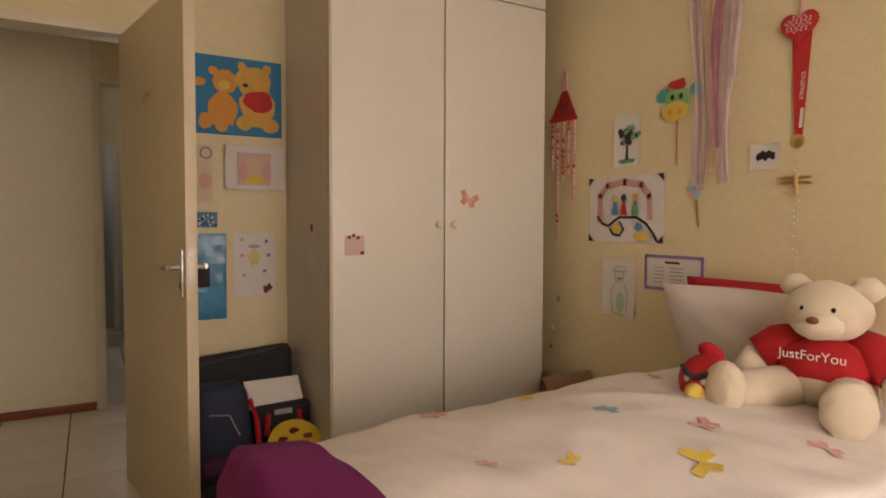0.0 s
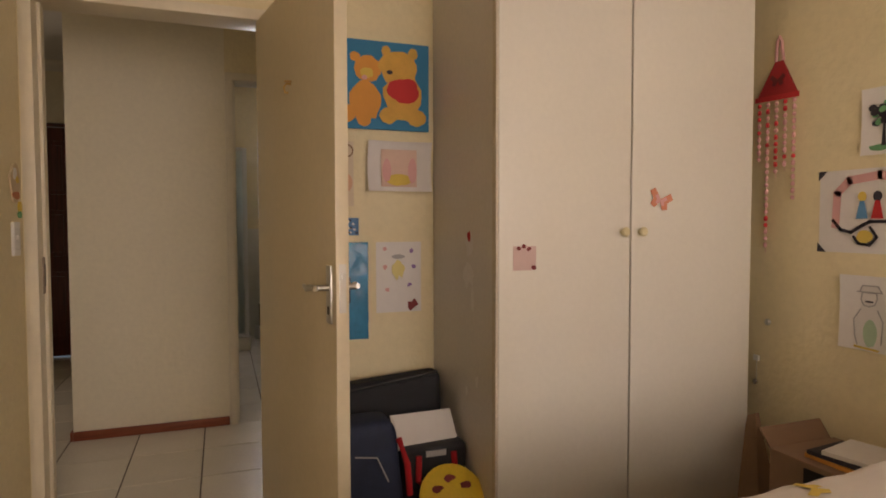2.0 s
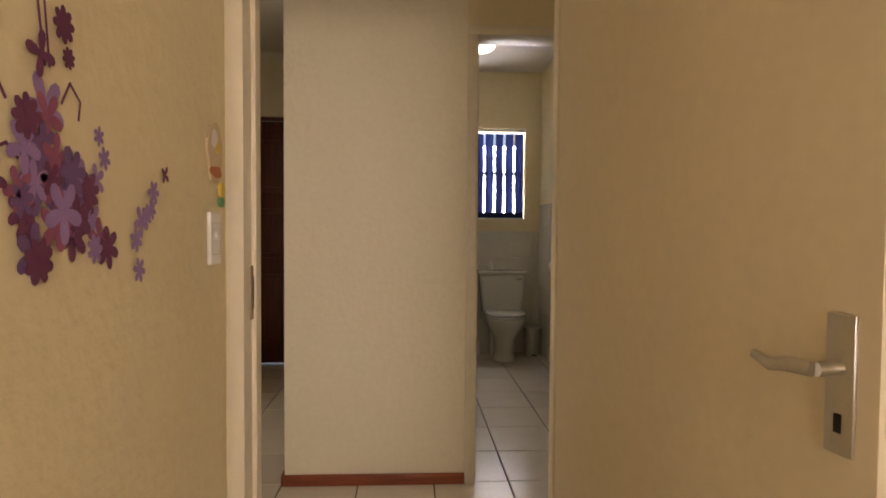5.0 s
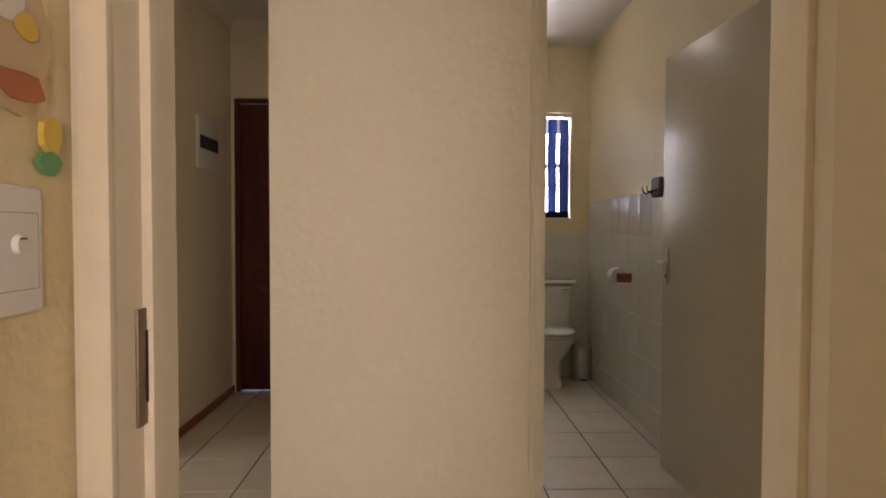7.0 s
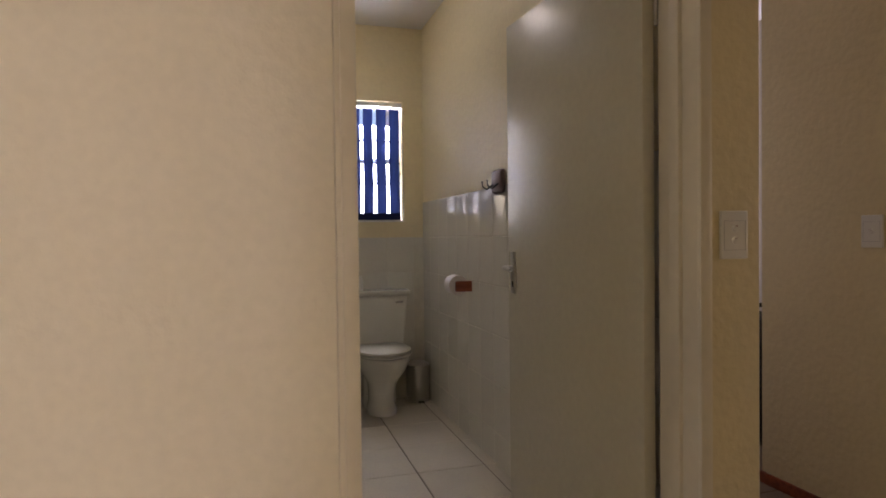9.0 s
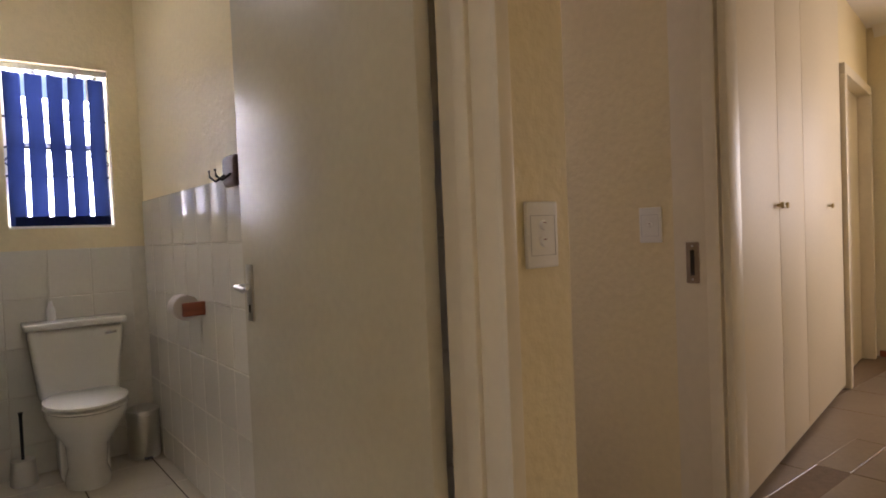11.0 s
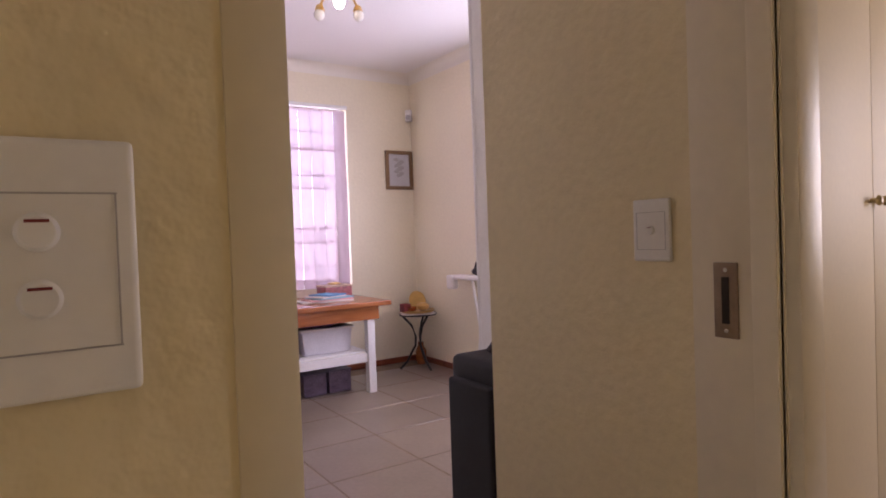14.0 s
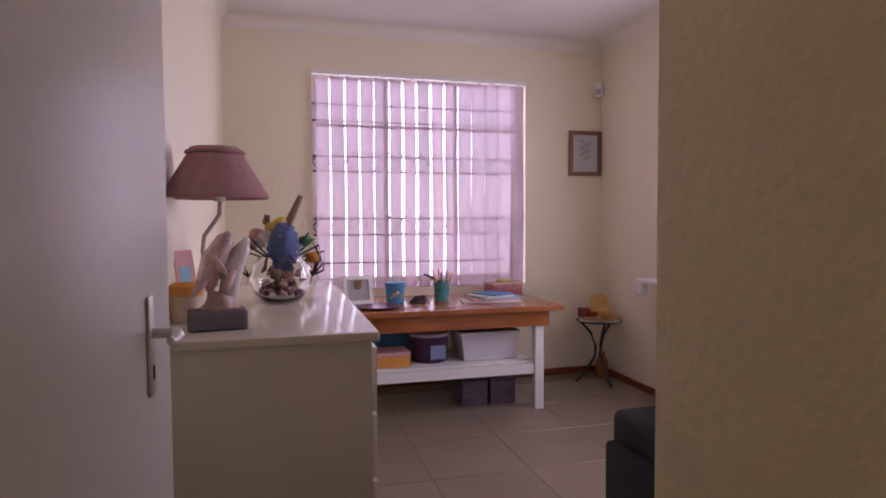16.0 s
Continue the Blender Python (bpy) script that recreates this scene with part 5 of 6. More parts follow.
t = thing("flower_clip", at(WX, 2.655, 1.265, ON_WEST), "tiny yellow and green flower stuck on the wall", "wall decal")
blob(t, "petal", 0, 0.012, 0.016, 0.018, YELP, 0.001, 10, 0.3, 1, h=0.006)
blob(t, "leaf", -0.004, -0.015, 0.018, 0.012, GRNP, 0.001, 10, 0.3, 2, h=0.006)


def switch(m, label, rockers, tall=0.118, wide=0.073):
    s = thing("light_switch", m, label, "light switch", "light switches")
    part("plate", box(bmesh.new(), -wide / 2, wide / 2, -tall / 2, tall / 2, 0.0, 0.010, 0.004, 3), WHITE, s, smooth=40)
    part("seam", boxes((-wide * 0.40, wide * 0.40, tall * 0.285, tall * 0.292, 0.0100, 0.0106), (-wide * 0.40, wide * 0.40, -tall * 0.315, -tall * 0.308, 0.0100, 0.0106), (wide * 0.385, wide * 0.395, -tall * 0.31, tall * 0.29, 0.0100, 0.0106), (-wide * 0.395, -wide * 0.385, -tall * 0.31, tall * 0.29, 0.0100, 0.0106)), GREYP, s)
    for z in rockers:
        r_ = part("rocker", lathe(bmesh.new(), [(0.0095, 0.0098), (0.0095, 0.0125), (0.0075, 0.0150)], 20, (0, z, 0)), WHITE, s, smooth=40)
        part("mark", box(bmesh.new(), -0.005, 0.005, z + 0.0045, z + 0.006, 0.0150, 0.0154), MAROON, r_)
    return s


switch(at(WX, 2.595, 1.165, ON_WEST), "white two-part light switch beside the bedroom door", (0.005,))
switch(at(1.175, 3.979, 1.156, ON_NORTH), "white light switch with two rockers", (0.018, -0.014), 0.127, 0.086)
switch(at(2.204, 4.402, 1.161, ON_EAST), "white light switch with one rocker by the study door", (0.0,), 0.124, 0.086)

# ---- passage ----
t = thing("fuse_board", at(-1.599, 5.955, 1.55, ON_WEST), "white fuse board with a dark window", "fuse board")
part("cover", box(bmesh.new(), -0.175, 0.175, 0.01, 0.325, 0, 0.02, 0.005), WHITE, t, smooth=30)
part("switch_window", box(bmesh.new(), -0.155, 0.155, 0.13, 0.21, 0.0205, 0.026), INK, t)

# ---- corridor cupboards ----
CUP = mat("cupboard_enamel", (0.76, 0.66, 0.47), 0.55, var=0.04, scale=2, fine=50, bump=0.05, depth=0.002)
cup = thing("corridor_cupboard", (2.330, 4.281, 0, 0, 0, 9.6), "tall cream built-in corridor cupboards", "cupboard")
part("carcass", boxes((0.012, 2.59, 0.021, 0.26, 0.06, 2.62), (0.012, 2.59, 0.04, 0.26, 0.0, 0.06)), CUP, cup)
xs = [0.0, 0.22, 0.42, 1.02, 1.526, 2.60]
for i, (a, b) in enumerate(zip(xs, xs[1:])):
    d = part("door", box(bmesh.new(), a + 0.003, b - 0.003, 0.0, 0.02, 0.03, 2.60, 0.003), CUP, cup, smooth=30)
    if i > 1:
        kx = (0, 0, 0.98, 1.065, 2.15)[i]
        part("knob", lathe(bmesh.new(), [(0.007, 0), (0.007, 0.014), (0.015, 0.019), (0.016, 0.027), (0.010, 0.032)], 16), mat("pale_wood_knob", (0.60, 0.48, 0.25), 0.35), d, smooth=40, at=at(kx, 0.0, 1.225, Euler((radians(90), 0, 0)).to_matrix().to_4x4()))
df = tagged(thing("door_frame_4", (4.905, 4.715, 0, 0, 0, 9.6), "cream door frame at the corridor's far end", "door frame"), kind="structure")
part("jamb", box(bmesh.new(), 0.0, 0.07, -0.03, 0.12, 0, 2.10, 0.006), FRAME, df)
part("jamb", box(bmesh.new(), 1.08, 1.15, -0.03, 0.12, 0, 2.10, 0.006), FRAME, df)
part("header", box(bmesh.new(), 0.0, 1.15, -0.03, 0.12, 2.101, 2.17, 0.006), FRAME, df)
part("leaf", box(bmesh.new(), 0.072, 1.078, 0.06, 0.10, 0.01, 2.10), FRAME, df)
structure("wall_corridor_north", box(bmesh.new(), 0, 1.22, 0, 0.12, 2.175, ROOF), CREAM, "cream plaster wall over the far door", "wall").matrix_basis = pose(4.905, 4.72, 0, 0, 0, 9.6)

# ---- bathroom ----
t = thing("toilet", (0.735, 6.94, 0), "white ceramic toilet with a close-coupled cistern", "toilet")
bm = bmesh.new()
rings = []
for z, cy, rx, ry in ((0.0, -0.28, 0.10, 0.15), (0.03, -0.28, 0.10, 0.15), (0.08, -0.27, 0.085, 0.13), (0.20, -0.29, 0.095, 0.14), (0.30, -0.33, 0.15, 0.20), (0.37, -0.35, 0.175, 0.235), (0.395, -0.35, 0.175, 0.235)):
    rings.append([bm.verts.new((rx * math.cos(a), cy + ry * math.sin(a), z)) for a in (2 * math.pi * k / 28 for k in range(28))])
for a, b in zip(rings, rings[1:]):
    for k in range(28):
        bm.faces.new((a[k], a[(k + 1) % 28], b[(k + 1) % 28], b[k]))
bm.faces.new(rings[-1])
bm.faces.new(list(reversed(rings[0])))
box(bm, -0.11, 0.11, -0.24, -0.01, 0.0, 0.36, 0.03, 3)
part("bowl", bm, CERAM, t, smooth=50)
for nm, z0, z1, k in (("seat", 0.397, 0.415, 1.03), ("lid", 0.417, 0.440, 1.02)):
    bm = lathe(bmesh.new(), [(0.17 * k, z0), (0.178 * k, z0 + 0.006), (0.178 * k, z1 - 0.006), (0.165 * k, z1)], 32, (0, -0.35, 0), 1, 1.33)
    part(nm, bm, CERAM, t, smooth=50)
bm = box(bmesh.new(), -0.215, 0.215, -0.185, -0.005, 0.40, 0.76, 0.03, 3)
for v in bm.verts:
    v.co.x *= 0.82 + 0.18 * (v.co.z - 0.40) / 0.36
cis = part("cistern", bm, CERAM, t, smooth=50)
part("cistern_lid", box(bmesh.new(), -0.228, 0.228, -0.197, 0.0, 0.762, 0.795, 0.012, 3), CERAM, t, smooth=50)
part("flush_lever", tube(bmesh.new(), [(0.17, -0.188, 0.72), (0.17, -0.205, 0.72), (0.12, -0.208, 0.716)], 0.007, 8), CHROME, cis, smooth=40)
t = thing("pedal_bin", (1.03, 6.84, 0), "small brushed steel pedal bin", "bin")
part("body", lathe(bmesh.new(), [(0.078, 0), (0.082, 0.01), (0.082, 0.24)], 28), STEEL, t, smooth=40)
part("lid", lathe(bmesh.new(), [(0.085, 0.242), (0.085, 0.262), (0.05, 0.28), (0.01, 0.284)], 28), STEEL, t, smooth=40)
part("pedal", box(bmesh.new(), -0.02, 0.02, -0.11, -0.07, 0.008, 0.016, 0.002), IRON, t)
t = thing("toilet_brush", (0.48, 6.84, 0), "white toilet brush in a white holder", "toilet brush")
part("holder", lathe(bmesh.new(), [(0.055, 0), (0.06, 0.01), (0.05, 0.12), (0.052, 0.125)], 24), WHITE, t, smooth=40)
part("handle", tube(bmesh.new(), [(0, 0, 0.12), (0, 0, 0.34), (0, 0, 0.36)], [0.007, 0.008, 0.012], 10), IRON, t, smooth=40)
t = thing("air_freshener", (0.635, 6.86, 0.796), "small white bottle on the cistern", "bottle")
part("bottle", lathe(bmesh.new(), [(0.018, 0), (0.02, 0.01), (0.02, 0.06), (0.010, 0.08), (0.010, 0.10)], 16), WHITE, t, smooth=40)
t = thing("toilet_roll", (1.119, 5.95, 0.885), "toilet roll on a brown wooden holder", "toilet roll")
bm = lathe(bmesh.new(), [(0.055, -0.05), (0.055, 0.05)], 28)
part("roll", bm, PAPER, t, smooth=40, at=at(-0.075, 0.02, 0.0, Euler((radians(90), 0, 0)).to_matrix().to_4x4()))
part("holder", box(bmesh.new(), -0.10, 0.0, -0.065, -0.04, -0.035, 0.025, 0.008), SKIRT, t)
part("holder", box(bmesh.new(), -0.10, 0.0, 0.075, 0.095, -0.035, 0.025, 0.008), SKIRT, t)
t = thing("hook_rack", (1.119, 5.45, 1.425), "wooden towel hook with two metal hooks", "hook")
part("plaque", box(bmesh.new(), -0.03, 0.0, -0.07, 0.07, -0.055, 0.06, 0.02, 3), mat("grey_brown_wood", (0.16, 0.10, 0.09), 0.5, var=0.2, scale=15), t, smooth=40)
for y in (-0.035, 0.035):
    part("hook", tube(bmesh.new(), [(-0.03, y, -0.01), (-0.065, y, -0.035), (-0.085, y, -0.02), (-0.088, y, 0.005)], 0.005, 8), IRON, t, smooth=40)
# shower
t = thing("shower_enclosure", (0, 0, 0), "corner shower with white frame, frosted panels and tiled step", "shower")
part("step", boxes((-0.575, 0.36, 6.19, 6.29, 0.0, 0.13), (0.26, 0.36, 6.29, 6.95, 0.0, 0.13), bevel=0.004), WTILE, t)
part("tray", box(bmesh.new(), -0.575, 0.26, 6.29, 6.95, 0.0, 0.05), WTILE, t)
for x, y in ((0.325, 6.205), (-0.56, 6.205), (0.325, 6.915)):
    part("post", box(bmesh.new(), x - 0.02, x + 0.02, y - 0.0, y + 0.035, 0.131, 1.93, 0.004), WHITE, t, smooth=30)
for z in (0.131, 1.90):
    part("rail", box(bmesh.new(), -0.54, 0.305, 6.207, 6.238, z, z + 0.035, 0.003), WHITE, t)
    part("rail", box(bmesh.new(), 0.307, 0.343, 6.241, 6.914, z, z + 0.035, 0.003), WHITE, t)
part("panel", box(bmesh.new(), -0.54, 0.305, 6.220, 6.226, 0.166, 1.90), FROST, t)
part("panel", box(bmesh.new(), 0.322, 0.328, 6.241, 6.914, 0.166, 1.90), FROST, t)
t = thing("ceiling_light", (0.43, 6.05, ROOF), "round white glass ceiling light, lit", "ceiling light")
part("base", lathe(bmesh.new(), [(0.09, -0.015), (0.09, -0.001)], 28), WHITE, t, smooth=40)
part("dome", lathe(bmesh.new(), [(0.02, -0.085), (0.07, -0.072), (0.11, -0.045), (0.12, -0.016)], 32), glow("lit_opal_glass", (1, 0.95, 0.86), 6.0), t, smooth=40)

# ---- study: furniture ----
t = thing("dresser", (0, 0, 0), "long glossy off-white dresser against the wall", "dresser")
part("carcass", box(bmesh.new(), 1.285, 1.865, 5.82, 7.48, 0.05, 0.885, 0.003), DRESS, t, smooth=30)
part("plinth", box(bmesh.new(), 1.30, 1.84, 5.84, 7.46, 0.0, 0.049), DRESS, t)
part("worktop", box(bmesh.new(), 1.27, 1.885, 5.80, 7.50, 0.886, 0.914, 0.006, 3), DRESS, t, smooth=40)
for i in range(3):
    for j in range(4):
        d = part("drawer", box(bmesh.new(), 1.866, 1.882, 5.84 + i * 0.55, 6.37 + i * 0.55, 0.07 + j * 0.2, 0.26 + j * 0.2, 0.004), DRESS, t, smooth=30)
        part("knob", ball(bmesh.new(), (1.892, 6.105 + i * 0.55, 0.165 + j * 0.2), (0.014, 0.014, 0.014), 2), BRASS, d, smooth=True)

t = thing("pine_table", (0, 0, 0), "work table with a pine top, white legs and a slatted shelf", "table")
part("tabletop", box(bmesh.new(), 2.00, 3.39, 7.66, 8.46, 0.655, 0.69, 0.006, 3), PINE, t, smooth=40)
part("apron", box(bmesh.new(), 2.06, 3.30, 7.70, 7.725, 0.555, 0.654, 0.003), PINE, t)
part("apron", box(bmesh.new(), 3.275, 3.30, 7.726, 8.42, 0.555, 0.654, 0.003), PINE, t)
part("apron", box(bmesh.new(), 2.06, 3.274, 8.395, 8.42, 0.555, 0.654, 0.003), PINE, t)
for x in (2.07, 3.215):
    for y in (7.727, 8.325):
        part("leg", box(bmesh.new(), x, x + 0.06, y, y + 0.06, 0, 0.654, 0.004), WPAINT, t, smooth=30)
for y in (7.742, 8.342):
    part("rail", box(bmesh.new(), 2.131, 3.214, y, y + 0.03, 0.235, 0.30, 0.003), WPAINT, t)
for i in range(9):
    part("slat", box(bmesh.new(), 2.12, 3.23, 7.775 + i * 0.062, 7.815 + i * 0.062, 0.301, 0.315, 0.002), WPAINT, t)

t = thing("table_lamp", (1.40, 6.33, 0.914), "table lamp with a dusky pink shade and curved stem", "lamp")
part("base", lathe(bmesh.new(), [(0.07, 0), (0.07, 0.012), (0.03, 0.03), (0.012, 0.04)], 24), CHROME, t, smooth=40)
part("stem", tube(bmesh.new(), [(-0.01, 0, 0.03), (-0.040, 0, 0.12), (-0.048, 0, 0.22), (-0.042, 0, 0.27), (-0.010, 0, 0.315), (0.010, 0, 0.345), (0.012, 0, 0.41)], 0.007, 8), mat("beige_stem", (0.42, 0.36, 0.30), 0.4), t, smooth=40)
SHADE = cloth_through("dusky_pink_shade", (0.44, 0.25, 0.26), 0.15)
bm = bmesh.new()
rings = []
for r_, z in ((0.175, 0.40), (0.178, 0.408), (0.092, 0.552), (0.095, 0.560), (0.080, 0.576), (0.075, 0.576), (0.085, 0.549), (0.170, 0.408)):
    rings.append([bm.verts.new((r_ * math.cos(a), r_ * math.sin(a), z)) for a in (2 * math.pi * k / 36 for k in range(36))])
for a, b in zip(rings, rings[1:] + rings[:1]):
    for k in range(36):
        bm.faces.new((a[k], a[(k + 1) % 36], b[(k + 1) % 36], b[k]))
part("shade", bm, SHADE, t, smooth=40)
part("trim", lathe(bmesh.new(), [(0.094, 0.550), (0.100, 0.556), (0.097, 0.564)], 36), mat("pink_braid", (0.34, 0.17, 0.18), 0.9), t, smooth=40)
part("bulb_holder", lathe(bmesh.new(), [(0.02, 0.39), (0.016, 0.46)], 14, (0.012, 0, 0)), WHITE, t, smooth=40)

t = thing("dolphin_ornament", pose(1.43, 5.99, 0.914, 0, 0, 8) @ Matrix.Scale(0.86, 4), "pink and white leaping figure ornament on a grey block", "ornament")
part("block", box(bmesh.new(), -0.10, 0.095, -0.06, 0.06, 0.0, 0.068, 0.012, 3), mat("grey_foam", (0.20, 0.17, 0.20), 0.9), t, smooth=40)
PEARL = mat("pink_pearl_glaze", (0.62, 0.42, 0.40), 0.15, var=0.35, scale=14, fine=60, bump=0.05)
bm = tube(bmesh.new(), [(0.03, 0, 0.068), (-0.02, 0, 0.10), (-0.035, 0, 0.16), (-0.01, 0, 0.24), (0.03, 0, 0.31), (0.045, 0, 0.335)], [0.05, 0.04, 0.036, 0.042, 0.030, 0.008], 16)
part("figure", bm, PEARL, t, smooth=True)
part("figure", tube(bmesh.new(), [(0.02, 0.02, 0.068), (0.04, 0.02, 0.14), (0.05, 0.02, 0.21), (0.085, 0.02, 0.27), (0.105, 0.02, 0.315)], [0.03, 0.034, 0.040, 0.030, 0.007], 16), mat("white_pearl_glaze", (0.70, 0.64, 0.62), 0.15, var=0.2, scale=14), t, smooth=True)
for p, q in (((-0.035, -0.03, 0.18), (-0.085, -0.05, 0.12)), ((-0.02, -0.035, 0.25), (0.03, -0.06, 0.19)), ((0.05, -0.02, 0.20), (0.02, -0.06, 0.13))):
    part("fin", tube(bmesh.new(), [p, tuple((a + b) / 2 for a, b in zip(p, q)), q], [0.016, 0.015, 0.003], 10), PEARL, t, smooth=True)
part("foot", lathe(bmesh.new(), [(0.06, 0.068), (0.065, 0.075), (0.045, 0.09)], 20, (0.01, 0, 0), 1.1, 0.8), PEARL, t, smooth=40)
t = thing("candle_jar", (1.32, 6.16, 0.914), "squat jar candle with an orange top", "candle")
part("jar", lathe(bmesh.new(), [(0.05, 0), (0.052, 0.01), (0.052, 0.085)], 24), mat("cream_wax", (0.62, 0.50, 0.36), 0.4), t, smooth=40)
part("top", lathe(bmesh.new(), [(0.053, 0.086), (0.053, 0.115), (0.04, 0.125)], 24), ORANGE, t, smooth=40)
t = thing("picture_card", (1.30, 6.42, 0.914, 0, 0, 60), "small pink and blue standing card", "card")
part("card", box(bmesh.new(), -0.05, 0.05, -0.006, 0.0, 0, 0.22, 0.002), PINKP, t, at=pose(0, 0, 0, -10, 0, 0))
part("blue_patch", box(bmesh.new(), -0.035, 0.02, -0.008, -0.0065, 0.09, 0.16), TEAL, t, at=pose(0, 0, 0, -10, 0, 0))

t = thing("flower_bowl", pose(1.615, 6.60, 0.914) @ Matrix.Scale(1.10, 4), "round glass bowl of potpourri with fabric flowers", "vase")
prof = [(0.045, 0), (0.07, 0.006), (0.105, 0.045), (0.115, 0.09), (0.10, 0.135), (0.075, 0.165), (0.072, 0.165), (0.096, 0.133), (0.110, 0.09), (0.10, 0.048), (0.066, 0.012), (0.03, 0.010)]
part("bowl", lathe(bmesh.new(), prof, 32), GLASS, t, smooth=60)
rng = random.Random(9)
DRIED = flat_mat("dried_petal", (0.50, 0.30, 0.18))
for i in range(80):
    a, r_, z = rng.uniform(0, 6.28), rng.uniform(0.0, 0.080), rng.uniform(0.025, 0.115)
    part("petal", ball(bmesh.new(), (r_ * math.cos(a), r_ * math.sin(a), z), (0.018, 0.014, 0.008), 1, 0.3, turn=Euler((rng.uniform(0, 3), rng.uniform(0, 3), 0)).to_matrix()), (CARD, PINKP, DRIED, PLUM)[i % 4], t)
blue = part("blue_flower", ball(bmesh.new(), (0.01, -0.03, 0.20), (0.055, 0.055, 0.085), 3, 0.2), flat_mat("blue_petals", (0.11, 0.16, 0.34)), t)
for i in range(90):
    d = Vector((rng.gauss(0, 1), rng.gauss(0, 1), rng.gauss(0, 1))).normalized()
    c = Vector((0.01, -0.03, 0.20)) + Vector((d.x * 0.055, d.y * 0.055, d.z * 0.085))
    part("floret", ball(bmesh.new(), tuple(c), (0.008, 0.008, 0.008), 1, 0.9), blue.data.materials[0] if i % 6 else LILAC, blue)
for i, (x, z, m_) in enumerate(((-0.05, 0.24, PAPER), (-0.03, 0.27, YELP), (0.0, 0.285, YELP), (-0.085, 0.25, PINKP), (0.115, 0.16, ORANGE), (0.09, 0.22, GRNP), (-0.07, 0.22, PAPER), (-0.10, 0.21, PINKP))):
    part("blossom", ball(bmesh.new(), (x, -0.03 + 0.01 * i % 3, z), (0.026, 0.022, 0.022), 2, 0.5), m_, t, smooth=True)
for p in (((0.0, 0, 0.22), (0.04, 0, 0.31), (0.075, 0, 0.385)), ((-0.03, 0, 0.24), (-0.05, 0, 0.29), (-0.045, 0, 0.315))):
    part("dried_pod", tube(bmesh.new(), list(p), [0.010, 0.014, 0.010], 8), CARD, t, smooth=True)
for i in range(7):
    s = -1 if i % 2 else 1
    part("twig", tube(bmesh.new(), [(s * 0.03, 0, 0.15), (s * (0.10 + 0.01 * i), 0.01 * i, 0.25 - 0.012 * i), (s * (0.135 + 0.003 * i), 0, 0.17 - 0.01 * i), (s * 0.11, 0, 0.09)], 0.004, 6), IRON, t, smooth=40)

# on the table
def tub(m, r_, h, body, lid, label, cat="tub"):
    t = thing("tub", m, label, cat)
    part("body", lathe(bmesh.new(), [(r_ * 0.9, 0), (r_, h * 0.8)], 24), body, t, smooth=40)
    if lid:
        part("lid", lathe(bmesh.new(), [(r_ * 1.06, h * 0.8 + 0.001), (r_ * 1.06, h), (r_ * 0.9, h + 0.004)], 24), lid, t, smooth=40)
    for i in range(5):
        a = -2.2 + i * 0.35
        part("print", ball(bmesh.new(), (r_ * 0.95 * math.cos(a), r_ * 0.95 * math.sin(a), h * (0.3 + 0.12 * (i % 3))), (0.014, 0.006, 0.014), 1), (GRNP, ORANGE, YELP)[i % 3], t)
    return t


TZ = 0.6905
SKYB = mat("bright_blue_plastic", (0.05, 0.22, 0.42), 0.35)
tub((2.36, 8.10, TZ), 0.066, 0.135, SKYB, SKYB, "blue plastic tub with a printed label on the table")
t = thing("pencil_cup", (2.69, 8.12, TZ), "printed cup full of pens and brushes", "pen holder")
part("cup", lathe(bmesh.new(), [(0.05, 0), (0.055, 0.13), (0.05, 0.13), (0.045, 0.01)], 24), mat("teal_print_cup", (0.06, 0.25, 0.25), 0.4, var=0.5, scale=30), t, smooth=40)
rng = random.Random(3)
for i in range(12):
    a, k = rng.uniform(0, 6.28), rng.uniform(0.2, 0.6)
    part("pencil", tube(bmesh.new(), [(0.02 * math.cos(a), 0.02 * math.sin(a), 0.012), (0.02 * math.cos(a) + 0.1 * k * math.cos(a), 0.04 * math.sin(a), 0.17 + rng.uniform(0, 0.05))], 0.0045, 6), (ORANGE, YELP, RED, PINE, INK, PAPER)[i % 6], t)
part("marker", tube(bmesh.new(), [(0.0, -0.01, 0.12), (-0.10, -0.02, 0.175), (-0.13, -0.02, 0.185)], [0.006, 0.008, 0.007], 8), INK, t)
t = thing("photo_frame", (2.115, 8.08, TZ, 0, 0, 12), "white photo frame standing on the table", "photo frame")
fr = Matrix.Rotation(radians(-14), 4, "X")
part("frame", boxes((-0.10, 0.10, -0.01, 0.01, 0, 0.025), (-0.10, 0.10, -0.01, 0.01, 0.165, 0.19), (-0.10, -0.075, -0.01, 0.01, 0.025, 0.165), (0.075, 0.10, -0.01, 0.01, 0.025, 0.165)), WHITE, t, at=fr)
part("photo", box(bmesh.new(), -0.075, 0.075, 0.0, 0.006, 0.025, 0.165), GREYP, t, at=fr)
part("strut", box(bmesh.new(), -0.02, 0.02, 0.05, 0.055, 0.0, 0.15), CARD, t, at=pose(0, 0, 0, 16, 0, 0))
t = thing("plate", (2.20, 7.86, TZ), "dark plate with a pink rim on the table", "plate")
part("disc", lathe(bmesh.new(), [(0.07, 0), (0.13, 0.012), (0.13, 0.016), (0.06, 0.006)], 32), mat("plum_glaze", (0.14, 0.04, 0.09), 0.15), t, smooth=40)
t = thing("cable_coil", (2.50, 8.05, TZ), "small coil of black cable on the table", "cable")
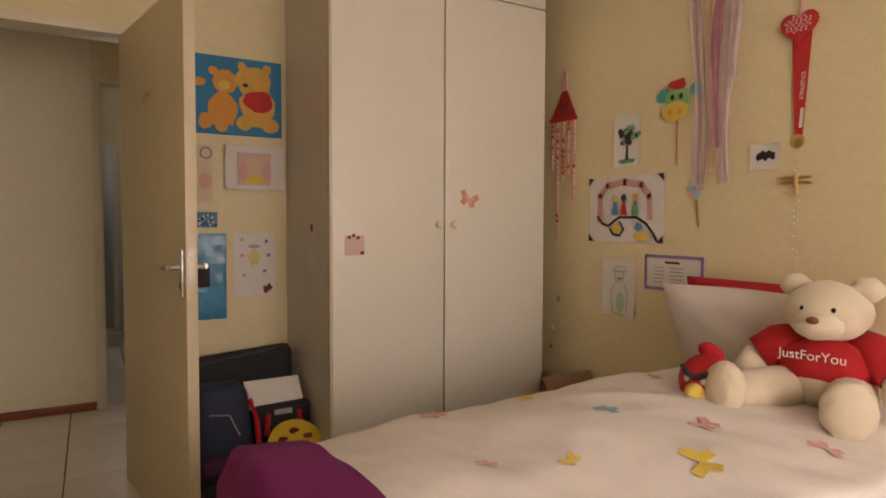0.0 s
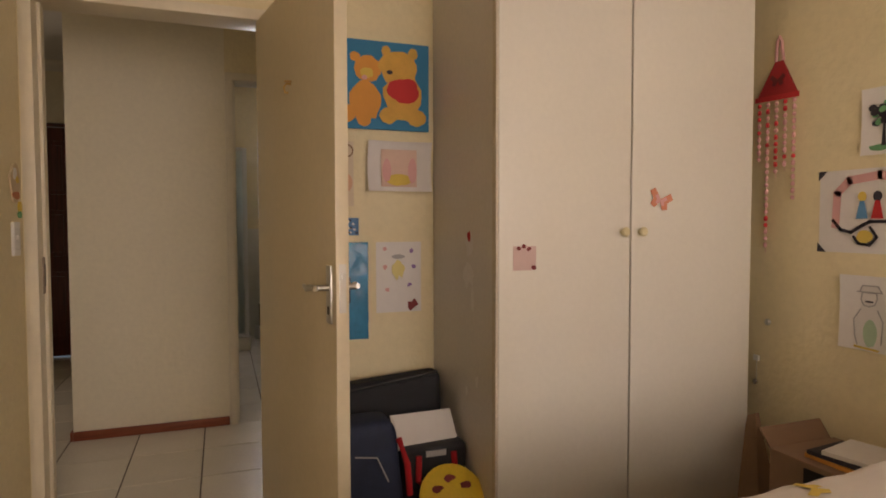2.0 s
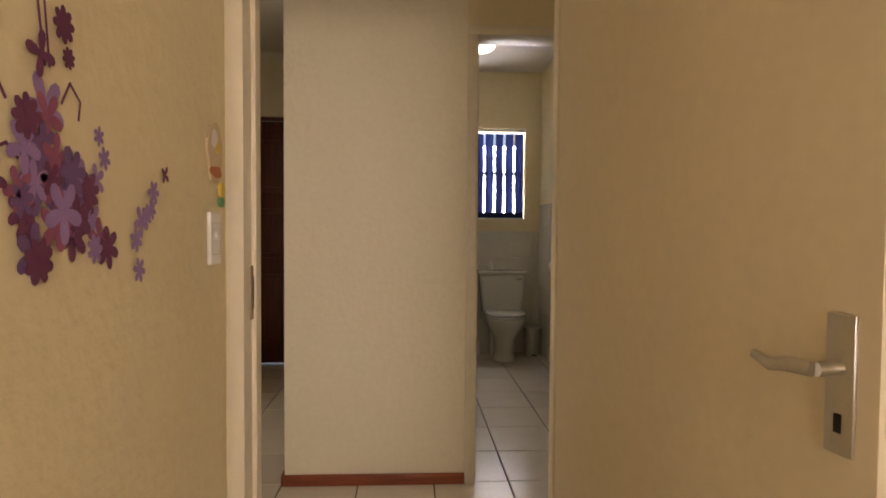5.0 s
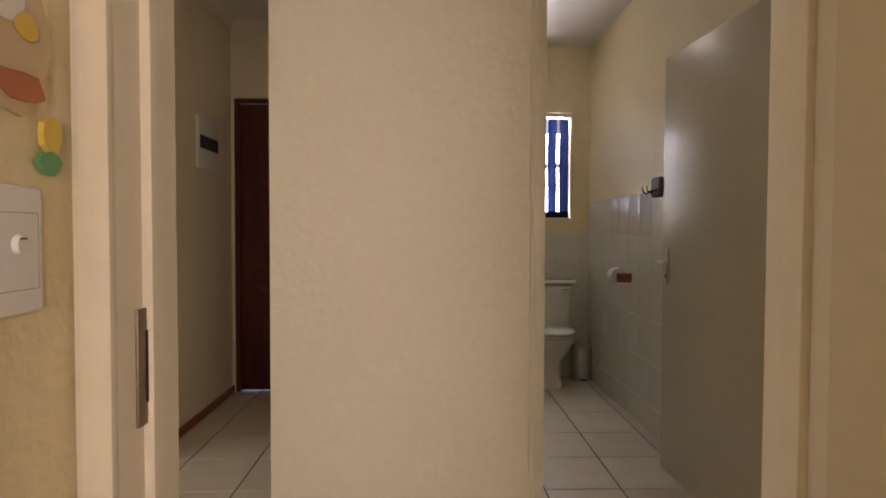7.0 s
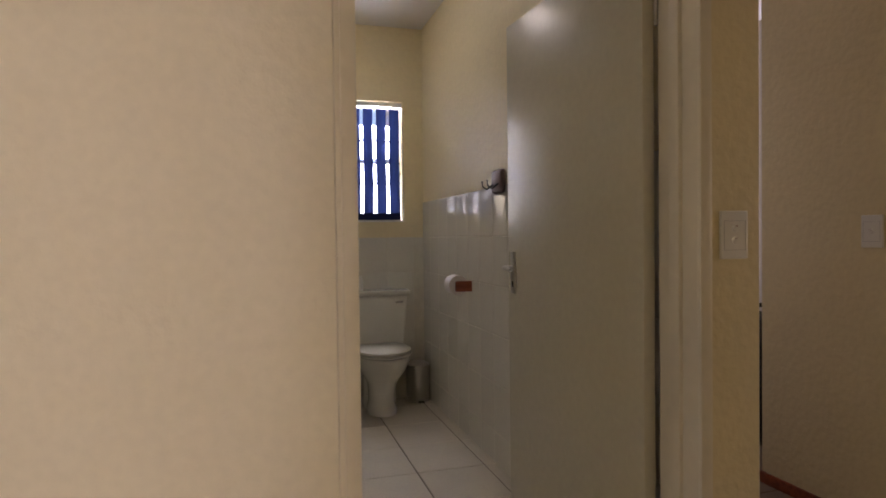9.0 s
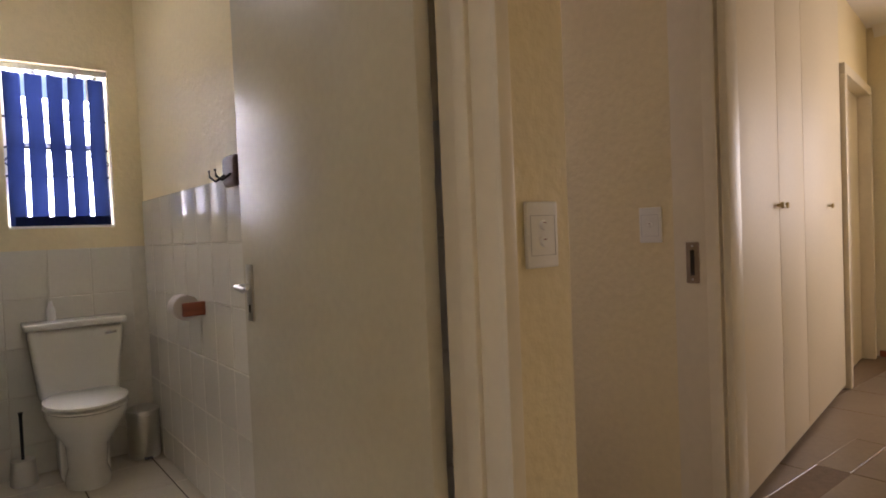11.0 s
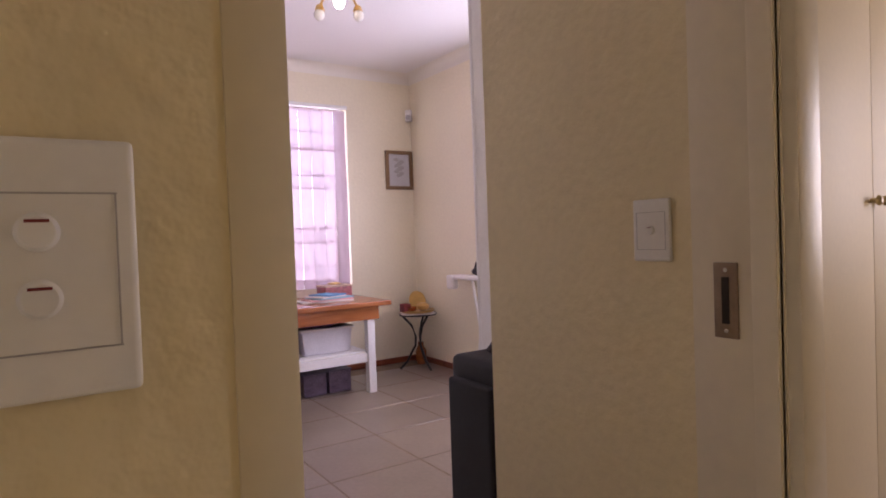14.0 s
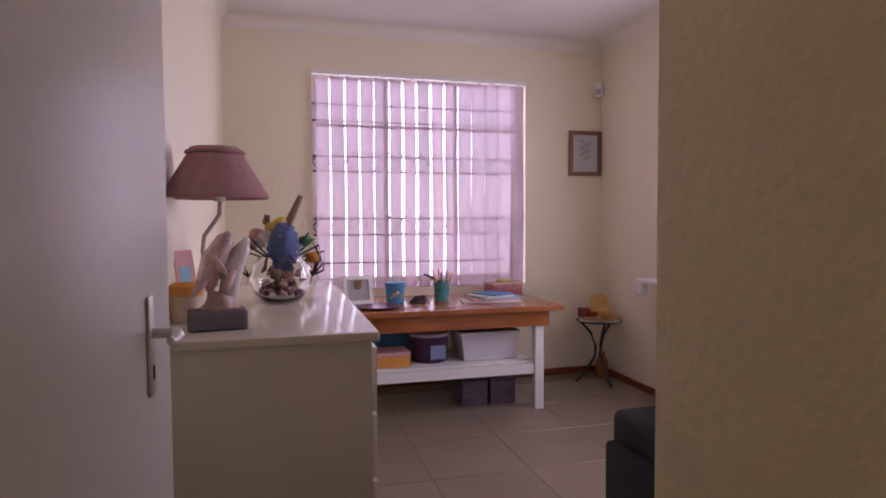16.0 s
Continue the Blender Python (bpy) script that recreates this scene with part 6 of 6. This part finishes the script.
for i in range(3):
    part("turn", tube(bmesh.new(), [((0.05 - 0.006 * i) * math.cos(a) + 0.01 * i, (0.04 - 0.004 * i) * math.sin(a), 0.008 + 0.014 * i + 0.006 * math.sin(2 * a)) for a in (k * 0.42 for k in range(16))], 0.0075, 6), INK, t, smooth=40)
t = thing("magazine_pile", (3.03, 8.02, TZ, 0, 0, 6), "untidy pile of colourful magazines and a zip bag", "magazines")
for i, (m_, w_) in enumerate(((PAPER, 0.40), (PINKP, 0.34), (TEAL, 0.30), (PAPER, 0.24), (BLUP, 0.18))):
    part("magazine", box(bmesh.new(), -w_ / 2, w_ / 2, -0.12, 0.10, i * 0.011, i * 0.011 + 0.010, 0.002), m_, t, at=pose(0.02 * (i % 3) - 0.03, 0, 0, 0, 0, -14 + 9 * i))
t = thing("gift_box", (3.20, 8.28, TZ, 0, 0, 4), "patterned red and cream tin box", "box")
part("box", box(bmesh.new(), -0.12, 0.12, -0.08, 0.08, 0, 0.085, 0.005), mat("patterned_tin", (0.36, 0.10, 0.10), 0.4, var=0.6, scale=40), t, smooth=30)
part("lid", box(bmesh.new(), -0.123, 0.123, -0.083, 0.083, 0.0855, 0.10, 0.004), mat("cream_tin", (0.55, 0.38, 0.25), 0.4, var=0.4, scale=40), t, smooth=30)
part("bow", ball(bmesh.new(), (0, 0, 0.11), (0.06, 0.03, 0.012), 2, 0.4), BRASS, t, smooth=True)

# under the table
SH = 0.3155
t = thing("storage_tub", (2.95, 8.0, SH), "white plastic storage tub with cloth folded on top", "tub")
bm = box(bmesh.new(), -0.20, 0.20, -0.14, 0.14, 0, 0.19, 0.012, 3)
for v in bm.verts:
    v.co.x *= 0.9 + 0.1 * v.co.z / 0.19
part("body", bm, mat("milky_plastic", (0.72, 0.70, 0.74), 0.3), t, smooth=40)
part("rim", box(bmesh.new(), -0.215, 0.215, -0.15, 0.15, 0.175, 0.19, 0.004), WHITE, t, smooth=40)
part("cloth", ball(bmesh.new(), (-0.02, 0.02, 0.195), (0.16, 0.10, 0.03), 3, 0.5), mat("purple_cloth", (0.10, 0.03, 0.14), 0.9), t, smooth=True)
part("cloth", ball(bmesh.new(), (0.10, 0.03, 0.22), (0.07, 0.07, 0.03), 3, 0.5), RED, t, smooth=True)
t = thing("paint_pot", (2.56, 7.98, SH), "purple paint tub with a pale lid and label", "tub")
part("body", lathe(bmesh.new(), [(0.115, 0), (0.13, 0.17)], 28), mat("purple_plastic", (0.07, 0.025, 0.08), 0.35), t, smooth=40)
part("lid", lathe(bmesh.new(), [(0.136, 0.171), (0.136, 0.19), (0.12, 0.195)], 28), mat("pale_lid", (0.55, 0.50, 0.55), 0.35), t, smooth=40)
part("label", box(bmesh.new(), -0.02, 0.08, -0.135, -0.122, 0.03, 0.12, 0.002), flat_mat("blue_label", (0.25, 0.32, 0.50)), t)
t = thing("shoe_box", (2.30, 7.92, SH), "orange-brown shoe box on the shelf", "box")
part("body", box(bmesh.new(), -0.12, 0.10, -0.10, 0.10, 0, 0.07, 0.003), ORANGE, t)
part("lid", box(bmesh.new(), -0.123, 0.103, -0.103, 0.103, 0.071, 0.095, 0.003), PINKP, t)
t = thing("storage_box", (2.34, 8.18, SH), "dark blue storage box on the shelf", "box")
part("body", box(bmesh.new(), -0.15, 0.12, -0.08, 0.10, 0, 0.20, 0.01), SKYB, t, smooth=30)
for x in (2.86, 3.06):
    t = thing("clear_crate", (x, 8.05, 0.0), "translucent plastic crate of oddments under the table", "crate", "crates under the table")
    part("body", box(bmesh.new(), -0.09, 0.09, -0.14, 0.14, 0, 0.16, 0.01), mat("smoky_plastic", (0.14, 0.10, 0.15), 0.3, var=0.5, scale=25), t, smooth=30)
    part("lid", box(bmesh.new(), -0.095, 0.095, -0.145, 0.145, 0.161, 0.172, 0.003), mat("dark_lid", (0.10, 0.08, 0.13), 0.4), t)
t = thing("hanging_strap", (3.33, 7.92, 0.42), "dark umbrella hanging at the table end", "umbrella")
part("cloth", tube(bmesh.new(), [(0, 0, -0.09), (0.0, 0, 0.05), (0.0, 0, 0.16)], [0.018, 0.030, 0.012], 10), BLACK, t, smooth=40)
part("handle", tube(bmesh.new(), [(0, 0, 0.16), (0, 0, 0.22), (-0.015, 0, 0.235)], 0.006, 8), IRON, t)

# brass stand in the corner
t = thing("brass_table", (3.955, 8.22, 0), "small black iron table with three curved legs", "side table")
for i in range(3):
    a = 0.6 + i * 2.094
    c, s = math.cos(a), math.sin(a)
    part("leg", tube(bmesh.new(), [(0.17 * c, 0.17 * s, 0.0), (0.11 * c, 0.11 * s, 0.06), (0.03 * c, 0.03 * s, 0.20), (0.025 * c, 0.025 * s, 0.28), (0.06 * c, 0.06 * s, 0.38), (0.14 * c, 0.14 * s, 0.47)], 0.010, 8), IRON, t, smooth=40)
part("top", lathe(bmesh.new(), [(0.165, 0.471), (0.17, 0.478), (0.165, 0.485)], 32), IRON, t, smooth=40)
t = thing("doily", (3.955, 8.22, 0.4855, 0, 0, 20), "white cloth doily over the side table", "cloth")
part("cloth", poly(bmesh.new(), [((0.165 + 0.022 * math.cos(4 * a)) * math.cos(a), (0.165 + 0.022 * math.cos(4 * a)) * math.sin(a)) for a in (k * math.pi / 24 for k in range(48))], 0, 0.003), PAPER, t)
t = thing("brassware", (3.955, 8.22, 0.489), "polished brass trays, plate and bowls on the side table", "brass ornaments")
part("tray", lathe(bmesh.new(), [(0.11, 0), (0.145, 0.012), (0.15, 0.03), (0.136, 0.018), (0.05, 0.008)], 32), BRASS, t, smooth=40)
part("plate", lathe(bmesh.new(), [(0.02, 0), (0.08, 0.006), (0.085, 0.012), (0.05, 0.01)], 28), BRASS, t, smooth=40, at=pose(0.03, 0.06, 0.10, 75, 0, 0))
part("bowl", lathe(bmesh.new(), [(0.025, 0.02), (0.05, 0.04), (0.055, 0.07), (0.03, 0.09)], 24, (0.02, -0.06, 0)), BRASS, t, smooth=40)
part("bowl", lathe(bmesh.new(), [(0.025, 0.02), (0.045, 0.03), (0.05, 0.06), (0.03, 0.065)], 24, (-0.08, -0.02, 0)), mat("copper", (0.45, 0.15, 0.07), 0.25, 1.0), t, smooth=40)
part("box", box(bmesh.new(), -0.16, -0.09, -0.04, 0.04, 0.02, 0.09, 0.006), MAROON, t)
t = thing("wooden_jug", (4.06, 8.36, 0), "small brown wooden jug on the floor", "jug")
part("body", lathe(bmesh.new(), [(0.035, 0), (0.05, 0.03), (0.05, 0.12), (0.025, 0.17), (0.028, 0.20)], 20), PINE, t, smooth=40)
t = thing("ironing_board", (4.02, 7.90, 0), "ironing board with a white cover, standing by the wall", "ironing board")
bm = box(bmesh.new(), -0.03, 0.11, -0.62, -0.12, 0.80, 0.835, 0.015, 3)
part("board", bm, PAPER, t, smooth=40)
part("cover_fold", box(bmesh.new(), -0.045, 0.02, -0.20, -0.11, 0.72, 0.837, 0.02, 3), PAPER, t, smooth=40)
for y0, y1 in ((-0.60, -0.42), (-0.42, -0.60)):
    part("leg", tube(bmesh.new(), [(0, y0, 0.0), (0, y1, 0.80)], 0.011, 8), WHITE, t, smooth=40)
t = thing("clothes_iron", (4.06, 7.42, 0.836), "dark clothes iron on the board", "iron")
part("body", ball(bmesh.new(), (0, 0, 0.035), (0.055, 0.10, 0.035), 3), INK, t, smooth=True)
part("handle", tube(bmesh.new(), [(0, -0.06, 0.05), (0, -0.05, 0.10), (0, 0.05, 0.10), (0, 0.07, 0.06)], 0.012, 8), INK, t, smooth=40)

t = thing("suitcase", (2.78, 5.44, 0), "tall black fabric suitcase on wheels", "suitcase")
body = part("body", box(bmesh.new(), -0.27, 0.27, -0.16, 0.16, 0.05, 0.70, 0.035, 4), BLACK, t, smooth=50)
part("front_pocket", box(bmesh.new(), -0.305, -0.265, -0.13, 0.13, 0.12, 0.62, 0.015, 3), BLACK, t, smooth=50)
part("carry_handle", tube(bmesh.new(), [(-0.20, 0, 0.72), (-0.17, 0, 0.75), (0.0, 0, 0.755), (0.03, 0, 0.72)], 0.013, 8), BLACK, t, smooth=40)
part("zip", tube(bmesh.new(), [(-0.24, -0.163, 0.10), (-0.24, -0.163, 0.67), (0.24, -0.163, 0.67)], 0.004, 6), GREYP, t)
for x in (-0.20, 0.20):
    for y in (-0.11, 0.11):
        part("wheel", tube(bmesh.new(), [(x, y - 0.012, 0.026), (x, y + 0.012, 0.026)], 0.026, 14), IRON, t, smooth=40)
t = thing("study_wardrobe", (2.87, 4.96, 0), "tall white wardrobe behind the study entrance", "wardrobe")
part("carcass", box(bmesh.new(), -0.08, 0.90, 0.0, 0.80, 0.0, 2.40, 0.003), WPAINT, t)
for x in (0.0, 0.455):
    d = part("door", box(bmesh.new(), x - 0.08, x + 0.37, 0.801, 0.82, 0.06, 2.38, 0.003), WPAINT, t, smooth=30)
    part("handle", tube(bmesh.new(), [(x + 0.3, 0.82, 1.0), (x + 0.3, 0.845, 1.02), (x + 0.3, 0.845, 1.12), (x + 0.3, 0.82, 1.14)], 0.005, 8), STEEL, d)

# picture, alarm sensor and spotlights
t = thing("framed_picture", at(3.86, 8.548, 1.60, ON_NORTH), "small grey sketch in a gilt wooden frame", "picture")
part("frame", boxes((0, 0.28, 0, 0.03, 0, 0.025), (0, 0.28, 0.325, 0.355, 0, 0.025), (0, 0.03, 0.03, 0.325, 0, 0.025), (0.25, 0.28, 0.03, 0.325, 0, 0.025)), mat("gilt_wood", (0.22, 0.13, 0.06), 0.4, 0.2, var=0.2, scale=30), t)
part("mount", box(bmesh.new(), 0.03, 0.25, 0.03, 0.325, 0.003, 0.008), mat("pale_mount", (0.55, 0.54, 0.56), 0.5), t)
for i in range(9):
    blob(t, "sketch", 0.14 + 0.03 * math.sin(i * 2.1), 0.13 + 0.018 * i, 0.03, 0.016, GREYP, 0.0085 + i * 0.0002, 10, 0.5, i)
t = thing("alarm_sensor", (4.10, 8.50, 2.28, 0, 0, -45), "white corner alarm sensor", "alarm sensor")
part("case", box(bmesh.new(), -0.03, 0.03, -0.02, 0.02, -0.055, 0.055, 0.012, 3), WHITE, t, smooth=40)
part("lens", box(bmesh.new(), -0.022, 0.022, -0.024, -0.0205, -0.04, 0.005, 0.0015), GREYP, t)
t = thing("spotlight_cluster", (2.72, 6.95, ROOF), "brass ceiling fitting with three spot bulbs, one lit", "ceiling light")
part("plate", lathe(bmesh.new(), [(0.08, -0.02), (0.085, -0.001)], 28), BRASS, t, smooth=40)
for i in range(3):
    a = 2.2 + i * 2.094
    c, s = math.cos(a), math.sin(a)
    arm = part("arm", tube(bmesh.new(), [(0.03 * c, 0.03 * s, -0.02), (0.10 * c, 0.10 * s, -0.06), (0.13 * c, 0.13 * s, -0.11)], 0.007, 8), BRASS, t, smooth=40)
    part("cup", lathe(bmesh.new(), [(0.02, 0.0), (0.03, -0.03)], 18, (0.13 * c, 0.13 * s, -0.10)), BRASS, arm, smooth=40)
    part("bulb", ball(bmesh.new(), (0.135 * c, 0.135 * s, -0.155), (0.032, 0.032, 0.036), 3), glow("lit_bulb", (1, 0.93, 0.80), 12) if i == 1 else CERAM, arm, "lit bulb" if i == 1 else "", smooth=True)

# power lead behind the dresser
t = thing("power_lead", (1.262, 5.80, 0), "white lead hanging beside the dresser", "cable")
part("lead", tube(bmesh.new(), [(0.0, 0.02, 0.90), (-0.002, -0.01, 0.75), (0.008, 0.0, 0.60), (0.0, 0.0, 0.42), (0.004, 0.0, 0.30)], 0.004, 6), WHITE, t, smooth=40)
part("plug", box(bmesh.new(), -0.015, 0.03, -0.02, 0.02, 0.22, 0.30, 0.006), WHITE, t, smooth=40)

# ---- floor tiles, wall tiles ----
floor_ob = bpy.data.objects["floor"]


def tile_mesh(name, w, h, t_, material):
    bm = box(bmesh.new(), -w / 2, w / 2, -h / 2, h / 2, -t_, 0, 0.0025, 1)
    me = bpy.data.meshes.new(name)
    bm.to_mesh(me)
    bm.free()
    me.materials.append(material)
    return me


def lay(me, parent, p, rest, turn=None):
    ob = new("tile", me)
    ob.parent = parent
    ob.matrix_basis = Matrix.Translation(p) @ turn if turn else Matrix.Translation(p)
    return ob


P, PY = 0.352, 0.388
full = tile_mesh("floor_tile", P - 0.006, PY - 0.006, 0.0075, TILE)
rest_rows = []
X0, Y0 = -0.003, 3.995
for i in range(-12, 20):
    for j in range(-8, 12):
        x, y = X0 + (i + 0.5) * P, Y0 + (j + 0.5) * PY
        hall = 2.70 < y < 4.2 and -3.9 < x < 2.4
        passage = -1.75 < x < -0.70 and 4.0 < y < 6.6
        bath = -0.1 < x < 1.25 and 4.0 < y < 7.05
        lounge = x < -0.7 and 1.9 < y < 5.3
        bed_strip = -0.6 < x < 0.7 and 0.6 < y <= 2.70
        if hall or passage or bath:
            lay(full, floor_ob, (x, y, 0), None)
        elif lounge or bed_strip:
            rest_rows.append((x, y))
bm = bmesh.new()
for x, y in rest_rows:
    box(bm, x - P / 2 + 0.003, x + P / 2 - 0.003, y - PY / 2 + 0.003, y + PY / 2 - 0.003, -0.0075, 0)
tagged(part("tile_field", bm, TILE, floor_ob), kind="stuff")
Q = 0.50
beige = tile_mesh("beige_tile", Q - 0.006, Q - 0.006, 0.0075, BTILE)
for i in range(7):
    for j in range(9):
        x, y = 2.80 + (i - 3.5) * Q, 7.34 + (j - 6.5) * Q
        if x > 1.25 and 4.25 < y:
            lay(beige, floor_ob, (x, y, 0.0), None)
for i in range(8):
    for j in range(5):
        x, y = 2.65 + i * Q, 2.95 + j * Q
        if y < 3.6 + 0.25 * 1 + (x - 2.3) * 0.164 + 0.45:
            lay(beige, floor_ob, (x, y, -0.0005), None) if y < 4.25 or x > 2.45 and y < 4.4 + (x - 2.3) * 0.16 else None
# white wall tiles in the bathroom
TW, TH = 0.20, 0.25
turn_e = Euler((0, radians(-90), 0)).to_matrix().to_4x4()
turn_n = Euler((radians(90), 0, 0)).to_matrix().to_4x4()
east = tile_mesh("wall_tile", TH - 0.003, TW - 0.003, 0.006, WTILE)
east_cut = tile_mesh("wall_tile", 0.157, TW - 0.003, 0.006, WTILE)
north = tile_mesh("wall_tile", TW - 0.003, TH - 0.003, 0.006, WTILE)
we, wn = bpy.data.objects["wall_bathroom_east"], bpy.data.objects["wall_bathroom_north"]
part("grout", box(bmesh.new(), 1.1155, 1.1195, 4.14, 6.955, 0.0, 1.405), WGROUT, we)
part("grout", boxes((-0.57, 1.115, 6.9555, 6.9595, 0.0, 1.157)), WGROUT, wn)
for i in range(14):
    for j in range(5):
        lay(east, we, (1.1125, 4.26 + i * TW, 1.285 - j * TH), None, turn_e)
    lay(east_cut, we, (1.1125, 4.26 + i * TW, 0.079), None, turn_e)
for i in range(8):
    for j in range(5):
        lay(north, wn, (-0.46 + i * TW, 6.9525, 0.035 + j * TH), None, turn_n)
